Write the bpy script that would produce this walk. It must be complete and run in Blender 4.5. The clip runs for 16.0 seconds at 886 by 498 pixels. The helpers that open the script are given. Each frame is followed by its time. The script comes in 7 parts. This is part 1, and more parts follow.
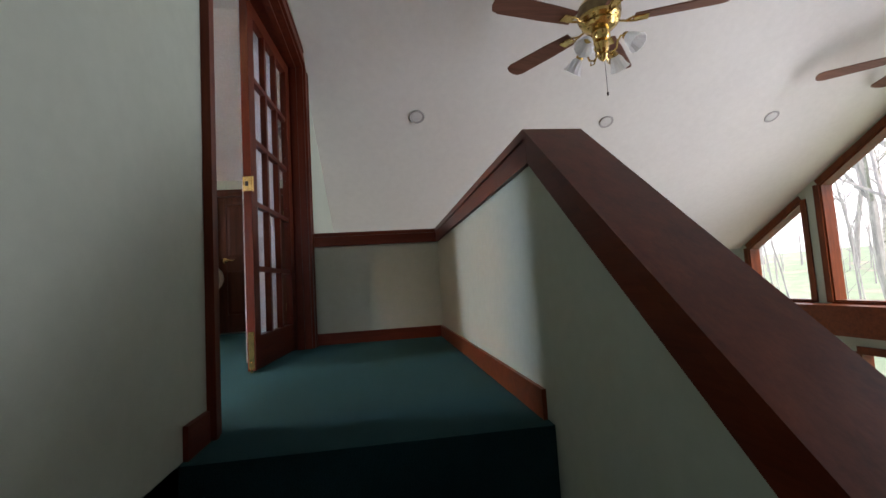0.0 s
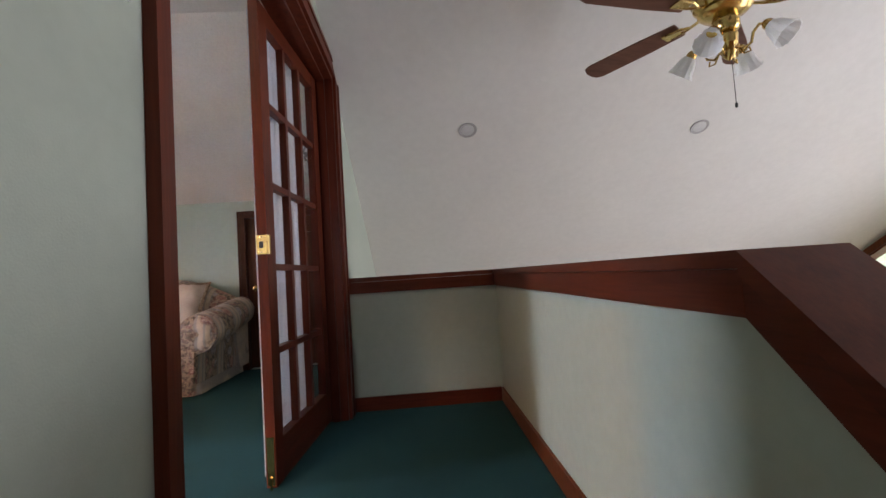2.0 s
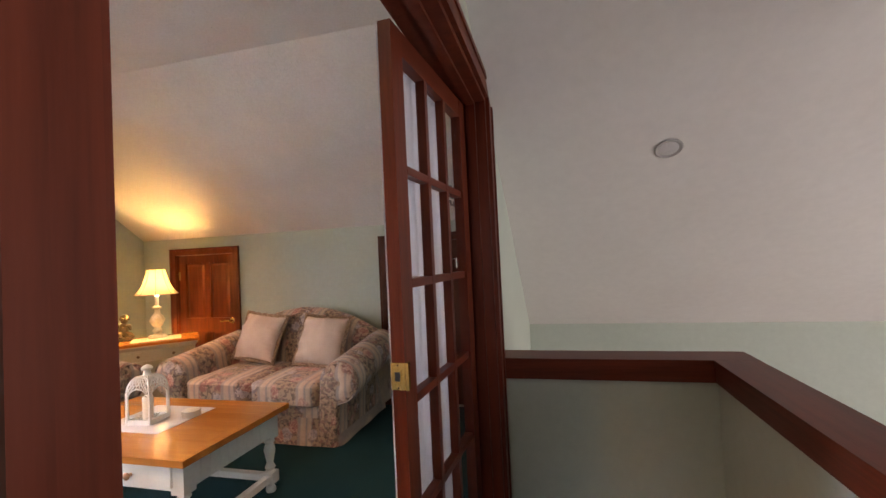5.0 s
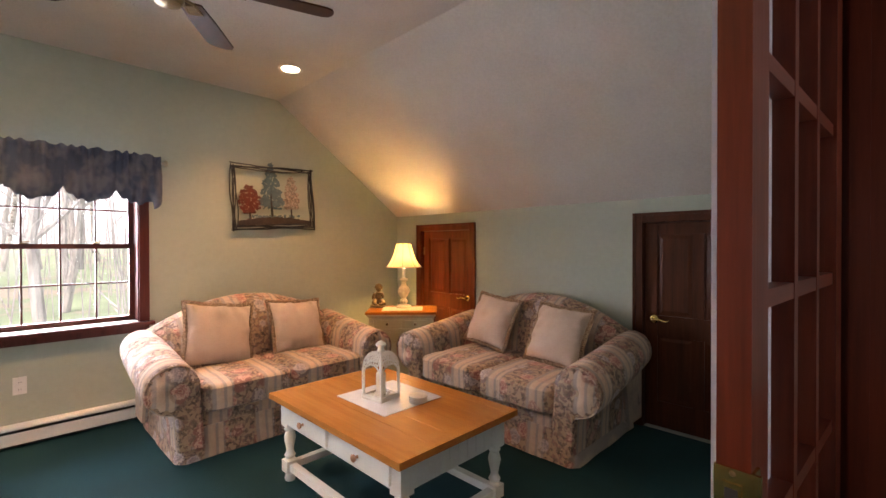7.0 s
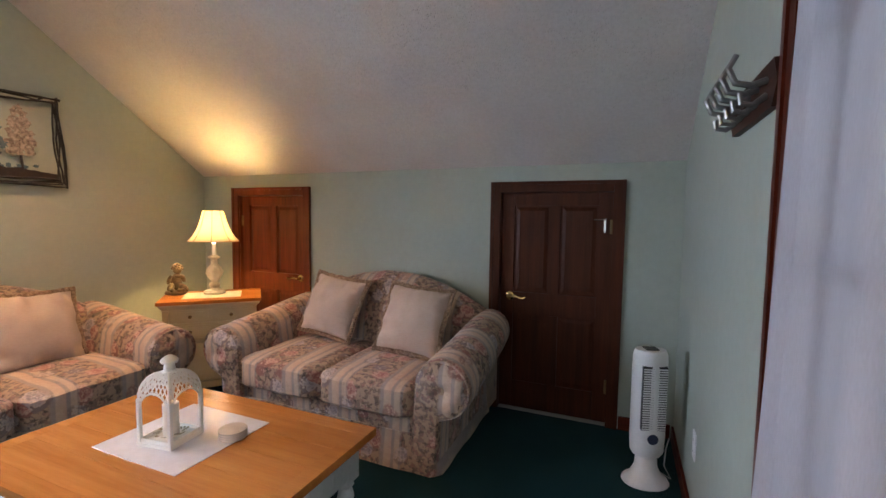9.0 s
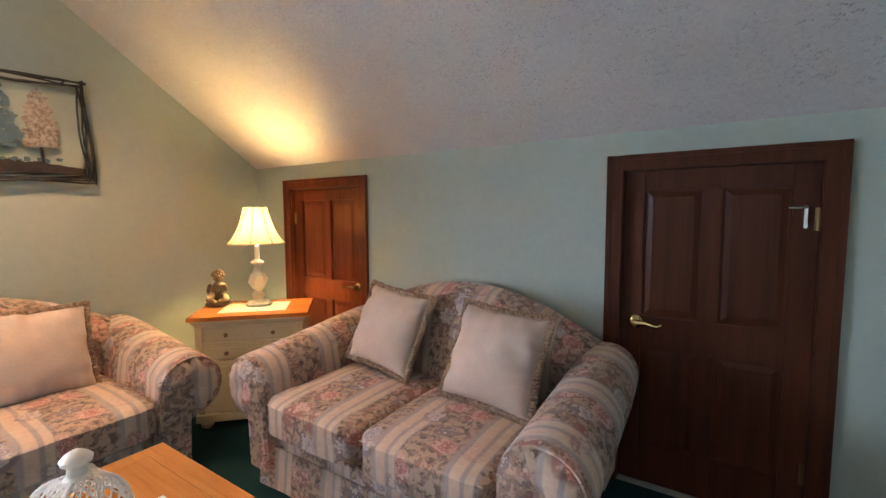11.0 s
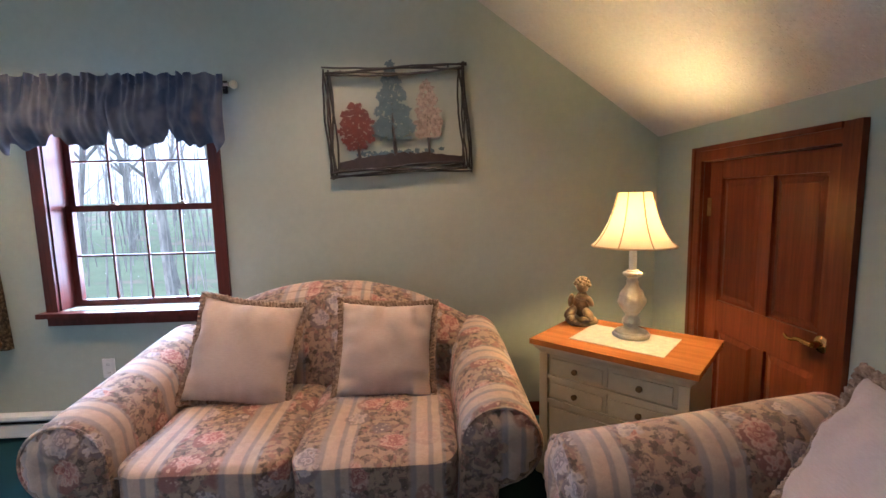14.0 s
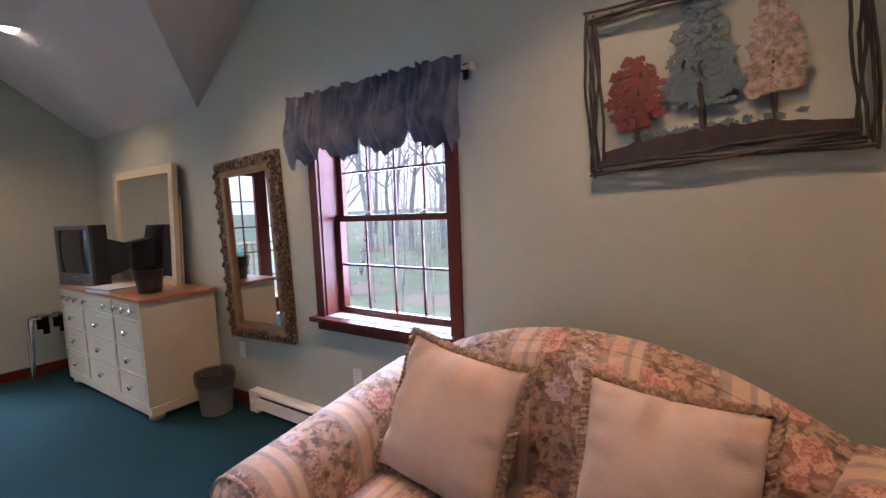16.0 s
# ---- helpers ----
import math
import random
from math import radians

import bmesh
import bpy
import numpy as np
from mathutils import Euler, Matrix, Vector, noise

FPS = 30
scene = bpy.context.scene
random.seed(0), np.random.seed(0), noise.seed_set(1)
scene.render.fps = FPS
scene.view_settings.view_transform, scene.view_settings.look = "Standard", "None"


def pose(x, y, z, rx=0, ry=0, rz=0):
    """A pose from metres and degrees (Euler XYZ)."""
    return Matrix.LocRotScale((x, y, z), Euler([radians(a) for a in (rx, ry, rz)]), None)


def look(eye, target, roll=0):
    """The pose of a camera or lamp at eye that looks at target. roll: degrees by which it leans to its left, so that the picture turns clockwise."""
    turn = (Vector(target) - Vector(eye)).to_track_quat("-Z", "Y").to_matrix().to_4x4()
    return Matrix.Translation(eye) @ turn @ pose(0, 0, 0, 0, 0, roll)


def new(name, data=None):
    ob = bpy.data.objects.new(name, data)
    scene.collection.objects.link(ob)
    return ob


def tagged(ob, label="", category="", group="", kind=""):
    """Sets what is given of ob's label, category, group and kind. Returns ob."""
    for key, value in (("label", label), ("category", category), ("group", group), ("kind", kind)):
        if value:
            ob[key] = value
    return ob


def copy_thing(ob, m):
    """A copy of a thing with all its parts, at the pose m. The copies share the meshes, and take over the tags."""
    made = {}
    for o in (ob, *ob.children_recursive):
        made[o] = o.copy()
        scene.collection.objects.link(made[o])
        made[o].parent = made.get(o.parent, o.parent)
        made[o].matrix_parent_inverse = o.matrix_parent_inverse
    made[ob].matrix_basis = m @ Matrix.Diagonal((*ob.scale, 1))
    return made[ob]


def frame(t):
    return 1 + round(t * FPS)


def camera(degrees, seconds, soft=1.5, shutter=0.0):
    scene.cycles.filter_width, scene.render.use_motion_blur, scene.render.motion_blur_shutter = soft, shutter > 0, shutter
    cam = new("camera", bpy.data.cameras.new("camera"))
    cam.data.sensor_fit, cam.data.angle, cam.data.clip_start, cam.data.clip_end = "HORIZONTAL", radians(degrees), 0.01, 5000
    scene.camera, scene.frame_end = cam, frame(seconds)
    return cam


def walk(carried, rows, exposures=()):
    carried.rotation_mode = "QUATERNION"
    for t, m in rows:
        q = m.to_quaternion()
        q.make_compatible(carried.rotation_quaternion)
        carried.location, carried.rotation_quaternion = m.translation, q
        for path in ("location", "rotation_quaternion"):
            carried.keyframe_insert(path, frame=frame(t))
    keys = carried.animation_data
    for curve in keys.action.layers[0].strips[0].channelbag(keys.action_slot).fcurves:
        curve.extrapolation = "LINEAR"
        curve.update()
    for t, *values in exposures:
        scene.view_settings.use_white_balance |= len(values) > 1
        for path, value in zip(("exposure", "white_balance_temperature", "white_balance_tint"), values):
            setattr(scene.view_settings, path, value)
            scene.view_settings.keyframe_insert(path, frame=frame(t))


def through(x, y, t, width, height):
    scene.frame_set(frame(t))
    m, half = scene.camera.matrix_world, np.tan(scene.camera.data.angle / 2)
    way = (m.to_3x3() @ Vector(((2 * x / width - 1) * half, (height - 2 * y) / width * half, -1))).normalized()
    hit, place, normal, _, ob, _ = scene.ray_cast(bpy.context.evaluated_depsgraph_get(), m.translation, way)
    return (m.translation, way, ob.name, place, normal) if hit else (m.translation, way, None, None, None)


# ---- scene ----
cam = camera(90.8, 16.0)
PATH = [
    (0, (-0.008, 0.375, 0.402), (0.275, 2.349, 0.56), -3.5),
    (0.5, (-0.03, 0.551, 0.495), (0.24, 2.528, 0.635), -3.5),
    (1, (-0.026, 0.672, 0.624), (0.269, 2.647, 0.74), -4.6),
    (1.5, (-0.067, 0.838, 0.746), (0.185, 2.818, 0.867), -4.5),
    (2, (-0.051, 0.947, 0.829), (0.063, 2.941, 0.941), -3.7),
    (2.5, (-0.089, 1.091, 0.92), (-0.042, 3.088, 1.025), -3.3),
    (3, (-0.124, 1.206, 1.034), (-0.196, 3.204, 1.09), -4.4),
    (3.2, (-0.122, 1.257, 1.047), (-0.249, 3.252, 1.103), -5.1),
    (5.3, (-0.268, 1.676, 1.348), (-0.924, 3.565, 1.4), -2.2),
    (5.5, (-0.293, 1.754, 1.319), (-1.096, 3.584, 1.396), -2.4),
    (6, (-0.326, 1.898, 1.384), (-1.475, 3.534, 1.444), -2.0),
    (6.5, (-0.411, 1.972, 1.394), (-1.83, 3.381, 1.374), -1.8),
    (7, (-0.558, 2.085, 1.345), (-1.957, 3.502, 1.33), -0.1),
    (7.5, (-0.692, 2.173, 1.337), (-2.036, 3.627, 1.305), 0.1),
    (8, (-0.793, 2.258, 1.324), (-1.994, 3.842, 1.271), 0.5),
    (8.5, (-0.904, 2.408, 1.333), (-1.807, 4.182, 1.22), 0.6),
    (8.7, (-0.936, 2.446, 1.329), (-1.704, 4.282, 1.191), 0.8),
    (10.8, (-1.301, 3.154, 1.332), (-2.324, 4.866, 1.176), -0.4),
    (11, (-1.346, 3.252, 1.323), (-2.448, 4.913, 1.158), -0.3),
    (11.5, (-1.499, 3.437, 1.349), (-2.725, 5.013, 1.221), -0.5),
    (12, (-1.591, 3.612, 1.335), (-3.091, 4.929, 1.213), -0.9),
    (12.5, (-1.655, 3.802, 1.341), (-3.433, 4.702, 1.183), 0.0),
    (13, (-1.744, 3.892, 1.345), (-3.654, 4.447, 1.137), -0.1),
    (13.5, (-1.922, 3.975, 1.352), (-3.866, 4.394, 1.133), -0.4),
    (14, (-2.081, 4.049, 1.358), (-4.066, 4.136, 1.128), -1.3),
    (14.5, (-2.273, 4.114, 1.374), (-4.221, 3.712, 1.167), -1.2),
    (15, (-2.457, 4.104, 1.362), (-4.323, 3.419, 1.141), -1.5),
    (15.5, (-2.69, 4.036, 1.367), (-4.513, 3.237, 1.17), -1.5),
    (16, (-2.878, 3.998, 1.38), (-4.533, 2.89, 1.199), -2.2),
]
walk(cam, [(t, look(eye, target, roll)) for t, eye, target, roll in PATH],
     [(0.0, 1.35, 6900.0, 24.0), (1.0, 1.58, 6900.0, 25.0), (1.5, 1.46, 6950.0, 25.0), (2.6, 1.42, 6950.0, 27.0), (5.5, 1.42, 7700.0, 32.0), (7.0, 1.12, 7500.0, 30.0), (8.0, 1.26, 6800.0, 27.0), (8.5, 1.06, 6500.0, 26.0), (11.0, 1.48, 6000.0, 20.0), (12.0, 1.34, 5700.0, 19.0), (13.0, 0.95, 5000.0, 18.0), (14.5, 0.78, 5500.0, 25.0), (16.0, 0.62, 5700.0, 33.0)])

# ---------- daylight and lamps ----------
world = bpy.data.worlds.new("sky")
scene.world = world
world.use_nodes = True
_nt = world.node_tree
_sky = _nt.nodes.new("ShaderNodeTexSky")
_sky.sky_type, _sky.sun_disc = "NISHITA", False
_sky.sun_elevation, _sky.sun_rotation = radians(38), radians(150)
_sky.dust_density, _sky.air_density = 4.0, 1.4
_nt.links.new(_sky.outputs[0], _nt.nodes["Background"].inputs[0])
_nt.nodes["Background"].inputs[1].default_value = 0.15


def lamp(name, kind, m, power, color, **k):
    d = bpy.data.lights.new(name, kind)
    d.energy, d.color = power, color
    for key, value in k.items():
        if key == "size":
            d.size = value
        if key == "size_y":
            d.shape, d.size_y = "RECTANGLE", value
        if key == "radius":
            d.shadow_soft_size = value
        if key == "angle":
            d.angle = value
        if key == "spot":
            d.spot_size, d.spot_blend = radians(value), 0.8
    ob = new(name, d)
    ob.matrix_world = m
    return ob


lamp("sun", "SUN", look((0, 0, 20), (-5.0, 12, 4)), 2.0, (1.0, 0.97, 0.93), angle=radians(30))
DAY = (0.67, 0.85, 1.0)
DAY_EAST = (0.80, 0.90, 1.0)
# sky light in and just outside the openings
lamp("sky_light_west", "AREA", look((-5.2, 2.39, 1.5), (0, 2.39, 0.9)), 170, DAY, size=1.7, size_y=1.4)
lamp("sky_light_deck", "AREA", look((-3.1, -3.6, 3.5), (-2.9, 0.4, 0.3)), 820, DAY, size=3.2, size_y=2.2)
# fill lamp in an added opening that never comes into view
lamp("fill_light_end_wall", "AREA", look((-1.2, -1.354 - 0.05, 1.35), (-2.6, 3, 1.0)), 2, DAY, size=0.66, size_y=1.1)
lamp("sky_light_gable", "AREA", look((5.1, 3.5, 0.5), (0, 3.2, 0.0)), 5, DAY_EAST, size=1.6, size_y=0.9)
# main great-room fill, standing in a gable window added out of view
lamp("fill_light_unseen_gable", "AREA", look((5.1, 1.5, 1.0), (0, 1.8, 0.0)), 38, DAY_EAST, size=1.8, size_y=1.8)
lamp("sky_light_lower", "AREA", look((5.1, 2.75, -1.36), (0, 2.75, -1.5)), 34, DAY_EAST, size=3.4, size_y=1.4)
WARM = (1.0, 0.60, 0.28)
# (-3.86, 1.73) and the two at x -1.35 are unseen lights added for brightness
CANS_AND_FILLS = [(-3.86, 3.71), (-3.86, 1.73), (-1.35, 1.73), (-3.89, -0.25), (-1.35, -0.25)]
for _x, _y in CANS_AND_FILLS:
    lamp("downlight_and_fill", "SPOT", look((_x, _y, 2.75 - 0.012), (_x, _y, 0)), 68, WARM, radius=0.05, spot=118)
lamp("lamp_bulb", "POINT", pose(-3.993, 4.99, 1.28), 21, (1.0, 0.64, 0.20), radius=0.035)


# ---------- small builders ----------
def ramp(nt, fac, stops):
    r = nt.nodes.new("ShaderNodeValToRGB")
    els = r.color_ramp.elements
    while len(els) < len(stops):
        els.new(0.5)
    for el, (p, c) in zip(els, stops):
        el.position, el.color = p, (*c, 1)
    nt.links.new(fac, r.inputs[0])
    return r.outputs[0]


def base_mat(name, rough=0.6, metal=0.0, spec=0.5):
    m = bpy.data.materials.new(name)
    m.use_nodes = True
    nt = m.node_tree
    b = nt.nodes["Principled BSDF"]
    b.inputs["Roughness"].default_value = rough
    b.inputs["Metallic"].default_value = metal
    b.inputs["Specular IOR Level"].default_value = spec
    tc = nt.nodes.new("ShaderNodeTexCoord")
    return m, nt, b, tc.outputs["Object"]


def mapped(nt, vec, scale, loc=(0, 0, 0), rot=(0, 0, 0)):
    mp = nt.nodes.new("ShaderNodeMapping")
    mp.inputs["Scale"].default_value, mp.inputs["Location"].default_value = scale, loc
    mp.inputs["Rotation"].default_value = rot
    nt.links.new(vec, mp.inputs["Vector"])
    return mp.outputs[0]


def noise_tex(nt, vec, scale, detail=4.0, rough=0.6):
    n = nt.nodes.new("ShaderNodeTexNoise")
    n.inputs["Scale"].default_value, n.inputs["Detail"].default_value = scale, detail
    n.inputs["Roughness"].default_value = rough
    nt.links.new(vec, n.inputs["Vector"])
    return n.outputs[0]


def voro(nt, vec, scale, feature="F1", out="Distance"):
    n = nt.nodes.new("ShaderNodeTexVoronoi")
    n.feature = feature
    n.inputs["Scale"].default_value = scale
    nt.links.new(vec, n.inputs["Vector"])
    return n.outputs[out]


def blend(nt, fac, a, b, mode="MIX"):
    n = nt.nodes.new("ShaderNodeMix")
    n.data_type, n.blend_type = "RGBA", mode
    for sock, v in ((n.inputs[0], fac), (n.inputs[6], a), (n.inputs[7], b)):
        if isinstance(v, (int, float)):
            sock.default_value = v
        elif isinstance(v, tuple):
            sock.default_value = (*v, 1)
        else:
            nt.links.new(v, sock)
    return n.outputs[2]


def math_node(nt, op, a, b=0.0):
    n = nt.nodes.new("ShaderNodeMath")
    n.operation = op
    for sock, v in zip(n.inputs, (a, b)):
        if isinstance(v, (int, float)):
            sock.default_value = v
        else:
            nt.links.new(v, sock)
    return n.outputs[0]


def bumped(nt, b, height, strength=0.3, dist=0.01):
    n = nt.nodes.new("ShaderNodeBump")
    n.inputs["Strength"].default_value, n.inputs["Distance"].default_value = strength, dist
    nt.links.new(height, n.inputs["Height"])
    nt.links.new(n.outputs[0], b.inputs["Normal"])


def plain(name, c1, c2, scale=6.0, rough=0.6, bump=0.0, bscale=80.0, metal=0.0, spec=0.5, bdist=0.004):
    """Paint, cloth, plaster, metal: two tones at a large scale, a fine grain over them."""
    m, nt, b, v = base_mat(name, rough, metal, spec)
    big = noise_tex(nt, v, scale, 5)
    fine = noise_tex(nt, v, scale * 14, 3)
    col = ramp(nt, big, [(0.3, c1), (0.72, c2)])
    col = blend(nt, 0.16, col, ramp(nt, fine, [(0.3, tuple(x * 0.72 for x in c1)), (0.7, c2)]))
    nt.links.new(col, b.inputs["Base Color"])
    rr = nt.nodes.new("ShaderNodeMapRange")
    rr.inputs["To Min"].default_value, rr.inputs["To Max"].default_value = max(0.02, rough - 0.08), min(1, rough + 0.1)
    nt.links.new(big, rr.inputs["Value"])
    nt.links.new(rr.outputs[0], b.inputs["Roughness"])
    if bump:
        bumped(nt, b, noise_tex(nt, v, bscale, 3), bump, bdist)
    return m


def wood(name, dark, light, axis="z", rough=0.38, fine=1.0, bump=0.08, coat=0.05):
    m, nt, b, v = base_mat(name, rough)
    s = {"x": (1.2, 22, 22), "y": (22, 1.2, 22), "z": (22, 22, 1.2)}[axis]
    info = nt.nodes.new("ShaderNodeObjectInfo")
    shift = nt.nodes.new("ShaderNodeVectorMath")
    shift.operation = "ADD"
    nt.links.new(v, shift.inputs[0])
    nt.links.new(info.outputs["Random"], shift.inputs[1])
    vec = mapped(nt, shift.outputs[0], tuple(q * fine for q in s))
    g = noise_tex(nt, vec, 1.0, 6, 0.65)
    h = noise_tex(nt, mapped(nt, shift.outputs[0], tuple(q * fine * 5 for q in s)), 1.0, 3)
    mid = tuple((a + c) / 2 for a, c in zip(dark, light))
    col = ramp(nt, g, [(0.3, dark), (0.5, mid), (0.72, light)])
    col = blend(nt, 0.22, col, ramp(nt, h, [(0.35, dark), (0.65, light)]))
    col = blend(nt, 0.15, col, ramp(nt, noise_tex(nt, v, 2.2), [(0.35, dark), (0.65, light)]))
    nt.links.new(col, b.inputs["Base Color"])
    b.inputs["Coat Weight"].default_value, b.inputs["Coat Roughness"].default_value = coat, 0.25
    b.inputs["Specular IOR Level"].default_value = 0.15
    bumped(nt, b, h, bump, 0.003)
    return m


def emit(name, c, strength):
    m = bpy.data.materials.new(name)
    m.use_nodes = True
    nt = m.node_tree
    b = nt.nodes["Principled BSDF"]
    b.inputs["Base Color"].default_value = (*c, 1)
    b.inputs["Emission Color"].default_value, b.inputs["Emission Strength"].default_value = (*c, 1), strength
    return m


def glass(name, rough=0.0, tint=(1, 1, 1)):
    """Thin pane: clear, with a mirror's share that grows at a slant."""
    m = bpy.data.materials.new(name)
    m.use_nodes = True
    nt = m.node_tree
    nt.nodes.clear()
    out, mix = nt.nodes.new("ShaderNodeOutputMaterial"), nt.nodes.new("ShaderNodeMixShader")
    tr, gl, fr = nt.nodes.new("ShaderNodeBsdfTransparent"), nt.nodes.new("ShaderNodeBsdfGlossy"), nt.nodes.new("ShaderNodeLayerWeight")
    tr.inputs[0].default_value = (*tint, 1)
    gl.inputs["Roughness"].default_value = rough
    fr.inputs[0].default_value = 0.5
    share = math_node(nt, "ADD", math_node(nt, "MULTIPLY", math_node(nt, "POWER", fr.outputs["Facing"], 5.0), 0.5), 0.012)
    nt.links.new(share, mix.inputs[0])
    nt.links.new(tr.outputs[0], mix.inputs[1])
    nt.links.new(gl.outputs[0], mix.inputs[2])
    nt.links.new(mix.outputs[0], out.inputs[0])
    return m


def sheer(name, col, through=0.35):
    """Cloth that lets some light pass."""
    m, nt, b, v = base_mat(name, 0.9, spec=0.1)
    tr = nt.nodes.new("ShaderNodeBsdfTranslucent")
    tr.inputs[0].default_value = (*col, 1)
    mix = nt.nodes.new("ShaderNodeMixShader")
    mix.inputs[0].default_value = through
    f = noise_tex(nt, mapped(nt, v, (300, 300, 60)), 1.0, 2)
    nt.links.new(ramp(nt, f, [(0.3, tuple(c * 0.86 for c in col)), (0.7, col)]), b.inputs["Base Color"])
    nt.links.new(b.outputs[0], mix.inputs[1])
    nt.links.new(tr.outputs[0], mix.inputs[2])
    nt.links.new(mix.outputs[0], nt.nodes["Material Output"].inputs[0])
    return m


def part(name, bm, material, parent=None, label="", kind="", bevel=0.0, seg=2, sharp=0.6, flat=False):
    """Links a bmesh as one mesh object, under a thing where one is given."""
    if bevel:
        edges = [e for e in bm.edges if len(e.link_faces) == 2 and e.calc_face_angle(0) > 0.35]
        bmesh.ops.bevel(bm, geom=edges, offset=bevel, segments=seg, profile=0.6, affect="EDGES", clamp_overlap=True)
    bmesh.ops.recalc_face_normals(bm, faces=bm.faces)
    if not flat:
        for f in bm.faces:
            f.smooth = True
        for e in bm.edges:
            e.smooth = len(e.link_faces) == 2 and e.calc_face_angle(0) < sharp
    me = bpy.data.meshes.new(name)
    bm.to_mesh(me)
    bm.free()
    me.materials.append(material)
    ob = new(name, me)
    if parent is not None:
        ob.parent = parent
    return tagged(ob, label=label, kind=kind)


def thing(name, m, label, category, group="", kind=""):
    e = new(name)
    e.empty_display_size = 0.1
    e.matrix_world = m
    return tagged(e, label, category, group, kind)


def bx(bm, x0, x1, y0, y1, z0, z1, m=None):
    vs = [bm.verts.new((x, y, z)) for z in (z0, z1) for y in (y0, y1) for x in (x0, x1)]
    if m is not None:
        for v in vs:
            v.co = m @ v.co
    for q in ((0, 1, 3, 2), (4, 5, 7, 6), (0, 1, 5, 4), (2, 3, 7, 6), (0, 2, 6, 4), (1, 3, 7, 5)):
        bm.faces.new([vs[i] for i in q])
    return vs


def box(*a):
    bm = bmesh.new()
    bx(bm, *a)
    return bm


def prism(bm, pts, off):
    off = Vector(off)
    lo = [bm.verts.new(p) for p in pts]
    hi = [bm.verts.new(Vector(p) + off) for p in pts]
    bm.faces.new(lo)
    bm.faces.new(hi[::-1])
    for i in range(len(lo)):
        j = (i + 1) % len(lo)
        bm.faces.new((lo[i], lo[j], hi[j], hi[i]))


def lathe(bm, prof, seg=24, at=(0, 0, 0), m=None, wob=None):
    at = Vector(at)
    rings = []
    for r, z in prof:
        ring = []
        for i in range(seg):
            a = 2 * math.pi * i / seg
            rr = r * (wob(a, z) if wob else 1)
            p = Vector((rr * math.cos(a), rr * math.sin(a), z)) + at
            ring.append(bm.verts.new(m @ p if m is not None else p))
        rings.append(ring)
    for a, b in zip(rings, rings[1:]):
        for i in range(seg):
            bm.faces.new((a[i], a[(i + 1) % seg], b[(i + 1) % seg], b[i]))
    if prof[0][0] > 1e-4:
        bm.faces.new(rings[0])
    if prof[-1][0] > 1e-4:
        bm.faces.new(rings[-1])


def tube(bm, pts, r, seg=8, closed=False):
    pts = [Vector(p) for p in pts]
    n = len(pts)
    rings, up = [], None
    for i, p in enumerate(pts):
        a = pts[(i - 1) % n] if closed or i else p
        b = pts[(i + 1) % n] if closed or i < n - 1 else p
        d = (b - a).normalized()
        if up is None:
            up = d.orthogonal().normalized()
        up = (up - d * up.dot(d)).normalized()
        side = d.cross(up)
        rr = r(i / max(1, n - 1)) if callable(r) else r
        rings.append([bm.verts.new(p + rr * (math.cos(t) * up + math.sin(t) * side)) for t in (2 * math.pi * k / seg for k in range(seg))])
    for i in range(n if closed else n - 1):
        a, b = rings[i], rings[(i + 1) % n]
        for k in range(seg):
            bm.faces.new((a[k], a[(k + 1) % seg], b[(k + 1) % seg], b[k]))
    if not closed:
        bm.faces.new(rings[0])
        bm.faces.new(rings[-1])


def loft(bm, rings, cap=True, closed=True):
    vs = [[bm.verts.new(p) for p in r] for r in rings]
    n = len(vs[0])
    for a, b in zip(vs, vs[1:]):
        for k in range(n if closed else n - 1):
            bm.faces.new((a[k], a[(k + 1) % n], b[(k + 1) % n], b[k]))
    if cap and closed:
        bm.faces.new(vs[0])
        bm.faces.new(vs[-1])
    return vs


def cushion(bm, cx, cy, cz, sx, sy, sz, n=9, e=0.35, puff=0.12, wob=0.006):
    """A soft block: rounded edges, swollen faces, slight unevenness."""
    grid = {}

    def vert(p):
        key = tuple(round(c, 5) for c in p)
        if key not in grid:
            q = Vector(p)
            lim = 1 - e * 0.5
            core = Vector([max(-lim, min(lim, c)) for c in q])
            d = q - core
            if d.length > 1e-6:
                q = core + d.normalized() * min(d.length, e * 0.5 * 1.0)
            sw = 1 + puff * (1 - q.x ** 2) * (1 - q.y ** 2)
            w = Vector((cx + q.x * sx / 2, cy + q.y * sy / 2, cz + q.z * sz / 2 * sw))
            w += noise.noise_vector(w * 7.0) * wob
            grid[key] = bm.verts.new(w)
        return grid[key]
    for ax in range(3):
        for sgn in (-1, 1):
            for i in range(n):
                for j in range(n):
                    q = []
                    for a, b in ((i, j), (i + 1, j), (i + 1, j + 1), (i, j + 1)):
                        p = [0, 0, 0]
                        p[ax] = sgn
                        p[(ax + 1) % 3], p[(ax + 2) % 3] = 2 * a / n - 1, 2 * b / n - 1
                        q.append(vert(p))
                    bm.faces.new(q)


# ---------- materials ----------
PAINT = plain("sage_paint", (0.365, 0.41, 0.345), (0.41, 0.455, 0.39), 1.6, 0.72, 0.12, 260)
WHITE = plain("white_ceiling_paint", (0.66, 0.64, 0.62), (0.71, 0.69, 0.67), 1.2, 0.8, 0.05, 180)


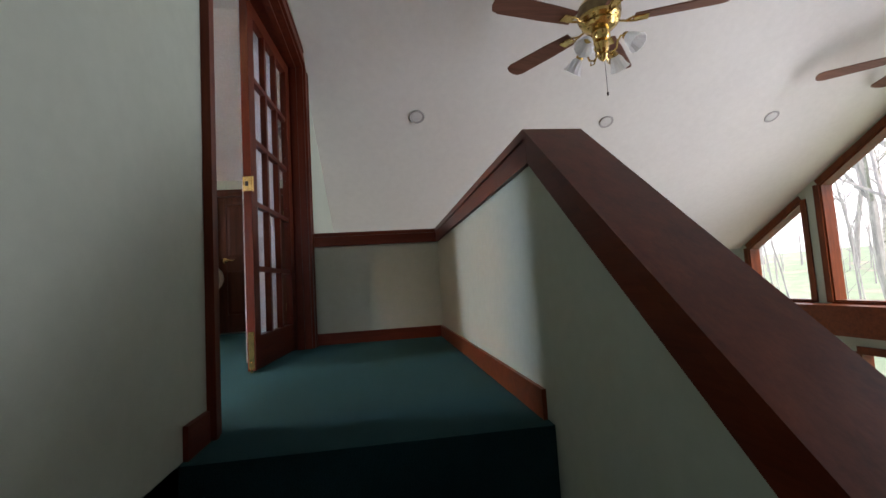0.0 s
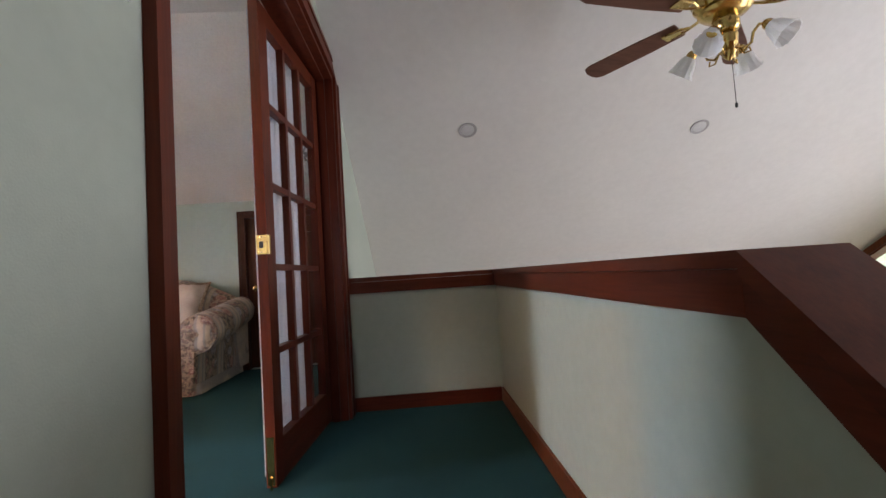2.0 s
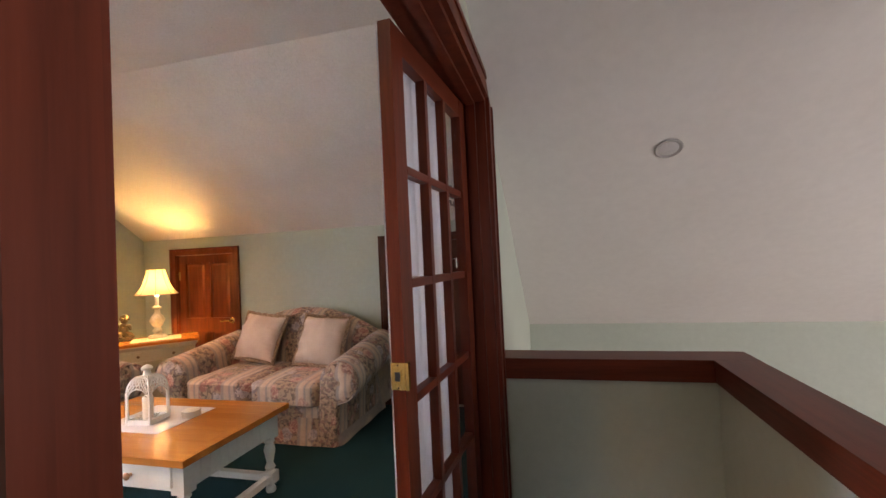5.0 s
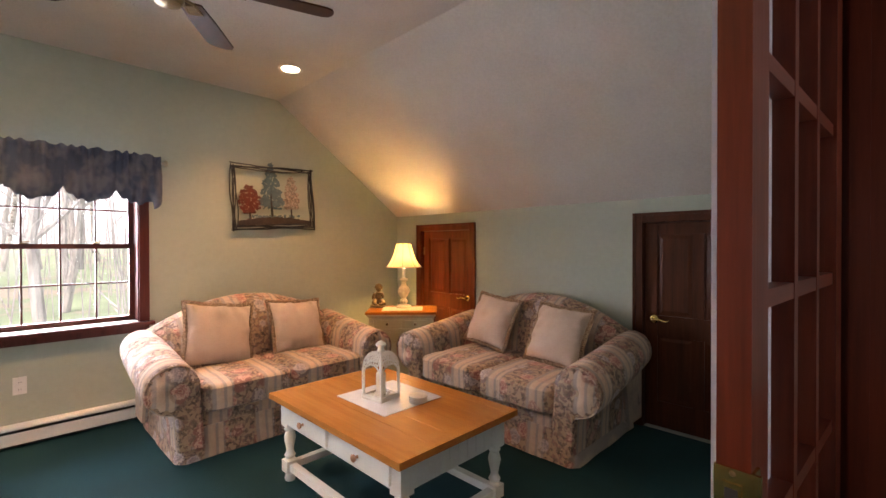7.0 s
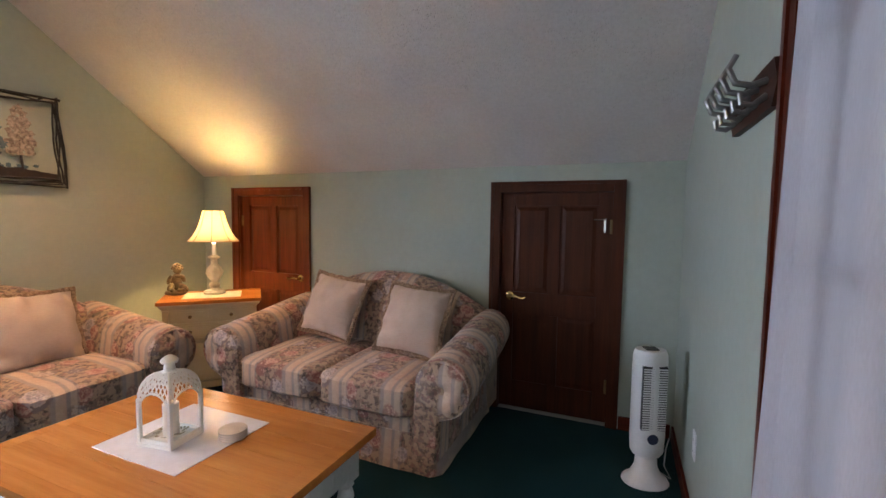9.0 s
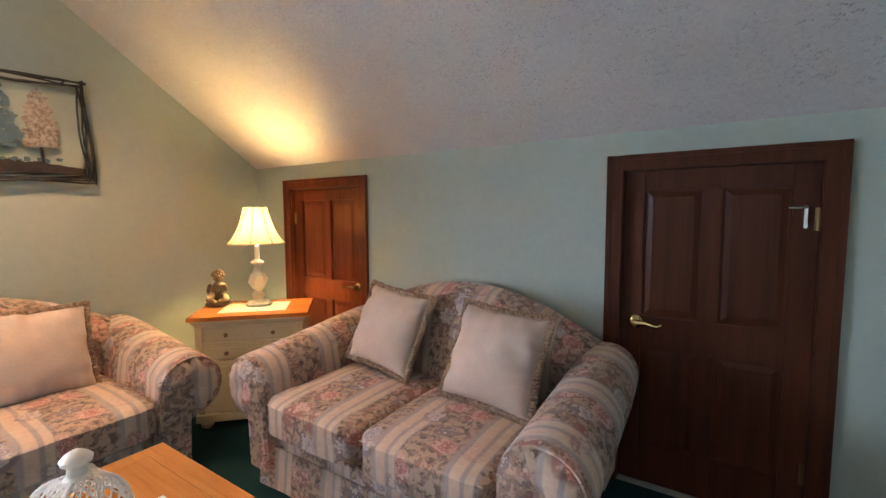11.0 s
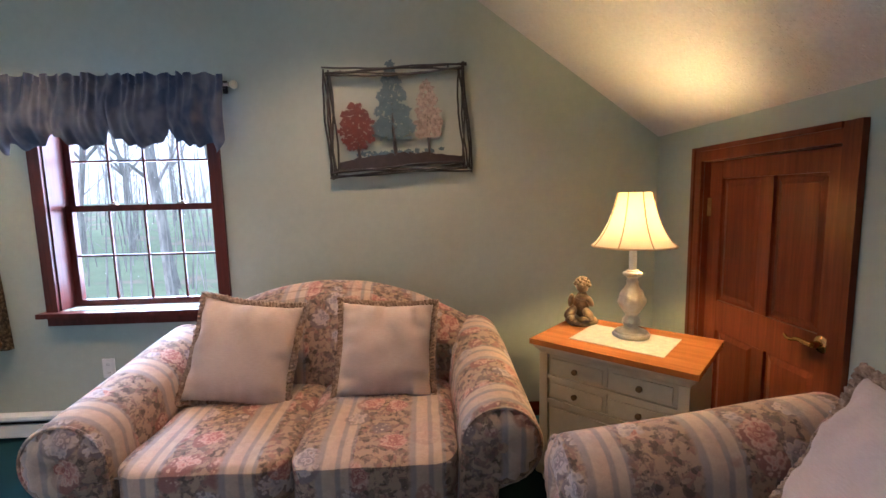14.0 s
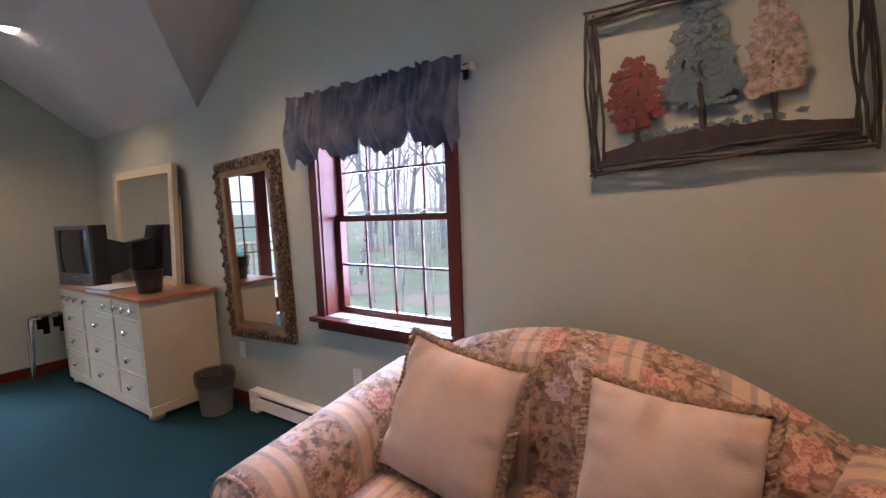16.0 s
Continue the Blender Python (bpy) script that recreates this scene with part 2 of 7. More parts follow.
def popcorn():
    """Sprayed ceiling: small uneven grains, a few of them glittering flecks."""
    m, nt, b, v = base_mat("stippled_ceiling", 0.55, spec=0.4)
    d, c = voro(nt, v, 95), voro(nt, v, 95, out="Color")
    sc = nt.nodes.new("ShaderNodeSeparateColor")
    nt.links.new(c, sc.inputs[0])
    grain = math_node(nt, "MULTIPLY", ramp(nt, d, [(0.10, (1, 1, 1)), (0.50, (0, 0, 0))]), ramp(nt, sc.outputs[0], [(0.45, (0, 0, 0)), (0.75, (1, 1, 1))]))
    keep = ramp(nt, noise_tex(nt, v, 9, 3), [(0.40, (0.25, 0.25, 0.25)), (0.62, (1, 1, 1))])
    h = math_node(nt, "ADD", math_node(nt, "MULTIPLY", grain, keep), math_node(nt, "MULTIPLY", noise_tex(nt, v, 150, 4), 0.5))
    col = ramp(nt, noise_tex(nt, v, 2), [(0.3, (0.57, 0.535, 0.51)), (0.7, (0.64, 0.605, 0.58))])
    nt.links.new(blend(nt, 0.12, col, ramp(nt, noise_tex(nt, v, 60, 3), [(0.35, (0.36, 0.33, 0.31)), (0.65, (0.78, 0.74, 0.71))])), b.inputs["Base Color"])
    fleck = math_node(nt, "MULTIPLY", math_node(nt, "GREATER_THAN", sc.outputs[1], 0.975), math_node(nt, "LESS_THAN", d, 0.22))
    nt.links.new(math_node(nt, "SUBTRACT", 0.55, math_node(nt, "MULTIPLY", fleck, 0.43)), b.inputs["Roughness"])
    nt.links.new(math_node(nt, "ADD", 0.4, math_node(nt, "MULTIPLY", fleck, 0.6)), b.inputs["Specular IOR Level"])
    bumped(nt, b, h, 0.8, 0.007)
    return m


STIPPLE = popcorn()
CHERRY = wood("cherry_stained_wood_upright", (0.052, 0.0092, 0.0048), (0.150, 0.030, 0.0135), "z")
CHERRY_X = wood("cherry_stained_wood_x", (0.052, 0.0092, 0.0048), (0.150, 0.030, 0.0135), "x")
CHERRY_Y = wood("cherry_stained_wood_y", (0.052, 0.0092, 0.0048), (0.150, 0.030, 0.0135), "y")
RED_Z = wood("red_brown_wood_upright", (0.070, 0.017, 0.0065), (0.19, 0.048, 0.017), "z", 0.34)
RED_X = wood("red_brown_wood_across", (0.070, 0.017, 0.0065), (0.19, 0.048, 0.017), "x", 0.34)
ORANGE = wood("orange_varnished_pine", (0.33, 0.115, 0.020), (0.54, 0.225, 0.050), "x", 0.2, coat=0.7)
OAK_FLOOR = wood("great_room_boards", (0.20, 0.10, 0.045), (0.33, 0.18, 0.08), "y", 0.35)


def carpet():
    m, nt, b, v = base_mat("teal_carpet", 0.95, spec=0.15)
    f = noise_tex(nt, v, 320, 2)
    g = noise_tex(nt, v, 3.0, 4)
    c = ramp(nt, f, [(0.3, (0.0006, 0.0085, 0.0115)), (0.7, (0.0020, 0.028, 0.038))])
    c = blend(nt, 0.5, c, ramp(nt, g, [(0.35, (0.0006, 0.0085, 0.0115)), (0.65, (0.0020, 0.025, 0.034))]))
    nt.links.new(c, b.inputs["Base Color"])
    b.inputs["Sheen Weight"].default_value = 0.12
    b.inputs["Sheen Tint"].default_value = (0.3, 0.9, 0.9, 1)
    bumped(nt, b, f, 0.6, 0.006)
    return m


CARPET = carpet()
GLASS = glass("window_glass")
CREAM = plain("cream_furniture_paint", (0.50, 0.45, 0.31), (0.59, 0.535, 0.385), 3, 0.45, 0.06, 60)
OFFWHITE = plain("off_white_paint", (0.66, 0.66, 0.62), (0.74, 0.74, 0.70), 4, 0.4, 0.04, 90)
PLASTIC = plain("white_plastic", (0.68, 0.68, 0.66), (0.74, 0.74, 0.73), 5, 0.35)
BRASS = plain("polished_brass", (0.50, 0.34, 0.12), (0.70, 0.49, 0.19), 30, 0.2, metal=1.0)
CHROME = plain("brushed_steel", (0.60, 0.58, 0.55), (0.72, 0.70, 0.67), 20, 0.22, metal=1.0)
BLACK = plain("black_plastic", (0.012, 0.012, 0.013), (0.022, 0.022, 0.024), 8, 0.4)
IRON = plain("black_wrought_metal", (0.010, 0.009, 0.009), (0.03, 0.028, 0.026), 25, 0.5, 0.2, 120)
DARKWALNUT = wood("dark_walnut_blade", (0.026, 0.010, 0.007), (0.075, 0.028, 0.016), "x", 0.5, coat=0.0)
LACE = plain("white_lace_cloth", (0.36, 0.34, 0.30), (0.50, 0.48, 0.43), 30, 0.9, 0.4, 300)
MIRROR = plain("silvered_mirror", (0.90, 0.91, 0.91), (0.92, 0.93, 0.93), 2, 0.0, metal=1.0)
for _n in MIRROR.node_tree.nodes:
    if _n.type == "MAP_RANGE":
        _n.inputs["To Min"].default_value = _n.inputs["To Max"].default_value = 0.01

# ---------- the shell ----------
WX, NY, EX, SY = -4.66, 5.453, -0.67, -1.354     # room faces: west, north, east, south
LX = -0.52                                       # landing side of the east wall
FLAT = 2.75


def wall(name, boxes, label, mat=PAINT):
    bm = bmesh.new()
    for b in boxes:
        bx(bm, *b)
    return tagged(part(name, bm, mat, kind="structure", flat=True), label, "wall")


def holed(u0, u1, z0, z1, holes):
    """Rectangles (u0, u1, z0, z1) that leave the holes open; holes in rising order."""
    out, u = [], u0
    for a, b, c, d in holes:
        out.append((u, a, z0, z1))
        if c > z0:
            out.append((a, b, z0, c))
        if d < z1:
            out.append((a, b, d, z1))
        u = b
    out.append((u, u1, z0, z1))
    return out


WIN = (1.93, 2.85, 0.76, 1.93)
DOOR_S = (-4.22, -3.487, 0.0, 1.51)
DOOR_B = (-1.784, -1.06, 0.0, 1.515)
DECK = (-3.55, -1.95, -0.02, 2.05)
# unseen opening, cut only to let a fill lamp in
FILL_OPENING = (-1.55, -0.85, 0.78, 1.93)
ENTRY = (1.79, 3.63, -0.02, 2.09)
wall("wall_west", [(-4.85, WX, a, b, c, d) for a, b, c, d in holed(SY - 0.15, NY + 0.15, -0.15, 2.95, [WIN])], "sage green painted wall with a window")
wall("wall_north", [(a, b, NY, NY + 0.15, c, d) for a, b, c, d in holed(WX, EX, -0.15, 1.80, [DOOR_S, DOOR_B])], "low sage green knee wall under the slope")
wall("wall_south", [(a, b, SY - 0.15, SY, c, d) for a, b, c, d in holed(WX, EX, -0.15, 2.95, [DECK, FILL_OPENING])], "sage green end wall with deck doors")
wall("wall_east", [(EX, LX, a, b, c, d) for a, b, c, d in holed(-4.6, 6.05, -2.9, 4.2, [ENTRY])], "sage green wall between landing and room")
# added panels that keep outside light from leaking under the low doors
wall("light_block_behind_doors", [(-4.3, -3.4, NY + 0.08, NY + 0.149, -0.15, 1.6), (-1.9, -0.95, NY + 0.08, NY + 0.149, -0.15, 1.6)], "unseen sage panel added behind the low doors to block stray light")

bm = bmesh.new()
T = (0, 0, 0.06)
SL = (FLAT - 1.691) / (NY - 3.975)
prism(bm, [(WX, 3.975, FLAT), (EX, 3.975, FLAT), (EX, NY + 0.14, 1.691 - 0.14 * SL), (WX, NY + 0.14, 1.691 - 0.14 * SL)], T)
prism(bm, [(WX, 3.975, FLAT), (WX, 1.455, FLAT), (-3.91, 1.455, FLAT), (-3.91, SY, FLAT), (EX, SY, FLAT), (EX, 3.975, FLAT)], T)
prism(bm, [(WX, 0.655, 2.2), (WX, 1.455, FLAT), (-3.91, 1.455, FLAT)], T)
prism(bm, [(WX, 0.655, 2.2), (-3.91, 1.455, FLAT), (-3.91, SY, FLAT), (WX, SY, 2.2)], T)
tagged(part("ceiling", bm, STIPPLE, kind="structure", flat=True), "stippled off-white ceiling with sloping sides", "ceiling")


def gceil(y):
    return 1.83 - 0.6 * (y - 4.08) if y >= 0.5 else gceil(1.0 - y)


bm = bmesh.new()
for ya, yb in ((0.5, 6.2), (0.5, -4.75)):
    prism(bm, [(LX - 0.05, ya, gceil(ya)), (5.35, ya, gceil(ya)), (5.35, yb, gceil(yb)), (LX - 0.05, yb, gceil(yb))], (0, 0, 0.08))
tagged(part("ceiling_great_room", bm, WHITE, kind="structure", flat=True), "smooth white cathedral ceiling", "ceiling")

bm = box(WX, LX, SY, NY, -0.15, 0.0)
part_floor = tagged(part("floor", bm, CARPET, kind="structure", flat=True), "dark teal wall-to-wall carpet", "floor")
tagged(part("floor_landing", box(LX, 0.44, 1.572, 3.77, -0.15, 0.0), CARPET, kind="structure", flat=True), "dark teal carpet on the stair landing", "floor")
tagged(part("floor_great_room", box(LX, 5.35, -4.6, 6.2, -3.0, -2.9), OAK_FLOOR, kind="structure", flat=True), "wooden floor of the great room below", "floor")
wall("wall_great_north", [(LX, 5.2, 6.05, 6.2, -2.9, 0.9)], "pale sage wall under the eave")
wall("wall_great_south", [(LX, 5.2, -4.75, -4.6, -2.9, 1.2)], "pale sage wall under the eave")

# gable wall of the great room, with its raked windows
GX = 5.15
bm = bmesh.new()


def gab(pts):
    prism(bm, [(GX, y, z) for y, z in pts], (0.16, 0, 0))


def rake(y):
    return gceil(y) - 0.10


SILL_G = -0.09
gab([(6.05, -2.9), (6.05, gceil(6.05)), (5.9, gceil(5.9)), (5.9, -2.9)])
gab([(5.9, -0.5), (5.9, SILL_G), (5.03, SILL_G), (5.03, -0.5)])
gab([(5.9, rake(5.9)), (5.9, gceil(5.9)), (5.03, gceil(5.03)), (5.03, rake(5.03))])
gab([(5.03, -0.5), (5.03, gceil(5.03)), (4.80, gceil(4.80)), (4.80, -0.5)])
for a, b in ((4.80, 2.7), (2.5, 0.5)):
    gab([(a, rake(a)), (a, gceil(a)), (b, gceil(b)), (b, rake(b))])
gab([(2.7, -0.5), (2.7, gceil(2.7)), (2.5, gceil(2.5)), (2.5, -0.5)])
gab([(4.80, -0.5), (4.80, SILL_G), (0.5, SILL_G), (0.5, -0.5)])
gab([(5.9, -2.9), (5.9, -0.5), (4.6, -0.5), (4.6, -2.9)])
gab([(4.6, -2.9), (4.6, -2.1), (0.9, -2.1), (0.9, -2.9)])
gab([(4.6, -0.62), (4.6, -0.5), (0.9, -0.5), (0.9, -0.62)])
gab([(0.9, -2.9), (0.9, -0.5), (-4.6, -0.5), (-4.6, -2.9)])
gab([(0.5, -0.5), (0.5, gceil(0.5)), (-4.6, gceil(-4.6)), (-4.6, -0.5)])
tagged(part("wall_gable", bm, PAINT, kind="structure", flat=True), "sage gable wall with tall raked windows", "wall")


def gable_window(name, outline, label):
    w = thing(name, pose(0, 0, 0), label, "window", kind="structure")
    n = len(outline)
    cy, cz = sum(p[0] for p in outline) / n, sum(p[1] for p in outline) / n
    for i in range(n):
        (y0, z0), (y1, z1) = outline[i], outline[(i + 1) % n]
        d = Vector((0, y1 - y0, z1 - z0)).normalized()
        inn = Vector((0, -d.z, d.y))
        if inn.dot(Vector((0, cy - y0, cz - z0))) < 0:
            inn = -inn
        a, b = Vector((GX - 0.02, y0, z0)), Vector((GX - 0.02, y1, z1))
        bm = bmesh.new()
        prism(bm, [a - inn * 0.06, b - inn * 0.06, b + inn * 0.012, a + inn * 0.012], (0.018, 0, 0))
        prism(bm, [a + Vector((0.018, 0, 0)), b + Vector((0.018, 0, 0)), b + inn * 0.03 + Vector((0.018, 0, 0)), a + inn * 0.03 + Vector((0.018, 0, 0))], (0.15, 0, 0))
        part("window_frame", bm, RED_Z, w, flat=True)
    bm = bmesh.new()
    prism(bm, [(GX + 0.11, y, z) for y, z in outline], (0.006, 0, 0))
    g = part("pane", bm, GLASS, w, flat=True)
    g.visible_shadow = False


gable_window("window_2", [(5.03, SILL_G), (5.9, SILL_G), (5.9, rake(5.9)), (5.03, rake(5.03))], "small raked gable window with cherry trim")
gable_window("window_3", [(2.7, SILL_G), (4.80, SILL_G), (4.80, rake(4.80)), (2.7, rake(2.7))], "tall raked gable window with cherry trim, the southern of the two added unseen")
# unseen window, added so that the great room gets more light
gable_window("window_4", [(0.5, SILL_G), (2.5, SILL_G), (2.5, rake(2.5)), (0.5, rake(0.5))], "tall raked gable window with cherry trim, the southern of the two added unseen")
gable_window("window_5", [(0.9, -2.1), (4.6, -2.1), (4.6, -0.62), (0.9, -0.62)], "wide lower window with cherry trim")
tagged(part("trim_gable_ledge", box(GX - 0.24, GX - 0.022, -3.0, 5.3, -0.43, -0.10), RED_X, kind="structure", bevel=0.006), "varnished wooden ledge beam under the gable windows", "beam")

# stair and half wall
PITCH = 0.80
RISE, RUN, NOSE = 0.19, 0.2375, 1.58
st = thing("stairs", pose(0, 0, 0), "dark teal carpeted stairs down from the landing", "stairs", kind="structure")
for i in range(1, 15):
    bm = box(LX + 0.022, 0.415, NOSE - RUN * i - 0.02, NOSE - RUN * (i - 1) - 0.004, -RISE * i - 0.25, -RISE * i)
    part("step", bm, CARPET, st, bevel=0.02, seg=3)
bm = bmesh.new()
bx(bm, LX + 0.004, 0.438, NOSE - 0.034, NOSE - 0.006, -0.24, 0.001)
part("step", bm, CARPET, st, bevel=0.018, seg=3)

hw = thing("half_wall", pose(0, 0, 0), "sage half wall with a wide cherry-stained cap", "half wall", kind="structure")
bm = bmesh.new()
bx(bm, LX + 0.002, 0.575, 3.77, 3.905, -2.9, 0.806)
bx(bm, 0.44, 0.575, 1.57, 3.77, -2.9, 0.806)
yb = -2.3
prism(bm, [(0.44, 1.57, -2.9), (0.44, 1.57, 0.806), (0.44, yb, 0.806 - PITCH * (1.57 - yb)), (0.44, yb, -2.9)], (0.135, 0, 0))
part("wall_body", bm, PAINT, hw, flat=True)
bm = bmesh.new()
bx(bm, LX + 0.003, 0.60, 3.742, 3.93, 0.808, 0.836)
part("cap", bm, CHERRY_X, hw, bevel=0.007)
part("cap", box(0.418, 0.598, 1.57, 3.741, 0.808, 0.836), CHERRY_Y, hw, bevel=0.007)
bm = bmesh.new()
top = Vector((0, 1.57, 0.836))
end = Vector((0, yb, 0.836 - PITCH * (1.57 - yb)))
prism(bm, [Vector((0.418, 0, 0)) + top, Vector((0.418, 0, 0)) + end, Vector((0.418, 0, -0.036)) + end, Vector((0.418, 0, -0.036)) + top], (0.18, 0, 0))
part("cap", bm, CHERRY_Y, hw, bevel=0.007)
bm = bmesh.new()
bx(bm, LX + 0.004, 0.425, 3.750, 3.769, 0.735, 0.807)
part("fascia", bm, CHERRY_X, hw, bevel=0.004)
for x0, x1 in ((0.424, 0.439), (0.576, 0.592)):
    part("fascia", box(x0, x1, 1.572, 3.749, 0.735, 0.807), CHERRY_Y, hw, bevel=0.003)
    bm = bmesh.new()
    a, b = Vector((x0, 1.571, 0.80)), Vector((x0, yb, 0.80 - PITCH * (1.57 - yb)))
    prism(bm, [a, b, b - Vector((0, 0, 0.115)), a - Vector((0, 0, 0.065))], (x1 - x0, 0, 0))
    part("fascia", bm, CHERRY_Y, hw, flat=True)


def baseboard(name, boxes, mat):
    bm = bmesh.new()
    for b in boxes:
        bx(bm, *b)
    return tagged(part(name, bm, mat, kind="structure", bevel=0.004), "cherry-stained baseboard", "baseboard")


baseboard("baseboard_landing", [(LX + 0.013, 0.426, 3.756, 3.769, 0.0, 0.085)], CHERRY_X)
baseboard("baseboard_half_wall", [(0.426, 0.439, 1.60, 3.755, 0.0, 0.085)], RED_X)
baseboard("baseboard_stair_head", [(LX + 0.001, LX + 0.014, 1.58, 1.722, 0.0, 0.085)], CHERRY_Y)
baseboard("baseboard_west", [(WX + 0.001, WX + 0.014, SY + 0.02, 1.10, 0, 0.085), (WX + 0.001, WX + 0.014, 4.3, NY - 0.02, 0, 0.085)], CHERRY_Y)
baseboard("baseboard_north", [(a, b, NY - 0.014, NY - 0.001, 0, 0.085) for a, b in ((WX + 0.02, -4.295), (-3.41, -1.86), (-0.985, EX - 0.02))], CHERRY_X)
baseboard("baseboard_south", [(WX + 0.02, -3.63, SY + 0.001, SY + 0.014, 0, 0.085), (-1.87, EX - 0.02, SY + 0.001, SY + 0.014, 0, 0.085)], CHERRY_X)
baseboard("baseboard_east", [(EX - 0.014, EX - 0.001, 3.71, NY - 0.02, 0, 0.085), (EX - 0.014, EX - 0.001, SY + 0.02, 1.72, 0, 0.085)], CHERRY_Y)


# ---------- the room: seats ----------
def floral(name, axis, shift=0.0):
    """Striped tapestry: bands of faded flowers between cream and blue-grey stripes."""
    m, nt, b, v = base_mat(name, 0.92, spec=0.12)

    def warped(scale, amount):
        w = nt.nodes.new("ShaderNodeVectorMath")
        w.operation = "MULTIPLY_ADD"
        ns = nt.nodes.new("ShaderNodeTexNoise")
        ns.inputs["Scale"].default_value = scale
        nt.links.new(v, ns.inputs["Vector"])
        nt.links.new(ns.outputs["Color"], w.inputs[0])
        w.inputs[1].default_value = (amount, amount, amount)
        nt.links.new(v, w.inputs[2])
        return w.outputs[0]
    sep = nt.nodes.new("ShaderNodeSeparateXYZ")
    nt.links.new(warped(9.0, 0.012), sep.inputs[0])
    s = sep.outputs[{"x": 0, "y": 1}[axis]]
    u = math_node(nt, "FRACT", math_node(nt, "ADD", math_node(nt, "MULTIPLY", s, 3.1), 10.27 + shift))
    cream, grey = (0.56, 0.43, 0.325), (0.34, 0.29, 0.265)
    ground = (0.40, 0.28, 0.195)
    bands = ramp(nt, u, [(0.0, ground), (0.58, ground), (0.615, grey), (0.66, grey), (0.68, cream), (0.80, (0.57, 0.40, 0.30)), (0.815, grey), (0.855, grey), (0.87, cream), (0.95, cream), (0.96, grey), (0.99, grey)])
    band = ramp(nt, u, [(0.0, (1, 1, 1)), (0.56, (1, 1, 1)), (0.62, (0.12, 0.12, 0.12)), (0.95, (0.12, 0.12, 0.12)), (1.0, (1, 1, 1))])
    w1, w2 = warped(11.0, 0.05), warped(30.0, 0.022)
    fd_, fc = voro(nt, w1, 8.5), voro(nt, w1, 8.5, out="Color")
    sc = nt.nodes.new("ShaderNodeSeparateColor")
    nt.links.new(fc, sc.inputs[0])
    flower = ramp(nt, fd_, [(0.42, (1, 1, 1)), (0.49, (0, 0, 0))])
    petal_d, petal_c = voro(nt, w2, 58.0), voro(nt, w2, 58.0, out="Color")
    pc = nt.nodes.new("ShaderNodeSeparateColor")
    nt.links.new(petal_c, pc.inputs[0])
    w3 = warped(34.0, 0.030)
    core = math_node(nt, "ADD", voro(nt, w3, 8.5), math_node(nt, "MULTIPLY", math_node(nt, "SUBTRACT", petal_d, 0.3), 0.30))
    rosy = ramp(nt, core, [(0.02, (0.20, 0.045, 0.045)), (0.12, (0.42, 0.15, 0.12)), (0.19, (0.60, 0.35, 0.27)), (0.24, (0.30, 0.085, 0.08)), (0.34, (0.52, 0.25, 0.20)), (0.42, (0.63, 0.42, 0.33)), (0.50, (0.26, 0.10, 0.09))])
    blue = ramp(nt, core, [(0.02, (0.36, 0.20, 0.17)), (0.12, (0.30, 0.26, 0.29)), (0.20, (0.54, 0.46, 0.43)), (0.26, (0.22, 0.18, 0.21)), (0.36, (0.43, 0.37, 0.38)), (0.46, (0.58, 0.47, 0.41)), (0.52, (0.18, 0.14, 0.15))])
    petals = blend(nt, ramp(nt, sc.outputs[0], [(0.52, (0, 0, 0)), (0.58, (1, 1, 1))]), rosy, blue)
    leaf_n = noise_tex(nt, w2, 34, 4)
    leaves = ramp(nt, leaf_n, [(0.45, (0, 0, 0)), (0.53, (1, 1, 1))])
    leaf_col = ramp(nt, pc.outputs[2], [(0.15, (0.055, 0.038, 0.032)), (0.40, (0.17, 0.125, 0.10)), (0.62, (0.30, 0.15, 0.12)), (0.85, (0.11, 0.08, 0.085)), (1.0, (0.38, 0.27, 0.20))])
    col = blend(nt, math_node(nt, "MULTIPLY", math_node(nt, "MULTIPLY", leaves, band), 0.92), bands, leaf_col)
    edge = math_node(nt, "MULTIPLY", flower, math_node(nt, "MAXIMUM", band, ramp(nt, sc.outputs[1], [(0.80, (0, 0, 0)), (0.84, (0.7, 0.7, 0.7))])))
    col = blend(nt, math_node(nt, "MULTIPLY", edge, 0.92), col, petals)
    weave = noise_tex(nt, mapped(nt, v, (420, 420, 420)), 1.0, 2)
    col = blend(nt, 0.14, col, ramp(nt, weave, [(0.3, (0.18, 0.13, 0.10)), (0.7, (0.66, 0.54, 0.43))]))
    nt.links.new(col, b.inputs["Base Color"])
    b.inputs["Sheen Weight"].default_value = 0.15
    bumped(nt, b, weave, 0.35, 0.003)
    return m


FLORAL, FLORAL_ARM, FLORAL_SKIRT = floral("floral_tapestry", "x"), floral("floral_tapestry_arm", "y", 0.2), floral("floral_tapestry_skirt", "x", 0.1)


def linen():
    """Pale pink cloth with a fine ribbed weave and slight soiling."""
    m, nt, b, v = base_mat("pale_pink_linen", 0.92, spec=0.1)
    rib = noise_tex(nt, mapped(nt, v, (60, 60, 240)), 1.0, 3)
    weave = noise_tex(nt, mapped(nt, v, (420, 420, 420)), 1.0, 2)
    col = ramp(nt, noise_tex(nt, v, 5, 5), [(0.3, (0.48, 0.372, 0.30)), (0.72, (0.585, 0.47, 0.388))])
    col = blend(nt, 0.09, col, ramp(nt, rib, [(0.35, (0.36, 0.26, 0.215)), (0.6, (0.64, 0.51, 0.44))]))
    nt.links.new(col, b.inputs["Base Color"])
    bumped(nt, b, math_node(nt, "ADD", rib, math_node(nt, "MULTIPLY", weave, 0.5)), 0.3, 0.003)
    return m


PILLOW = linen()
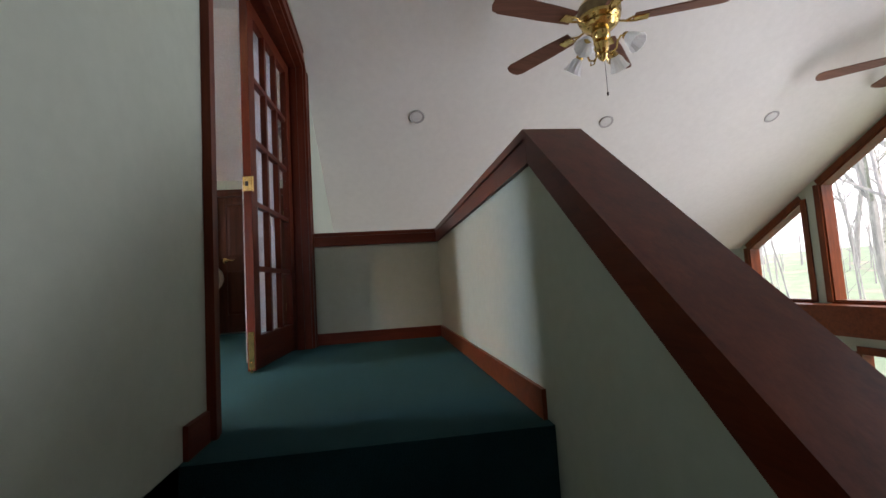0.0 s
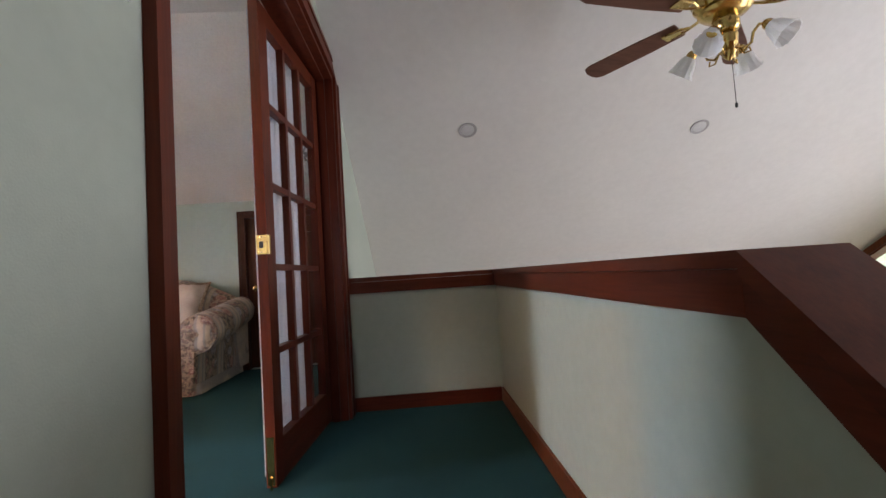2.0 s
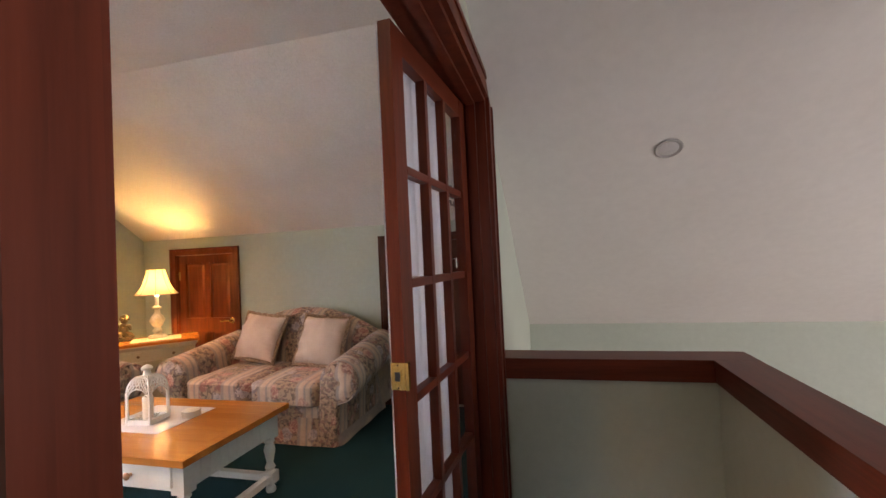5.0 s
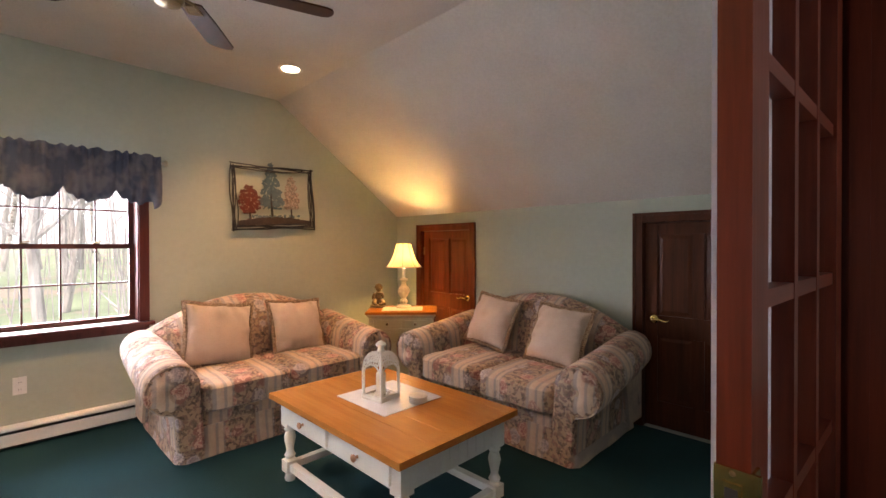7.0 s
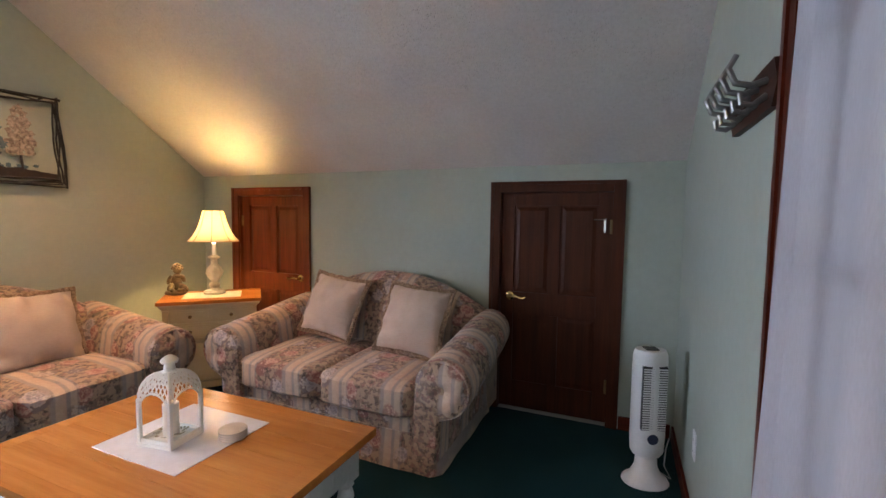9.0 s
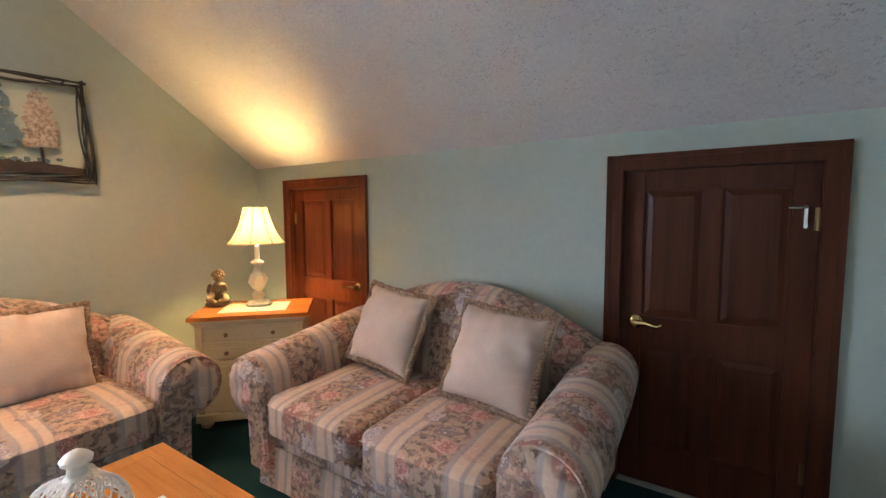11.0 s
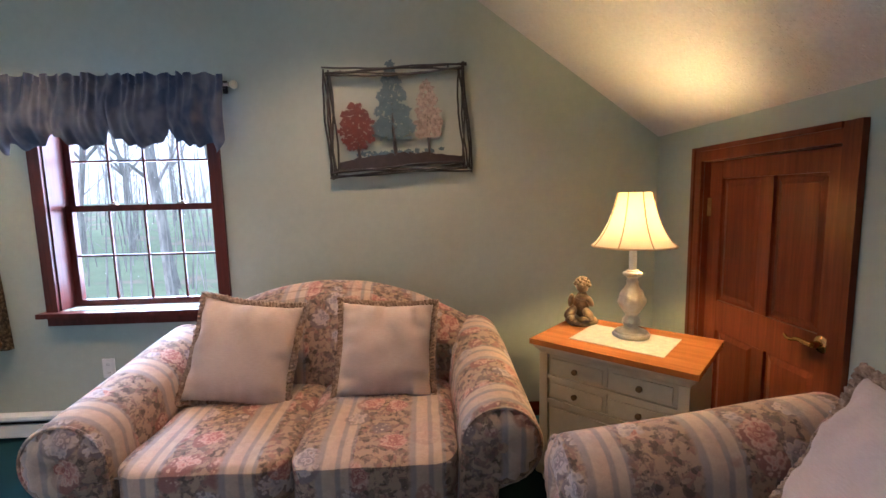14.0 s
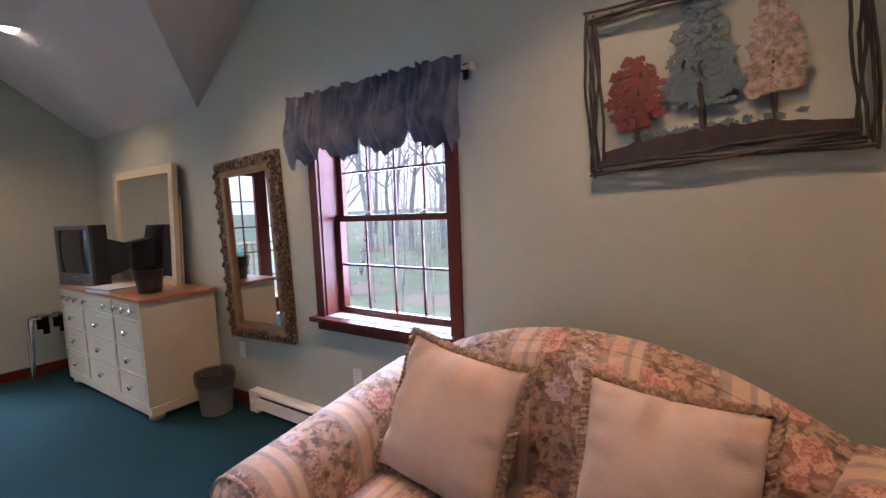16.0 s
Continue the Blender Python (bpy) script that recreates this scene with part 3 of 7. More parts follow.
CORD = plain("tan_twisted_cord", (0.12, 0.070, 0.045), (0.52, 0.38, 0.27), 60, 0.95, 0.6, 200, spec=0.1)


def loveseat(m, label, W=1.74, D=0.98):
    s = thing("loveseat", m, label, "loveseat", "pair of matching loveseats")
    bm = bmesh.new()
    cushion(bm, 0, -0.48, 0.21, W - 0.42, 0.86, 0.22, 10, 0.15, 0.02, 0.004)
    part("seat_base", bm, FLORAL, s)
    # skirt with kick pleats, hanging to just over the carpet
    bm = bmesh.new()
    hx, y0, y1 = W / 2 - 0.155, -0.93, -0.08
    path = []
    for a, b, n in (((-hx, y1), (-hx, y0), 26), ((-hx, y0), (hx, y0), 50), ((hx, y0), (hx, y1), 26)):
        for i in range(n):
            k = i / n
            path.append((a[0] + (b[0] - a[0]) * k, a[1] + (b[1] - a[1]) * k))
    path.append((hx, y1))
    rings = []
    for inset, zz, fl in ((0.012, 0.205, 0.0), (0.0, 0.208, 0.0), (0.0, 0.14, 0.008), (0.0, 0.012, 0.022), (0.010, 0.012, 0.022)):
        r = []
        for i, (x, y) in enumerate(path):
            k = max(0.0, (0.2 - zz) / 0.2)
            dx = (1 if x > 0 else -1) if abs(abs(x) - hx) < 1e-4 else 0
            dy = -1 if abs(y - y0) < 1e-4 else 0
            w = fl * (1 + 0.15 * math.sin(i * 0.5)) + k * 0.004 * noise.noise(Vector((x * 9, y * 9, 3)))
            if min(abs(x), abs(abs(x) - hx) + (0 if dy else 1)) < 0.018 and dy:
                w -= 0.018 * (0.4 + k)
            r.append((x + dx * (w - inset), y + dy * (w - inset), zz))
        rings.append(r)
    loft(bm, rings, cap=False, closed=False)
    part("skirt", bm, FLORAL_SKIRT, s)
    for sx in (-1, 1):
        bm = bmesh.new()
        cushion(bm, sx * 0.298, -0.63, 0.385, 0.60, 0.74, 0.185, 14, 0.60, 0.16, 0.008)
        c = part("seat_cushion", bm, FLORAL, s)
        bm = bmesh.new()
        for zz in (0.445, 0.325):
            tube(bm, [(sx * 0.298 + 0.27 * q, -0.985, zz) for q in np.linspace(-1, 1, 12)], 0.004, 6)
        part("piping", bm, FLORAL, c)
    # rolled arms, a little higher at the back
    for sx in (-1, 1):
        bm = bmesh.new()
        rings = []
        for k, (yy, sc) in enumerate(((-0.975, 0.80), (-0.965, 0.93), (-0.94, 1.0), (-0.75, 1.0), (-0.5, 1.0), (-0.3, 1.0), (-0.12, 0.98), (-0.07, 0.8))):
            k_ = (yy + 0.95) / 0.85
            up = 0.125 * k_ ** 1.15 if k_ > 0 else 0.0
            cx, cz, r = W / 2 - 0.118, 0.482 + up, 0.152 - 0.016 * k_
            pts = [(W / 2 - 0.285, 0.10), (W / 2 - 0.275, 0.30), (W / 2 - 0.268, 0.42 + up)]
            for a in np.linspace(158, -88, 19):
                pts.append((cx + r * math.cos(radians(a)), cz + r * math.sin(radians(a))))
            pts += [(W / 2 - 0.125, 0.34), (W / 2 - 0.135, 0.20), (W / 2 - 0.14, 0.10)]
            gx, gz = W / 2 - 0.19, 0.40
            rings.append([(sx * (gx + (px - gx) * sc + 0.004 * noise.noise(Vector((px * 6, yy * 6, pz * 6)))), yy, gz + (pz - gz) * sc if pz > 0.3 else pz) for px, pz in pts])
        loft(bm, rings)
        arm = part("arm", bm, FLORAL_ARM, s)
        # gathered scroll face and its piping
        bm = bmesh.new()
        cx, cz = sx * (W / 2 - 0.118), 0.482
        lathe(bm, [(0.001, 0.002), (0.016, 0.004), (0.024, 0.014), (0.05, 0.026), (0.085, 0.028), (0.114, 0.016), (0.128, 0.0)], 56, m=pose(cx, -0.966, cz, 90), wob=lambda a, z: 1 + 0.06 * math.sin(a * 14) + 0.03 * math.sin(a * 5 + 1))
        part("scroll", bm, FLORAL, arm)
        bm = bmesh.new()
        pts = [(sx * (W / 2 - 0.278), -0.962, 0.12), (sx * (W / 2 - 0.27), -0.962, 0.3)]
        pts += [(cx + sx * 0.142 * math.cos(radians(a)), -0.962, cz + 0.142 * math.sin(radians(a))) for a in np.linspace(190, -80, 24)]
        pts += [(sx * (W / 2 - 0.14), -0.962, 0.32), (sx * (W / 2 - 0.15), -0.962, 0.12)]
        tube(bm, pts, 0.0065, 6)
        part("piping", bm, FLORAL, arm)
    # camel back
    bm = bmesh.new()
    rings = []
    nn = 28
    for i in range(nn + 1):
        u = 2 * i / nn - 1
        x = u * (W / 2 - 0.10)
        h = 0.67 + 0.275 * max(0.0, math.cos(u * 1.52)) ** 0.85
        e = 1 - abs(u) ** 8 * 0.7
        seam = 0.020 * math.exp(-(x / 0.03) ** 2) + 0.02 * math.exp(-((abs(x) - 0.58) / 0.05) ** 2)
        prof = [(-0.25 - 0.10 * e + seam, 0.36), (-0.285 - 0.07 * e + seam, 0.50), (-0.25 - 0.06 * e + seam * 0.8, 0.50 + (h - 0.5) * 0.6), (-0.215 - 0.03 * e, h - 0.055), (-0.165, h - 0.012), (-0.10, h), (-0.045, h - 0.03), (-0.02, h - 0.12), (-0.01, 0.5), (-0.01, 0.08), (-0.22, 0.08)]
        rings.append([(x, y + 0.005 * noise.noise(Vector((x * 5, z * 5, 1))), z + 0.006 * noise.noise(Vector((x * 6, y * 5, 7)))) for y, z in prof])
    loft(bm, rings)
    b = part("backrest", bm, FLORAL, s)
    bm = bmesh.new()
    tube(bm, [(p[5][0], p[5][1] - 0.09, p[5][2] - 0.028) for p in rings[1:-1]], 0.006, 6)
    part("piping", bm, FLORAL, b)
    return s


loveseat(pose(-4.49, 3.555, 0, 0, 0, 90), "floral striped tapestry loveseat with rolled arms against the window wall")
loveseat(pose(-2.545, 5.41, 0, 0, 0, 0), "floral striped tapestry loveseat with rolled arms against the knee wall")


def pillow(m, seed, size=0.46, thick=0.20):
    s = thing("throw_pillow", m, "pale pink square throw pillow with twisted cord edging", "pillow", "pillows on the loveseats")
    bm = bmesh.new()
    n = 36
    half = size / 2

    def outline(u, v):
        pin = 1 - 0.075 * ((1 - abs(u) ** 2) * abs(v) ** 3 + (1 - abs(v) ** 2) * abs(u) ** 3)
        return u * half * pin, v * half * pin
    edge = {}
    for sg in (1, -1):
        g = []
        for i in range(n + 1):
            row = []
            for j in range(n + 1):
                u, v = 2 * i / n - 1, 2 * j / n - 1
                x, z = outline(u, v)
                t = ((1 - abs(u) ** 2.2) * (1 - abs(v) ** 2.2)) ** 0.48
                fold = 0.009 * noise.noise(Vector((u * 2.2 + seed, v * 2.2, seed))) + 0.012 * math.sin(9 * v * u + 6 * u + seed) * (1 - t) * (abs(u) < 1) * (abs(v) < 1)
                eu, ev = 1 - abs(u), 1 - abs(v)
                pleat = 0.0
                for e, along, q in ((eu, v, 1.7), (ev, u, 4.1)):
                    w = noise.noise(Vector((along * 5.5 + seed * 3, q + sg, seed)))
                    pleat += 0.013 * max(0.0, abs(w) - 0.08) * min(1, e * 9) * max(0, 1 - e / 0.55) * (1 if w > 0 else -1)
                sag = 0.014 * max(0, v) * (1 - u * u) * math.sin(u * 5 + seed)
                y = sg * (thick / 2 * t + (fold + pleat * 1.6 + sag) * min(1, 3 * t))
                if i in (0, n) or j in (0, n):
                    if (i, j) not in edge:
                        edge[i, j] = bm.verts.new((x, 0, z))
                    row.append(edge[i, j])
                else:
                    row.append(bm.verts.new((x, y, z)))
            g.append(row)
        for i in range(n):
            for j in range(n):
                bm.faces.new((g[i][j], g[i + 1][j], g[i + 1][j + 1], g[i][j + 1]))
    part("cover", bm, PILLOW, s, sharp=3)
    bm = bmesh.new()
    loop = []
    k = 84
    for a, b in (((-1, -1), (1, -1)), ((1, -1), (1, 1)), ((1, 1), (-1, 1)), ((-1, 1), (-1, -1))):
        for i in range(k):
            u, v = a[0] + (b[0] - a[0]) * i / k, a[1] + (b[1] - a[1]) * i / k
            x, z = outline(u, v)
            loop.append((x * 1.04, 0, z * 1.04))
    tot = len(loop)
    for ph in (0, math.pi):
        pts = []
        for i, (x, y, z) in enumerate(loop):
            a = i * 2 * math.pi / 6 + ph
            d = Vector((x, 0, z)).normalized()
            pts.append(Vector((x, 0, z)) + d * 0.0105 * math.cos(a) + Vector((0, 0.009 * math.sin(a), 0)) + noise.noise_vector(Vector((x * 30, seed, z * 30))) * 0.006)
        tube(bm, pts, 0.0095, 5, closed=True)
    part("cord_edging", bm, CORD, s, "twisted tan cord edging")
    return s


def lean(x, y, z, rz, back, roll=0):
    """A pillow's pose: centre, the way it faces, how far it leans back, how far it is turned in its own plane."""
    return pose(x, y, z, 0, 0, rz) @ pose(0, 0, 0, -back, 0, 0) @ pose(0, 0, 0, 0, roll, 0)


pillow(lean(-4.03, 3.225, 0.685, 90, 22, 8), 1.0, 0.465)
pillow(lean(-4.06, 3.86, 0.665, 90, 24, 3), 5.0, 0.44)
pillow(lean(-2.84, 4.985, 0.715, 0, 24, 7), 9.0, 0.415)
pillow(lean(-2.19, 4.93, 0.692, 0, 26, 4), 13.0, 0.425)

# ---------- coffee table ----------
ct = thing("coffee_table", pose(-2.45, 3.56, 0), "cream coffee table with an orange varnished wooden top", "coffee table")
TX, TY = 0.585, 0.395
for i in range(5):
    w = (2 * TY - 0.14) / 5
    part("plank", box(-TX + 0.06, TX - 0.06, -TY + 0.07 + i * w + 0.0008, -TY + 0.07 + (i + 1) * w - 0.0008, 0.474, 0.4995), ORANGE, ct, bevel=0.0012, seg=1)
for y0, y1 in ((-TY, -TY + 0.0695), (TY - 0.0695, TY)):
    part("edge_moulding", box(-TX, TX, y0, y1, 0.468, 0.5), ORANGE, ct, bevel=0.011, seg=3)
for x0, x1 in ((-TX, -TX + 0.0595), (TX - 0.0595, TX)):
    part("edge_moulding", box(x0, x1, -TY + 0.07, TY - 0.07, 0.468, 0.5), ORANGE, ct, bevel=0.006, seg=2)
for y0, y1 in ((-TY + 0.05, -TY + 0.07), (TY - 0.07, TY - 0.05)):
    part("apron", box(-TX + 0.09, TX - 0.09, y0, y1, 0.335, 0.467), OFFWHITE, ct, bevel=0.003)
for x0, x1 in ((-TX + 0.05, -TX + 0.07), (TX - 0.07, TX - 0.05)):
    for i in range(10):
        w = (2 * TY - 0.18) / 10
        part("apron_board", box(x0, x1, -TY + 0.09 + i * w + 0.0015, -TY + 0.09 + (i + 1) * w - 0.0015, 0.335, 0.467), OFFWHITE, ct, bevel=0.002, seg=1)
    part("apron", box(x0 + 0.006, x1 - 0.006, -TY + 0.09, TY - 0.09, 0.336, 0.466), OFFWHITE, ct, flat=True)
COPPER = plain("copper_knob", (0.42, 0.20, 0.11), (0.55, 0.28, 0.17), 20, 0.3, metal=0.9)
for cx in (-0.25, 0.25):
    d = part("drawer", box(cx - 0.225, cx + 0.225, -TY + 0.036, -TY + 0.0495, 0.352, 0.452), OFFWHITE, ct, bevel=0.004)
    bm = bmesh.new()
    lathe(bm, [(0.008, 0), (0.007, 0.012), (0.016, 0.018), (0.018, 0.026), (0.010, 0.032), (0.001, 0.033)], 16, m=pose(cx, -TY + 0.036, 0.402, 90))
    part("knob", bm, COPPER, d, "copper drawer knob")
LEG = [(0.026, 0), (0.030, 0.012), (0.027, 0.028), (0.019, 0.036), (0.027, 0.048), (0.033, 0.052)]
for sx in (-1, 1):
    for sy in (-1, 1):
        bm = bmesh.new()
        x, y = sx * (TX - 0.085), sy * (TY - 0.085)
        lathe(bm, LEG, 20, (x, y, 0))
        bx(bm, x - 0.034, x + 0.034, y - 0.034, y + 0.034, 0.052, 0.118)
        lathe(bm, [(0.03, 0.118), (0.022, 0.128), (0.031, 0.145), (0.024, 0.158), (0.019, 0.172), (0.027, 0.215), (0.033, 0.245), (0.027, 0.272), (0.021, 0.282), (0.032, 0.296), (0.026, 0.308), (0.03, 0.316)], 20, (x, y, 0))
        bx(bm, x - 0.036, x + 0.036, y - 0.036, y + 0.036, 0.316, 0.467)
        part("leg", bm, OFFWHITE, ct)
for sy in (-1, 1):
    part("stretcher", box(-TX + 0.12, TX - 0.12, sy * (TY - 0.085) - 0.02, sy * (TY - 0.085) + 0.02, 0.065, 0.103), OFFWHITE, ct, bevel=0.004)
for sx in (-1, 1):
    part("stretcher", box(sx * (TX - 0.085) - 0.02, sx * (TX - 0.085) + 0.02, -TY + 0.12, TY - 0.12, 0.065, 0.103), OFFWHITE, ct, bevel=0.004)

bm = bmesh.new()
bx(bm, -0.215, 0.215, -0.2, 0.2, 0, 0.0025)
tagged(part("table_mat", bm, plain("glossy_white_mat", (0.60, 0.60, 0.62), (0.70, 0.70, 0.72), 20, 0.18), flat=True), "glossy white square mat on the coffee table", "mat").matrix_world = pose(-2.49, 3.61, 0.5005)

ln = thing("lantern", pose(-2.505, 3.565, 0.5035, 0, 0, 8), "white metal arched candle lantern on the coffee table", "lantern")
LW = 0.068
part("base", box(-LW - 0.006, LW + 0.006, -LW - 0.006, LW + 0.006, 0, 0.012), OFFWHITE, ln, bevel=0.003)
for r in range(4):
    bm2 = bmesh.new()
    bx(bm2, -LW + 0.006, LW - 0.006, -LW - 0.002, -LW + 0.002, 0.012, 0.026)
    bm2.transform(pose(0, 0, 0, 0, 0, 90 * r))
    part("rim", bm2, OFFWHITE, ln)
for sx in (-1, 1):
    for sy in (-1, 1):
        bm = bmesh.new()
        bx(bm, sx * LW - 0.006, sx * LW + 0.006, sy * LW - 0.006, sy * LW + 0.006, 0.012, 0.17)
        part("post", bm, OFFWHITE, ln, bevel=0.002, seg=1)
for r in range(4):
    # a face that leans in: arch edge, lattice above
    bm = bmesh.new()
    m4 = pose(0, 0, 0, 0, 0, 90 * r)

    def face_at(u, k):
        a = k * math.pi / 2
        rad = LW * math.cos(a * 0.80)
        return Vector((u * rad, -rad - 0.001, 0.17 + 0.085 * math.sin(a)))
    for k0 in range(7):
        for q in np.linspace(-1, 1, 8):
            u0 = q + (0.14 if k0 % 2 else 0)
            p, s2 = face_at(max(-1, min(1, u0)), k0 / 7), face_at(max(-1, min(1, u0 + 0.15)), (k0 + 1) / 7)
            s3 = face_at(max(-1, min(1, u0 - 0.15)), (k0 + 1) / 7)
            if k0 > 0 or abs(q) > 0.5:
                tube(bm, [p, s2], 0.0022, 4)
                tube(bm, [p, s3], 0.0022, 4)
    arch = [(LW * math.cos(t), -LW - 0.001, 0.12 + 0.075 * math.sin(t)) for t in np.linspace(0, math.pi, 16)]
    tube(bm, arch, 0.0035, 6)
    for sg in (-1, 1):
        tube(bm, [face_at(sg, k) for k in np.linspace(0, 1, 8)], 0.0045, 6)
    bm.transform(m4)
    part("lattice_panel", bm, OFFWHITE, ln)
bm = bmesh.new()
lathe(bm, [(0.022, 0.250), (0.026, 0.256), (0.020, 0.262), (0.017, 0.285), (0.028, 0.288), (0.030, 0.297), (0.022, 0.306), (0.010, 0.314), (0.001, 0.316)], 20)
part("finial", bm, OFFWHITE, ln)
cd = thing("candle", pose(-2.505, 3.565, 0.516), "white pillar candle inside the lantern", "candle")
bm = bmesh.new()
lathe(bm, [(0.026, 0), (0.027, 0.004), (0.027, 0.122), (0.022, 0.126), (0.001, 0.122)], 24)
part("wax", bm, plain("candle_wax", (0.72, 0.68, 0.58), (0.78, 0.74, 0.65), 8, 0.5), cd)
bm = bmesh.new()
tube(bm, [(0, 0, 0.121), (0.001, 0, 0.128), (0.003, 0, 0.134)], 0.0012, 5)
part("wick", bm, BLACK, cd)
bm = bmesh.new()
rnd = random.Random(4)
for i in range(26):
    a = i / 26 * 2 * math.pi
    r0 = 0.034 + 0.016 * rnd.random()
    p = Vector((r0 * math.cos(a), r0 * math.sin(a), 0.006 + 0.012 * rnd.random()))
    d = Vector((math.cos(a + 1.2), math.sin(a + 1.2), 0.3)) * 0.016
    w = Vector((math.cos(a), math.sin(a), 0.2)) * 0.005
    prism(bm, [p, p + d * 0.5 + w, p + d, p + d * 0.5 - w], (0, 0, 0.001))
tagged(part("sprig_wreath", bm, plain("dried_green_sprig", (0.10, 0.11, 0.05), (0.30, 0.26, 0.15), 60, 0.8), flat=True), "small dried sprig wreath round the candle", "wreath").matrix_world = pose(-2.505, 3.565, 0.516)
for i in range(4):
    bm = bmesh.new()
    lathe(bm, [(0.046, 0), (0.050, 0.002), (0.050, 0.007), (0.047, 0.009), (0.001, 0.009)], 28)
    c = part("coaster", bm, plain("stone_coaster", (0.50, 0.46, 0.40), (0.66, 0.62, 0.56), 18, 0.5) if i == 0 else bpy.data.materials["stone_coaster"])
    tagged(c, "round pale stone coaster in a small stack", "coaster", "stack of coasters").matrix_world = pose(-2.31 + 0.002 * i, 3.665 - 0.0015 * i, 0.5036 + 0.0094 * i)

# ---------- nightstand, lamp, figurine ----------
nsd = thing("nightstand", pose(-3.953, 4.942, 0, 0, 0, 46), "cream nightstand with an orange wooden top and small drawers", "nightstand")
part("top", box(-0.345, 0.345, -0.245, 0.245, 0.684, 0.708), wood("nightstand_top", (0.24, 0.080, 0.014), (0.43, 0.170, 0.036), "x", 0.25), nsd, bevel=0.008, seg=3)
part("body", box(-0.31, 0.31, -0.190, 0.22, 0.075, 0.683), CREAM, nsd, bevel=0.003)
bm = bmesh.new()
loft(bm, [[(-w, -0.001 - d, z), (w, -0.001 - d, z), (w, 0.235, z), (-w, 0.235, z)] for w, d, z in ((0.312, 0.206, 0.640), (0.316, 0.210, 0.650), (0.322, 0.216, 0.658), (0.332, 0.227, 0.668), (0.334, 0.230, 0.6835))])
part("cornice", bm, CREAM, nsd, flat=True)
for x0, x1 in ((-0.311, -0.272), (0.272, 0.311)):
    part("stile", box(x0, x1, -0.212, -0.1905, 0.096, 0.6395), CREAM, nsd, bevel=0.003)
for z0, z1 in ((0.408, 0.428), (0.524, 0.540)):
    part("rail", box(-0.2715, 0.2715, -0.209, -0.1905, z0, z1), CREAM, nsd, bevel=0.004)
part("base_moulding", box(-0.325, 0.325, -0.22, 0.225, 0.05, 0.095), CREAM, nsd, bevel=0.008)
BRONZE = plain("antique_bronze", (0.14, 0.10, 0.06), (0.28, 0.20, 0.11), 30, 0.35, metal=1.0)
for k, (z0, z1, cols) in enumerate(((0.5435, 0.6365, 2), (0.4315, 0.5205, 2), (0.1, 0.4045, 1))):
    for c in range(cols):
        x0 = -0.2685 + c * 0.2705 if cols == 2 else -0.2685
        x1 = x0 + 0.2665 if cols == 2 else 0.2685
        d = part("drawer", box(x0, x1, -0.2, -0.1905, z0, z1), CREAM, nsd, bevel=0.003)
        part("panel", box(x0 + 0.016, x1 - 0.016, -0.208, -0.2002, z0 + 0.014, z1 - 0.014), CREAM, d, bevel=0.006, seg=2)
        for kx in ([(x0 + x1) / 2] if cols == 2 else []):
            bm = bmesh.new()
            lathe(bm, [(0.006, 0), (0.005, 0.01), (0.013, 0.016), (0.012, 0.024), (0.001, 0.027)], 14, m=pose(kx, -0.208, (z0 + z1) / 2, 90))
            part("knob", bm, BRONZE, d, "dark bronze knob")
        if cols == 1:
            bm = bmesh.new()
            loft(bm, [[(0.046 * math.cos(t) * q, -0.208 - dy, 0.335 + 0.030 * math.sin(t) * q) for t in np.linspace(0, math.pi, 12)] for q, dy in ((1.0, 0.0), (1.0, 0.006), (0.92, 0.016), (0.66, 0.023), (0.25, 0.026))])
            part("cup_pull", bm, BRONZE, d, "dark bronze cup pull")
for sx in (-1, 1):
    for sy in (-0.17, 0.18):
        bm = bmesh.new()
        lathe(bm, [(0.022, 0), (0.036, 0.012), (0.038, 0.03), (0.024, 0.05)], 16, (sx * 0.275, sy, 0))
        part("bun_foot", bm, CREAM, nsd)
bm = bmesh.new()
bx(bm, -0.2, 0.2, -0.14, 0.14, 0, 0.002)
tagged(part("table_runner", bm, LACE, flat=True), "white lace runner on the nightstand", "runner").matrix_world = pose(-3.953, 4.942, 0.7085, 0, 0, 46)

tl = thing("table_lamp", pose(-3.993, 4.99, 0.711), "lit table lamp with carved cream base and bell shade", "lamp")
bm = bmesh.new()
AGED = plain("aged_cream_carving", (0.50, 0.45, 0.34), (0.76, 0.72, 0.60), 26, 0.6, 0.5, 60)
lathe(bm, [(0.078, 0), (0.081, 0.008), (0.079, 0.016), (0.070, 0.019), (0.068, 0.026), (0.050, 0.030), (0.034, 0.036), (0.030, 0.046), (0.037, 0.056), (0.040, 0.068), (0.036, 0.080), (0.028, 0.088), (0.025, 0.102), (0.033, 0.112), (0.044, 0.126), (0.053, 0.143), (0.058, 0.160), (0.059, 0.177), (0.054, 0.194), (0.045, 0.209), (0.034, 0.222), (0.028, 0.234), (0.024, 0.245), (0.026, 0.256), (0.022, 0.262), (0.024, 0.274), (0.036, 0.279), (0.042, 0.286), (0.042, 0.294), (0.028, 0.299), (0.026, 0.306), (0.018, 0.308)], 56,
      wob=lambda a, z: 1 + (0.10 * math.sin(a * 5 + z * 45) * math.sin(a * 3 - z * 60) + 0.10 * noise.noise(Vector((math.cos(a) * 2.5, math.sin(a) * 2.5, z * 70))) if 0.11 < z < 0.215 or 0.05 < z < 0.085 else 0))
part("base", bm, AGED, tl)
bm = bmesh.new()
lathe(bm, [(0.016, 0.307), (0.016, 0.40), (0.010, 0.402)], 16)
part("candle_tube", bm, OFFWHITE, tl)
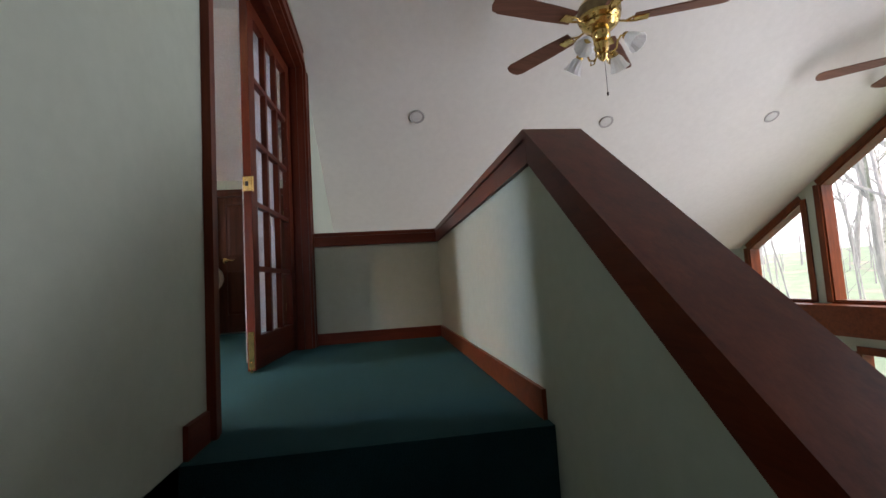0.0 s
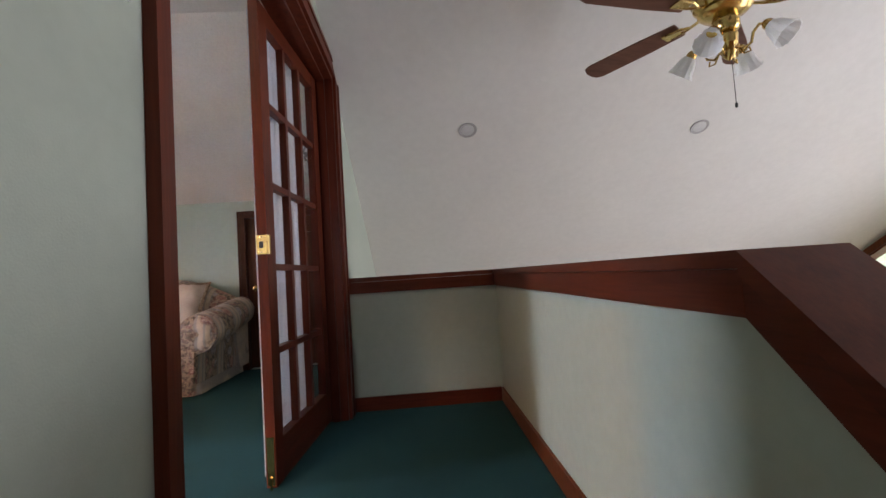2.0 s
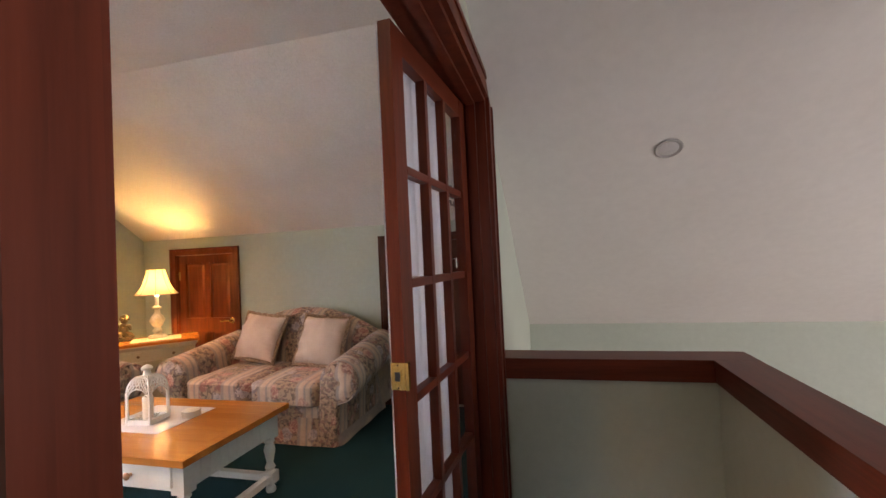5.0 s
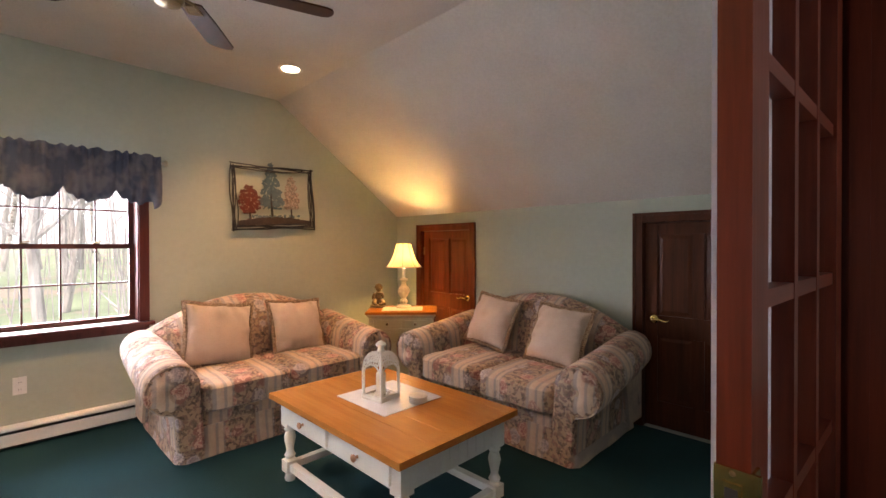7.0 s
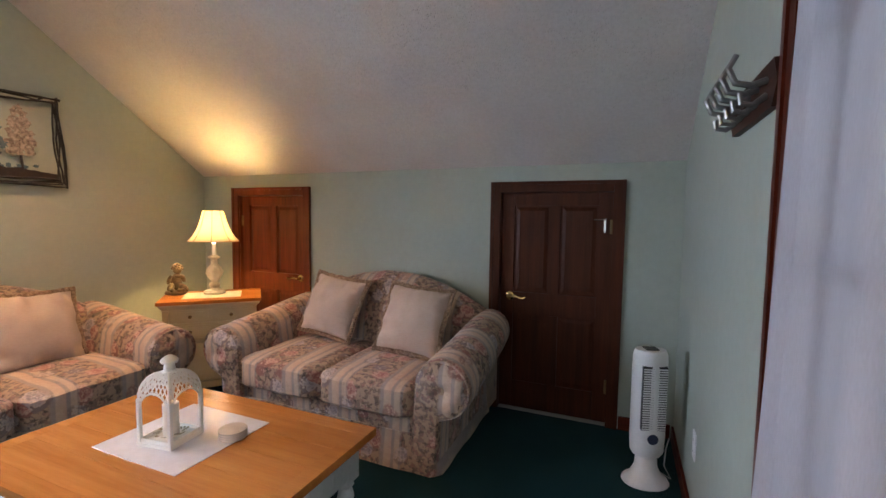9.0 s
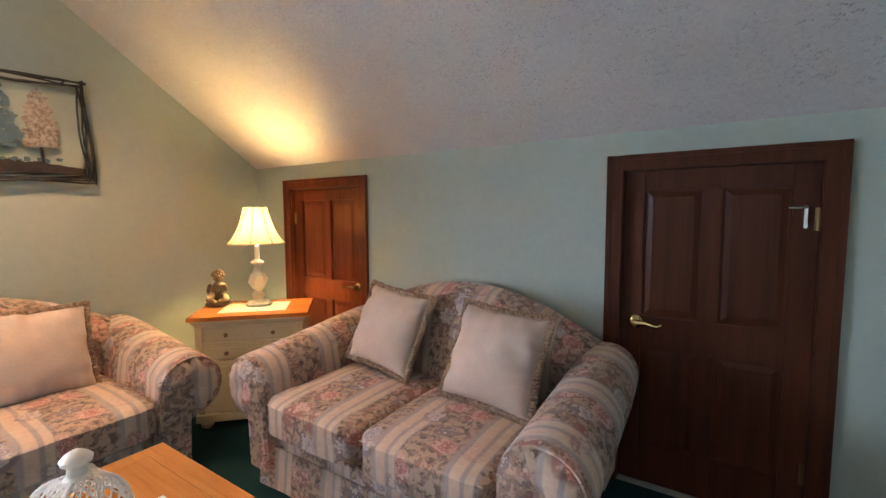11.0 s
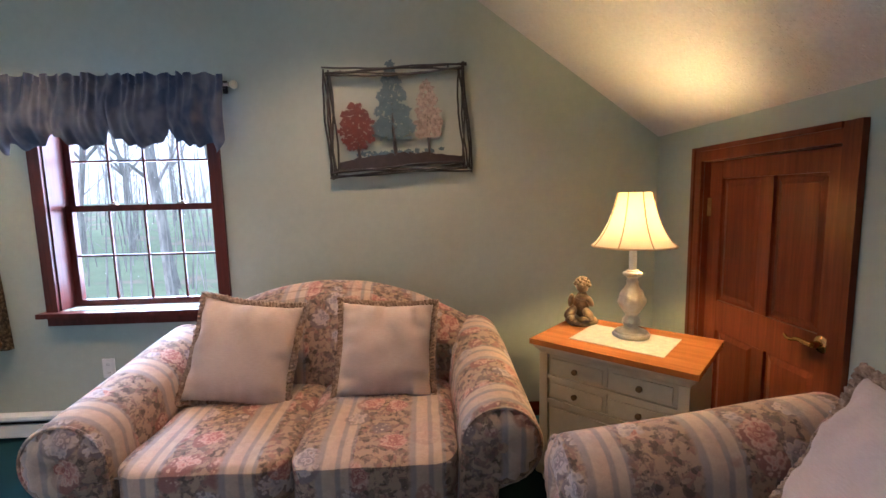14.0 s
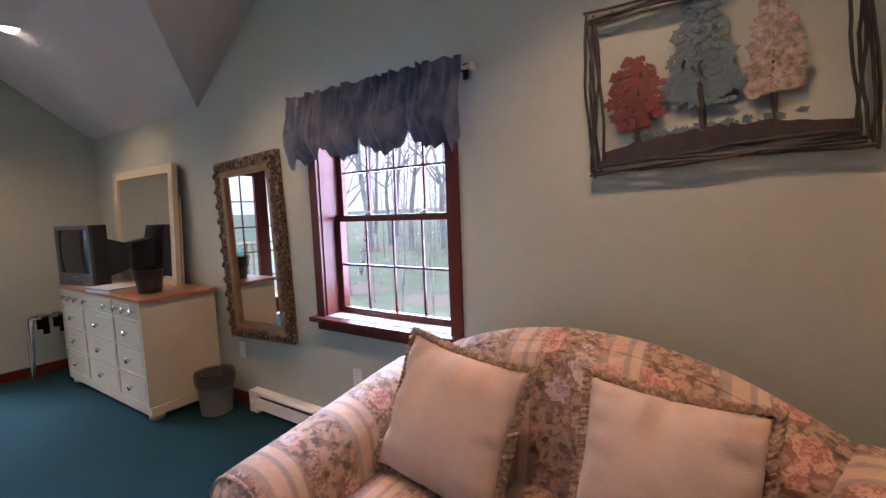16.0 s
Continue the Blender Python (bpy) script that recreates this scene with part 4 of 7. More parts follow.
bm = bmesh.new()
lathe(bm, [(0.014, 0.402), (0.03, 0.43), (0.034, 0.46), (0.026, 0.49), (0.001, 0.505)], 16)
bulb = part("bulb", bm, emit("warm_bulb", (1.0, 0.72, 0.40), 12), tl)
bulb.visible_shadow = False
SHADE = sheer("ivory_shade", (0.93, 0.84, 0.64), 0.82)
prof = [(0.180, 0.418), (0.160, 0.440), (0.136, 0.475), (0.113, 0.52), (0.096, 0.57), (0.082, 0.62), (0.074, 0.655)]
bm = bmesh.new()
lathe(bm, prof + [(r - 0.003, z) for r, z in prof[::-1]] , 48, wob=lambda a, z: 1 - 0.025 * abs(math.sin(a * 4)))
bmesh.ops.delete(bm, geom=[f for f in bm.faces if len(f.verts) > 10], context="FACES_ONLY")
shade = part("shade", bm, SHADE, tl, "ivory bell shade glowing from the bulb")
for i in range(8):
    bm = bmesh.new()
    a = i * math.pi / 4
    tube(bm, [((r + 0.001) * math.cos(a), (r + 0.001) * math.sin(a), z) for r, z in prof], 0.0028, 5)
    part("rib", bm, plain("shade_rib", (0.50, 0.38, 0.22), (0.6, 0.46, 0.28), 30, 0.8) if i == 0 else bpy.data.materials["shade_rib"], shade)
bm = bmesh.new()
tube(bm, [(0.181 * (1 - 0.025 * abs(math.sin(4 * a))) * math.cos(a), 0.181 * (1 - 0.025 * abs(math.sin(4 * a))) * math.sin(a), 0.418) for a in np.linspace(0, 2 * math.pi, 64, endpoint=False)], 0.004, 6, closed=True)
part("trim", bm, bpy.data.materials["shade_rib"], shade)
bm = bmesh.new()
tube(bm, [(-0.06, 0, 0.42), (-0.065, 0, 0.5), (-0.05, 0, 0.6), (0, 0, 0.66), (0.05, 0, 0.6), (0.065, 0, 0.5), (0.06, 0, 0.42)], 0.002, 5)
part("harp", bm, BRASS, tl)

bm = bmesh.new()


def blob(c, r, m=None):
    c = Vector(c)
    s = bmesh.ops.create_icosphere(bm, subdivisions=2, radius=1.0)
    for v in s["verts"]:
        v.co = Vector((v.co.x * r[0], v.co.y * r[1], v.co.z * r[2])) * (1 + 0.10 * noise.noise(v.co * 4 + c * 30))
        if m is not None:
            v.co = m @ v.co
        v.co += c


lathe(bm, [(0.062, 0), (0.066, 0.006), (0.058, 0.02), (0.001, 0.022)], 20, wob=lambda a, z: 1 + 0.08 * math.sin(3 * a))
blob((0, 0.005, 0.078), (0.034, 0.030, 0.060))
blob((0.005, -0.012, 0.158), (0.026, 0.027, 0.031))
for q in range(26):
    a, k = q * 2.4, q / 25
    blob((0.005 + 0.028 * math.cos(a) * (1 - k * k) ** 0.5, -0.008 + 0.027 * math.sin(a) * (1 - k * k) ** 0.5, 0.162 + 0.030 * k), (0.0085, 0.0085, 0.0085))
blob((-0.035, -0.035, 0.05), (0.02, 0.045, 0.02), pose(0, 0, 0, 20, 0, -20).to_3x3())
blob((0.035, -0.035, 0.045), (0.02, 0.045, 0.02), pose(0, 0, 0, 25, 0, 30).to_3x3())
blob((-0.03, -0.062, 0.032), (0.015, 0.026, 0.013))
blob((0.02, -0.064, 0.03), (0.026, 0.014, 0.013))
blob((-0.040, -0.012, 0.095), (0.013, 0.016, 0.038), pose(0, 0, 0, 30, 15, 0).to_3x3())
blob((0.036, -0.020, 0.10), (0.013, 0.015, 0.038), pose(0, 0, 0, 40, -20, 0).to_3x3())
blob((0.012, -0.045, 0.118), (0.026, 0.013, 0.012))
fig = part("figurine", bm, plain("aged_bronze_resin", (0.06, 0.038, 0.018), (0.26, 0.18, 0.095), 40, 0.5, 0.5, 90), sharp=2)
tagged(fig, "small seated bronze-brown statuette on the nightstand", "figurine").matrix_world = pose(-4.235, 4.845, 0.7095, 0, 0, 60) @ Matrix.Scale(1.22, 4)


# ---------- doors ----------
def casing(name, x0, x1, y0, y1, z1, axis, face, out, label, mat=None, w=0.07, t=0.018, wl=None):
    """Trim round an opening, on the wall face `face`; out = +1 or -1 along the wall's normal."""
    c = thing(name, pose(0, 0, 0), label, "trim", kind="structure")
    a, b = (x0, x1) if axis == "x" else (y0, y1)
    f0, f1 = sorted((face + out * 0.001, face + out * t))
    for u0, u1, za, zb, vert in ((a - (wl or w), a, 0, z1 + w, True), (b, b + w, 0, z1 + w, True), (a + 0.0005, b - 0.0005, z1, z1 + w, False)):
        bm = bmesh.new()
        q = (u0, u1, f0, f1, za, zb) if axis == "x" else (f0, f1, u0, u1, za, zb)
        bx(bm, *q)
        g0, g1 = sorted((face + out * t, face + out * (t + 0.007)))
        if vert:
            q = ((u0, u0 + 0.022) if u0 < a else (u1 - 0.022, u1))
            bx(bm, *((*q, g0, g1, za, zb) if axis == "x" else (g0, g1, *q, za, zb)))
        else:
            bx(bm, *((u0, u1, g0, g1, zb - 0.022, zb) if axis == "x" else (g0, g1, u0, u1, zb - 0.022, zb)))
        part("casing_board", bm, mat or CHERRY, c, bevel=0.003)
    return c


def lever(parent, x, y, z, sgn, flip):
    """A brass lever: sgn = way out of the door (along y), flip = way the lever points (along x)."""
    bm = bmesh.new()
    lathe(bm, [(0.031, 0), (0.032, 0.004), (0.026, 0.009), (0.012, 0.012), (0.011, 0.04), (0.001, 0.041)], 24, m=pose(x, y, z, 90 if sgn < 0 else -90))
    pts = [(x, y + sgn * 0.042, z), (x + flip * 0.02, y + sgn * 0.047, z + 0.003), (x + flip * 0.05, y + sgn * 0.048, z + 0.006), (x + flip * 0.08, y + sgn * 0.047, z - 0.004), (x + flip * 0.10, y + sgn * 0.045, z - 0.006), (x + flip * 0.118, y + sgn * 0.042, z + 0.004)]
    tube(bm, pts, lambda k: 0.0095 - 0.004 * k, 10)
    return part("lever_handle", bm, BRASS, parent, "polished brass lever handle")


def panel_door(name, hole, lever_left, label, mat, y=NY + 0.03):
    x0, x1, _, z1 = hole
    d = thing(name, pose(0, 0, 0), label, "door", kind="structure")
    g, t = 0.004, 0.035
    a, b, h = x0 + g, x1 - g, z1 - g
    st, mid = 0.085, (x0 + x1) / 2
    rows = [(0.012, 0.20), (0.68, 0.83), (h - 0.085, h)]
    for u0, u1 in ((a, a + st), (b - st, b)):
        part("stile", box(u0, u1, y, y + t, 0.012, h), mat, d, bevel=0.003)
    for z0, zz in rows:
        part("rail", box(a + st + 0.0005, b - st - 0.0005, y + 0.001, y + t, z0, zz), mat, d, bevel=0.003)
    for z0, zz in ((0.20, 0.68), (0.83, h - 0.085)):
        part("mullion", box(mid - 0.034, mid + 0.034, y + 0.001, y + t, z0 + 0.0005, zz - 0.0005), mat, d, bevel=0.003)
        for u0, u1 in ((a + st, mid - 0.034), (mid + 0.034, b - st)):
            bm = bmesh.new()
            bx(bm, u0, u1, y + 0.014, y + 0.024, z0, zz)
            m0 = [Vector((u0 + 0.012, y + 0.014, z0 + 0.012)), Vector((u1 - 0.012, y + 0.014, z0 + 0.012)), Vector((u1 - 0.012, y + 0.014, zz - 0.012)), Vector((u0 + 0.012, y + 0.014, zz - 0.012))]
            m1 = [Vector((u0 + 0.036, y + 0.007, z0 + 0.036)), Vector((u1 - 0.036, y + 0.007, z0 + 0.036)), Vector((u1 - 0.036, y + 0.007, zz - 0.036)), Vector((u0 + 0.036, y + 0.007, zz - 0.036))]
            loft(bm, [m0, m1])
            part("panel", bm, mat, d, flat=True)
    lever(d, a + 0.062 if lever_left else b - 0.062, y, 0.80, -1, 1 if lever_left else -1)
    hx = b - 0.004 if lever_left else a + 0.004
    for z in (0.25, h - 0.22):
        bm = bmesh.new()
        bx(bm, hx - 0.012, hx + 0.012, y - 0.004, y + 0.0, z - 0.045, z + 0.045)
        lathe(bm, [(0.006, -0.045), (0.006, 0.045)], 10, (hx, y - 0.006, z))
        part("hinge", bm, BRONZE_, d, "small dull brass hinge")
    return d


BRONZE_ = plain("dull_brass", (0.20, 0.13, 0.06), (0.32, 0.22, 0.10), 30, 0.4, metal=1.0)
PLUM_DOOR = wood("dark_stained_door", (0.036, 0.0095, 0.0042), (0.105, 0.030, 0.0115), "z", 0.5, bump=0.15)
panel_door("door_1", DOOR_S, False, "short red-brown panelled door in the knee wall", RED_Z)
big = panel_door("door_2", DOOR_B, True, "short dark panelled door in the knee wall, closed", PLUM_DOOR)
casing("trim_door_1", DOOR_S[0], DOOR_S[1], 0, 0, DOOR_S[3], "x", NY, -1, "red-brown door casing", RED_Z)
casing("trim_door_2", DOOR_B[0], DOOR_B[1], 0, 0, DOOR_B[3], "x", NY, -1, "dark cherry door casing", PLUM_DOOR)
for hole, mt in ((DOOR_S, RED_Z), (DOOR_B, PLUM_DOOR)):
    bm = bmesh.new()
    bx(bm, hole[0], hole[0] + 0.003, NY - 0.0005, NY + 0.14, 0, hole[3] - 0.003)
    bx(bm, hole[1] - 0.003, hole[1], NY - 0.0005, NY + 0.14, 0, hole[3] - 0.003)
    bx(bm, hole[0], hole[1], NY - 0.0005, NY + 0.14, hole[3] - 0.003, hole[3])
    tagged(part("trim_jamb", bm, mt, kind="structure", flat=True), "wooden door jamb", "trim")
bm = bmesh.new()
bx(bm, -1.115, -1.103, NY + 0.012, NY + 0.029, 1.255, 1.345)
tube(bm, [(-1.109, NY + 0.012, 1.335), (-1.109, NY - 0.02, 1.34), (-1.13, NY - 0.045, 1.335), (-1.17, NY - 0.05, 1.335)], 0.004, 8)
part("coat_hook", bm, CHROME, big, "small steel hook")

# French doors: the frame, one closed-to leaf, its sheer curtain
bm = bmesh.new()
y0, y1, zt = ENTRY[0], ENTRY[1], ENTRY[3]
bx(bm, EX - 0.002, LX + 0.002, y0, y0 + 0.02, 0, zt - 0.02)
bx(bm, EX - 0.002, LX + 0.002, y1 - 0.02, y1, 0, zt - 0.02)
bx(bm, EX - 0.002, LX + 0.002, y0, y1, zt - 0.02, zt)
bx(bm, -0.605, -0.565, y1 - 0.034, y1 - 0.02, 0, zt - 0.02)
bx(bm, -0.605, -0.565, y0 + 0.02, y0 + 0.034, 0, zt - 0.02)
bx(bm, -0.605, -0.565, y0 + 0.034, y1 - 0.034, zt - 0.034, zt - 0.02)
tagged(part("trim_entry_jamb", bm, CHERRY, kind="structure", bevel=0.003), "cherry-stained jamb of the double door", "trim")
casing("trim_entry_landing", 0, 0, y0, y1, zt, "y", LX, 1, "cherry-stained casing on the landing side", CHERRY, 0.08, 0.02, 0.058)
casing("trim_entry_room", 0, 0, y0, y1, zt, "y", EX, -1, "cherry-stained casing on the room side", CHERRY, 0.06, 0.012)
LWID, LHI, LTH = 0.812, 2.05, 0.042
ang = 4.0
fd = thing("french_door", pose(-0.618, y1 - 0.026, 0.012, 0, 0, -ang), "cherry-stained fifteen-pane French door leaf, slightly ajar", "door", kind="structure")
# local: hinge at 0, leaf runs along -y, thickness along -x
ST = 0.085
GW = (LWID - 2 * ST) / 3
GB, GT = 0.175, 1.97
GH = (GT - GB) / 5
for u0, u1 in ((0, ST), (LWID - ST, LWID)):
    part("stile", box(-LTH, 0, -u1, -u0, 0, LHI), CHERRY, fd, bevel=0.003)
part("rail", box(-LTH + 0.001, -0.001, -LWID + ST + 0.0005, -ST - 0.0005, 0, GB), CHERRY_Y, fd, bevel=0.003)
part("rail", box(-LTH + 0.001, -0.001, -LWID + ST + 0.0005, -ST - 0.0005, GT, LHI), CHERRY_Y, fd, bevel=0.003)
for i in (1, 2):
    u = ST + GW * i
    part("muntin", box(-LTH + 0.004, -0.004, -u - 0.014, -u + 0.014, GB, GT), CHERRY, fd, bevel=0.004)
for j in range(1, 5):
    z = GB + GH * j
    for i in range(3):
        part("muntin", box(-LTH + 0.005, -0.005, -ST - GW * (i + 1) + 0.0145, -ST - GW * i - 0.0145, z - 0.014, z + 0.014), CHERRY_Y, fd, bevel=0.004)
for i in range(3):
    for j in range(5):
        p = part("pane", box(-LTH / 2 - 0.002, -LTH / 2 + 0.002, -ST - GW * (i + 1) + 0.006, -ST - GW * i - 0.006, GB + GH * j + 0.006, GB + GH * (j + 1) - 0.006), GLASS, fd, flat=True)
        p.visible_shadow = False
bm = bmesh.new()
bx(bm, -LTH - 0.002, 0.012, -LWID - 0.004, -LWID + 0.002, 0.945, 1.025)
bx(bm, -0.001, 0.004, -LWID - 0.004, -LWID + 0.028, 0.945, 1.025)
bx(bm, -LTH + 0.008, -0.01, -LWID - 0.006, -LWID - 0.003, 0.965, 1.005)
sp = part("strike_plate", bm, BRASS, fd, "brass strike plate", bevel=0.001, seg=1)
# thin black plate, painted stand-in for the dark inside of the notch
part("notch_shade", box(-LTH + 0.012, -0.014, -LWID - 0.0075, -LWID - 0.0065, 0.972, 0.998), BLACK, sp, flat=True)
for zz in (0.952, 1.018):
    bm = bmesh.new()
    lathe(bm, [(0.004, 0), (0.003, 0.0015), (0.001, 0.002)], 10, m=pose(-LTH / 2, -LWID - 0.004, zz, 90))
    part("screw", bm, BRONZE, sp)
bm = bmesh.new()
bx(bm, -LTH + 0.006, -0.006, -LWID - 0.003, -LWID + 0.002, 0.01, 0.20)
lathe(bm, [(0.006, 0), (0.006, 0.05), (0.001, 0.052)], 10, (-LTH / 2, -LWID - 0.004, -0.008))
part("flush_bolt", bm, BRASS, fd, "brass flush bolt at the foot")
for z in (0.25, 1.02, 1.8):
    bm = bmesh.new()
    lathe(bm, [(0.007, -0.045), (0.007, 0.045)], 10, (-LTH - 0.004, 0.002, z))
    part("hinge", bm, BRASS, fd)
# curtain on the room side of the leaf, on a rod
cu = thing("door_curtain", pose(-0.618, y1 - 0.026, 0.012, 0, 0, -ang), "white sheer pleated curtain on the French door", "curtain")
bm = bmesh.new()
nx, nz = 90, 16
rows = []
for j in range(nz + 1):
    k = j / nz
    z = 2.03 - k * 1.99
    row = []
    for i in range(nx + 1):
        u = i / nx
        free = 1 - u ** 5
        fold = 0.012 * math.sin(u * 2 * math.pi * 5 + 2.4 * math.sin(u * 9) + 0.8 * noise.noise(Vector((u * 3, k * 2.5, 8)))) * (0.6 + 0.5 * k) + 0.02 * k * noise.noise(Vector((u * 5, k * 2, 3)))
        d = 0.010 + (0.016 + 0.006 * (1 - u) + fold + (0.015 + 0.03 * (1 - u)) * k * k) * free
        row.append((-LTH - d, -0.075 + 0.03 * k * (1 - u) - u * (LWID - 0.085), z))
    rows.append(row)
loft(bm, rows, cap=False, closed=False)
SHEER = sheer("white_sheer", (0.52, 0.52, 0.56), 0.4)
part("cloth", bm, SHEER, cu, sharp=3)
bm = bmesh.new()
tube(bm, [(-LTH - 0.024, 0.0, 2.03), (-LTH - 0.024, -LWID + 0.09, 2.03)], 0.005, 8)
for yy in (-0.012, -LWID + 0.095):
    bx(bm, -LTH - 0.028, -LTH + 0.0, yy - 0.006, yy + 0.006, 2.024, 2.036)
part("rod", bm, BRASS, cu)

sw = thing("light_switch", pose(LX, 1.632, 1.385), "white wall switch plate beside the door casing", "switch")
part("plate", box(0.0005, 0.006, -0.06, 0.06, -0.06, 0.06), PLASTIC, sw, bevel=0.003)
for yy in (-0.025, 0.025):
    part("toggle", box(0.006, 0.016, yy - 0.005, yy + 0.005, -0.012, 0.012), PLASTIC, sw, bevel=0.002)

# ---------- window ----------
wn = thing("window_1", pose(0, 0, 0), "double-hung window with dark red wooden frame and grilles", "window", kind="structure")
a, b, c, d = WIN
OXBLOOD = wood("oxblood_wood", (0.050, 0.011, 0.009), (0.125, 0.030, 0.022), "z", 0.33)
bm = bmesh.new()
bx(bm, -4.85, WX - 0.001, a, a + 0.012, c, d)
bx(bm, -4.85, WX - 0.001, b - 0.012, b, c, d)
bx(bm, -4.85, WX - 0.001, a + 0.012, b - 0.012, d - 0.012, d)
part("window_frame", bm, OXBLOOD, wn, flat=True)
for u0, u1, z0, z1 in ((a - 0.062, a + 0.004, c - 0.005, d + 0.06), (b - 0.004, b + 0.062, c - 0.005, d + 0.06), (a + 0.0045, b - 0.0045, d, d + 0.06)):
    part("casing_board", box(WX + 0.001, WX + 0.019, u0, u1, z0, z1), OXBLOOD, wn, bevel=0.004)
part("window_sill", box(-4.82, WX + 0.062, a - 0.09, b + 0.09, c - 0.032, c - 0.004), OXBLOOD, wn, bevel=0.006)
part("apron", box(WX + 0.001, WX + 0.02, a - 0.06, b + 0.06, c - 0.085, c - 0.0325), OXBLOOD, wn, bevel=0.004)
MEET = 1.345


def sash(x, z0, z1):
    f = 0.036
    fr = bmesh.new()
    bx(fr, x, x + 0.032, a + 0.0125, a + 0.0125 + f, z0, z1)
    bx(fr, x, x + 0.032, b - 0.0125 - f, b - 0.0125, z0, z1)
    bx(fr, x + 0.0005, x + 0.0315, a + 0.0125 + f, b - 0.0125 - f, z0, z0 + f)
    bx(fr, x + 0.0005, x + 0.0315, a + 0.0125 + f, b - 0.0125 - f, z1 - f, z1)
    s = part("sash", fr, OXBLOOD, wn, flat=True)
    g0, g1, h0, h1 = a + 0.0125 + f, b - 0.0125 - f, z0 + f, z1 - f
    for i in range(1, 4):
        u = g0 + (g1 - g0) * i / 4
        part("muntin", box(x + 0.012, x + 0.024, u - 0.006, u + 0.006, h0, h1), OXBLOOD, s, flat=True)
    u = (h0 + h1) / 2
    part("muntin", box(x + 0.0125, x + 0.0235, g0, g1, u - 0.006, u + 0.006), OXBLOOD, s, flat=True)
    p = part("pane", box(x + 0.016, x + 0.019, g0, g1, h0, h1), GLASS, s, flat=True)
    p.visible_shadow = False


sash(-4.835, MEET - 0.018, d - 0.0125)
sash(-4.800, c + 0.001, MEET + 0.018)
for yy in (2.2, 2.6):
    bm = bmesh.new()
    bx(bm, -4.815, -4.785, yy - 0.022, yy + 0.022, MEET + 0.0185, MEET + 0.026)
    tube(bm, [(-4.80, yy - 0.01, MEET + 0.03), (-4.78, yy + 0.01, MEET + 0.034), (-4.775, yy + 0.03, MEET + 0.034)], 0.005, 8)
    part("sash_lock", bm, BRONZE, wn, "small bronze sash lock")

# valance
va = thing("valance", pose(0, 0, 0), "gathered slate blue scalloped valance on a rod", "valance")
m, nt, bs, v = base_mat("slate_blue_damask", 0.75, spec=0.25)
pat = ramp(nt, noise_tex(nt, mapped(nt, v, (9, 9, 6)), 1.0, 2), [(0.42, (0.05, 0.075, 0.135)), (0.60, (0.16, 0.17, 0.215))])
nt.links.new(blend(nt, 0.3, pat, ramp(nt, noise_tex(nt, v, 240, 2), [(0.3, (0.02, 0.025, 0.04)), (0.7, (0.09, 0.10, 0.13))])), bs.inputs["Base Color"])
bs.inputs["Sheen Weight"].default_value = 0.12
bumped(nt, bs, noise_tex(nt, v, 300, 2), 0.3, 0.002)
VAL = m
bm = bmesh.new()
rows = []
nx = 200
Y0, Y1 = 1.80, 2.985
for j, k in enumerate((0, 0.06, 0.12, 0.15, 0.19, 0.3, 0.45, 0.6, 0.75, 0.88, 0.96, 1.0)):
    row = []
    for i in range(nx + 1):
        u = i / nx
        y = Y0 + (Y1 - Y0) * u
        scal = abs(math.sin(u * math.pi * 4.0)) ** 0.7
        depth = 0.300 + 0.085 * scal + (0.06 if u < 0.05 or u > 0.95 else 0)
        ztop = 2.055 + 0.010 * math.sin(u * 96 + 2 * math.sin(u * 23))
        z = ztop - depth * k if k > 0.19 else ztop - 0.30 * k
        ga = 0.014 * math.sin(u * 150 + 2 * math.sin(u * 31)) * (1 if k < 0.2 else max(0.12, 0.8 - 1.4 * k)) + 0.013 * math.sin(u * 40 + 2.4 * math.sin(u * 13) + 1.5 * noise.noise(Vector((u * 6, k * 2, 5)))) * min(1, k * 2.2) + 0.010 * noise.noise(Vector((u * 14, k * 3, 2))) + 0.02 * math.sin(u * math.pi * 8 + 1.2) * k
        x = -4.575 + ga + (0.045 * math.sin(min(1, k * 1.05) ** 1.8 * 3.1) * (0.4 + scal))
        if 0.11 < k < 0.16:
            x = -4.573 + ga * 0.7
        x = max(x, -4.612)
        row.append((x, y, z))
    rows.append(row)
loft(bm, rows, cap=False, closed=False)
part("cloth", bm, VAL, va, sharp=3)
bm = bmesh.new()
tube(bm, [(-4.628, Y0 - 0.015, 2.008), (-4.628, Y1 + 0.01, 2.008)], 0.009, 10)
part("rod", bm, OFFWHITE, va)
for yy, sg in ((Y0 - 0.016, -1), (Y1 + 0.012, 1)):
    bm = bmesh.new()
    lathe(bm, [(0.010, 0), (0.014, 0.004), (0.010, 0.008), (0.020, 0.018), (0.024, 0.03), (0.018, 0.042), (0.001, 0.047)], 18, m=pose(-4.628, yy, 2.008, -90 * sg))
    part("finial", bm, CREAM, va, "cream ball finial")
    bm = bmesh.new()
    bx(bm, WX + 0.0005, -4.628, yy - sg * 0.03 - 0.006, yy - sg * 0.03 + 0.006, 1.992, 2.0)
    bx(bm, WX + 0.0005, WX + 0.006, yy - sg * 0.03 - 0.012, yy - sg * 0.03 + 0.012, 1.965, 2.035)
    part("bracket", bm, IRON, va)

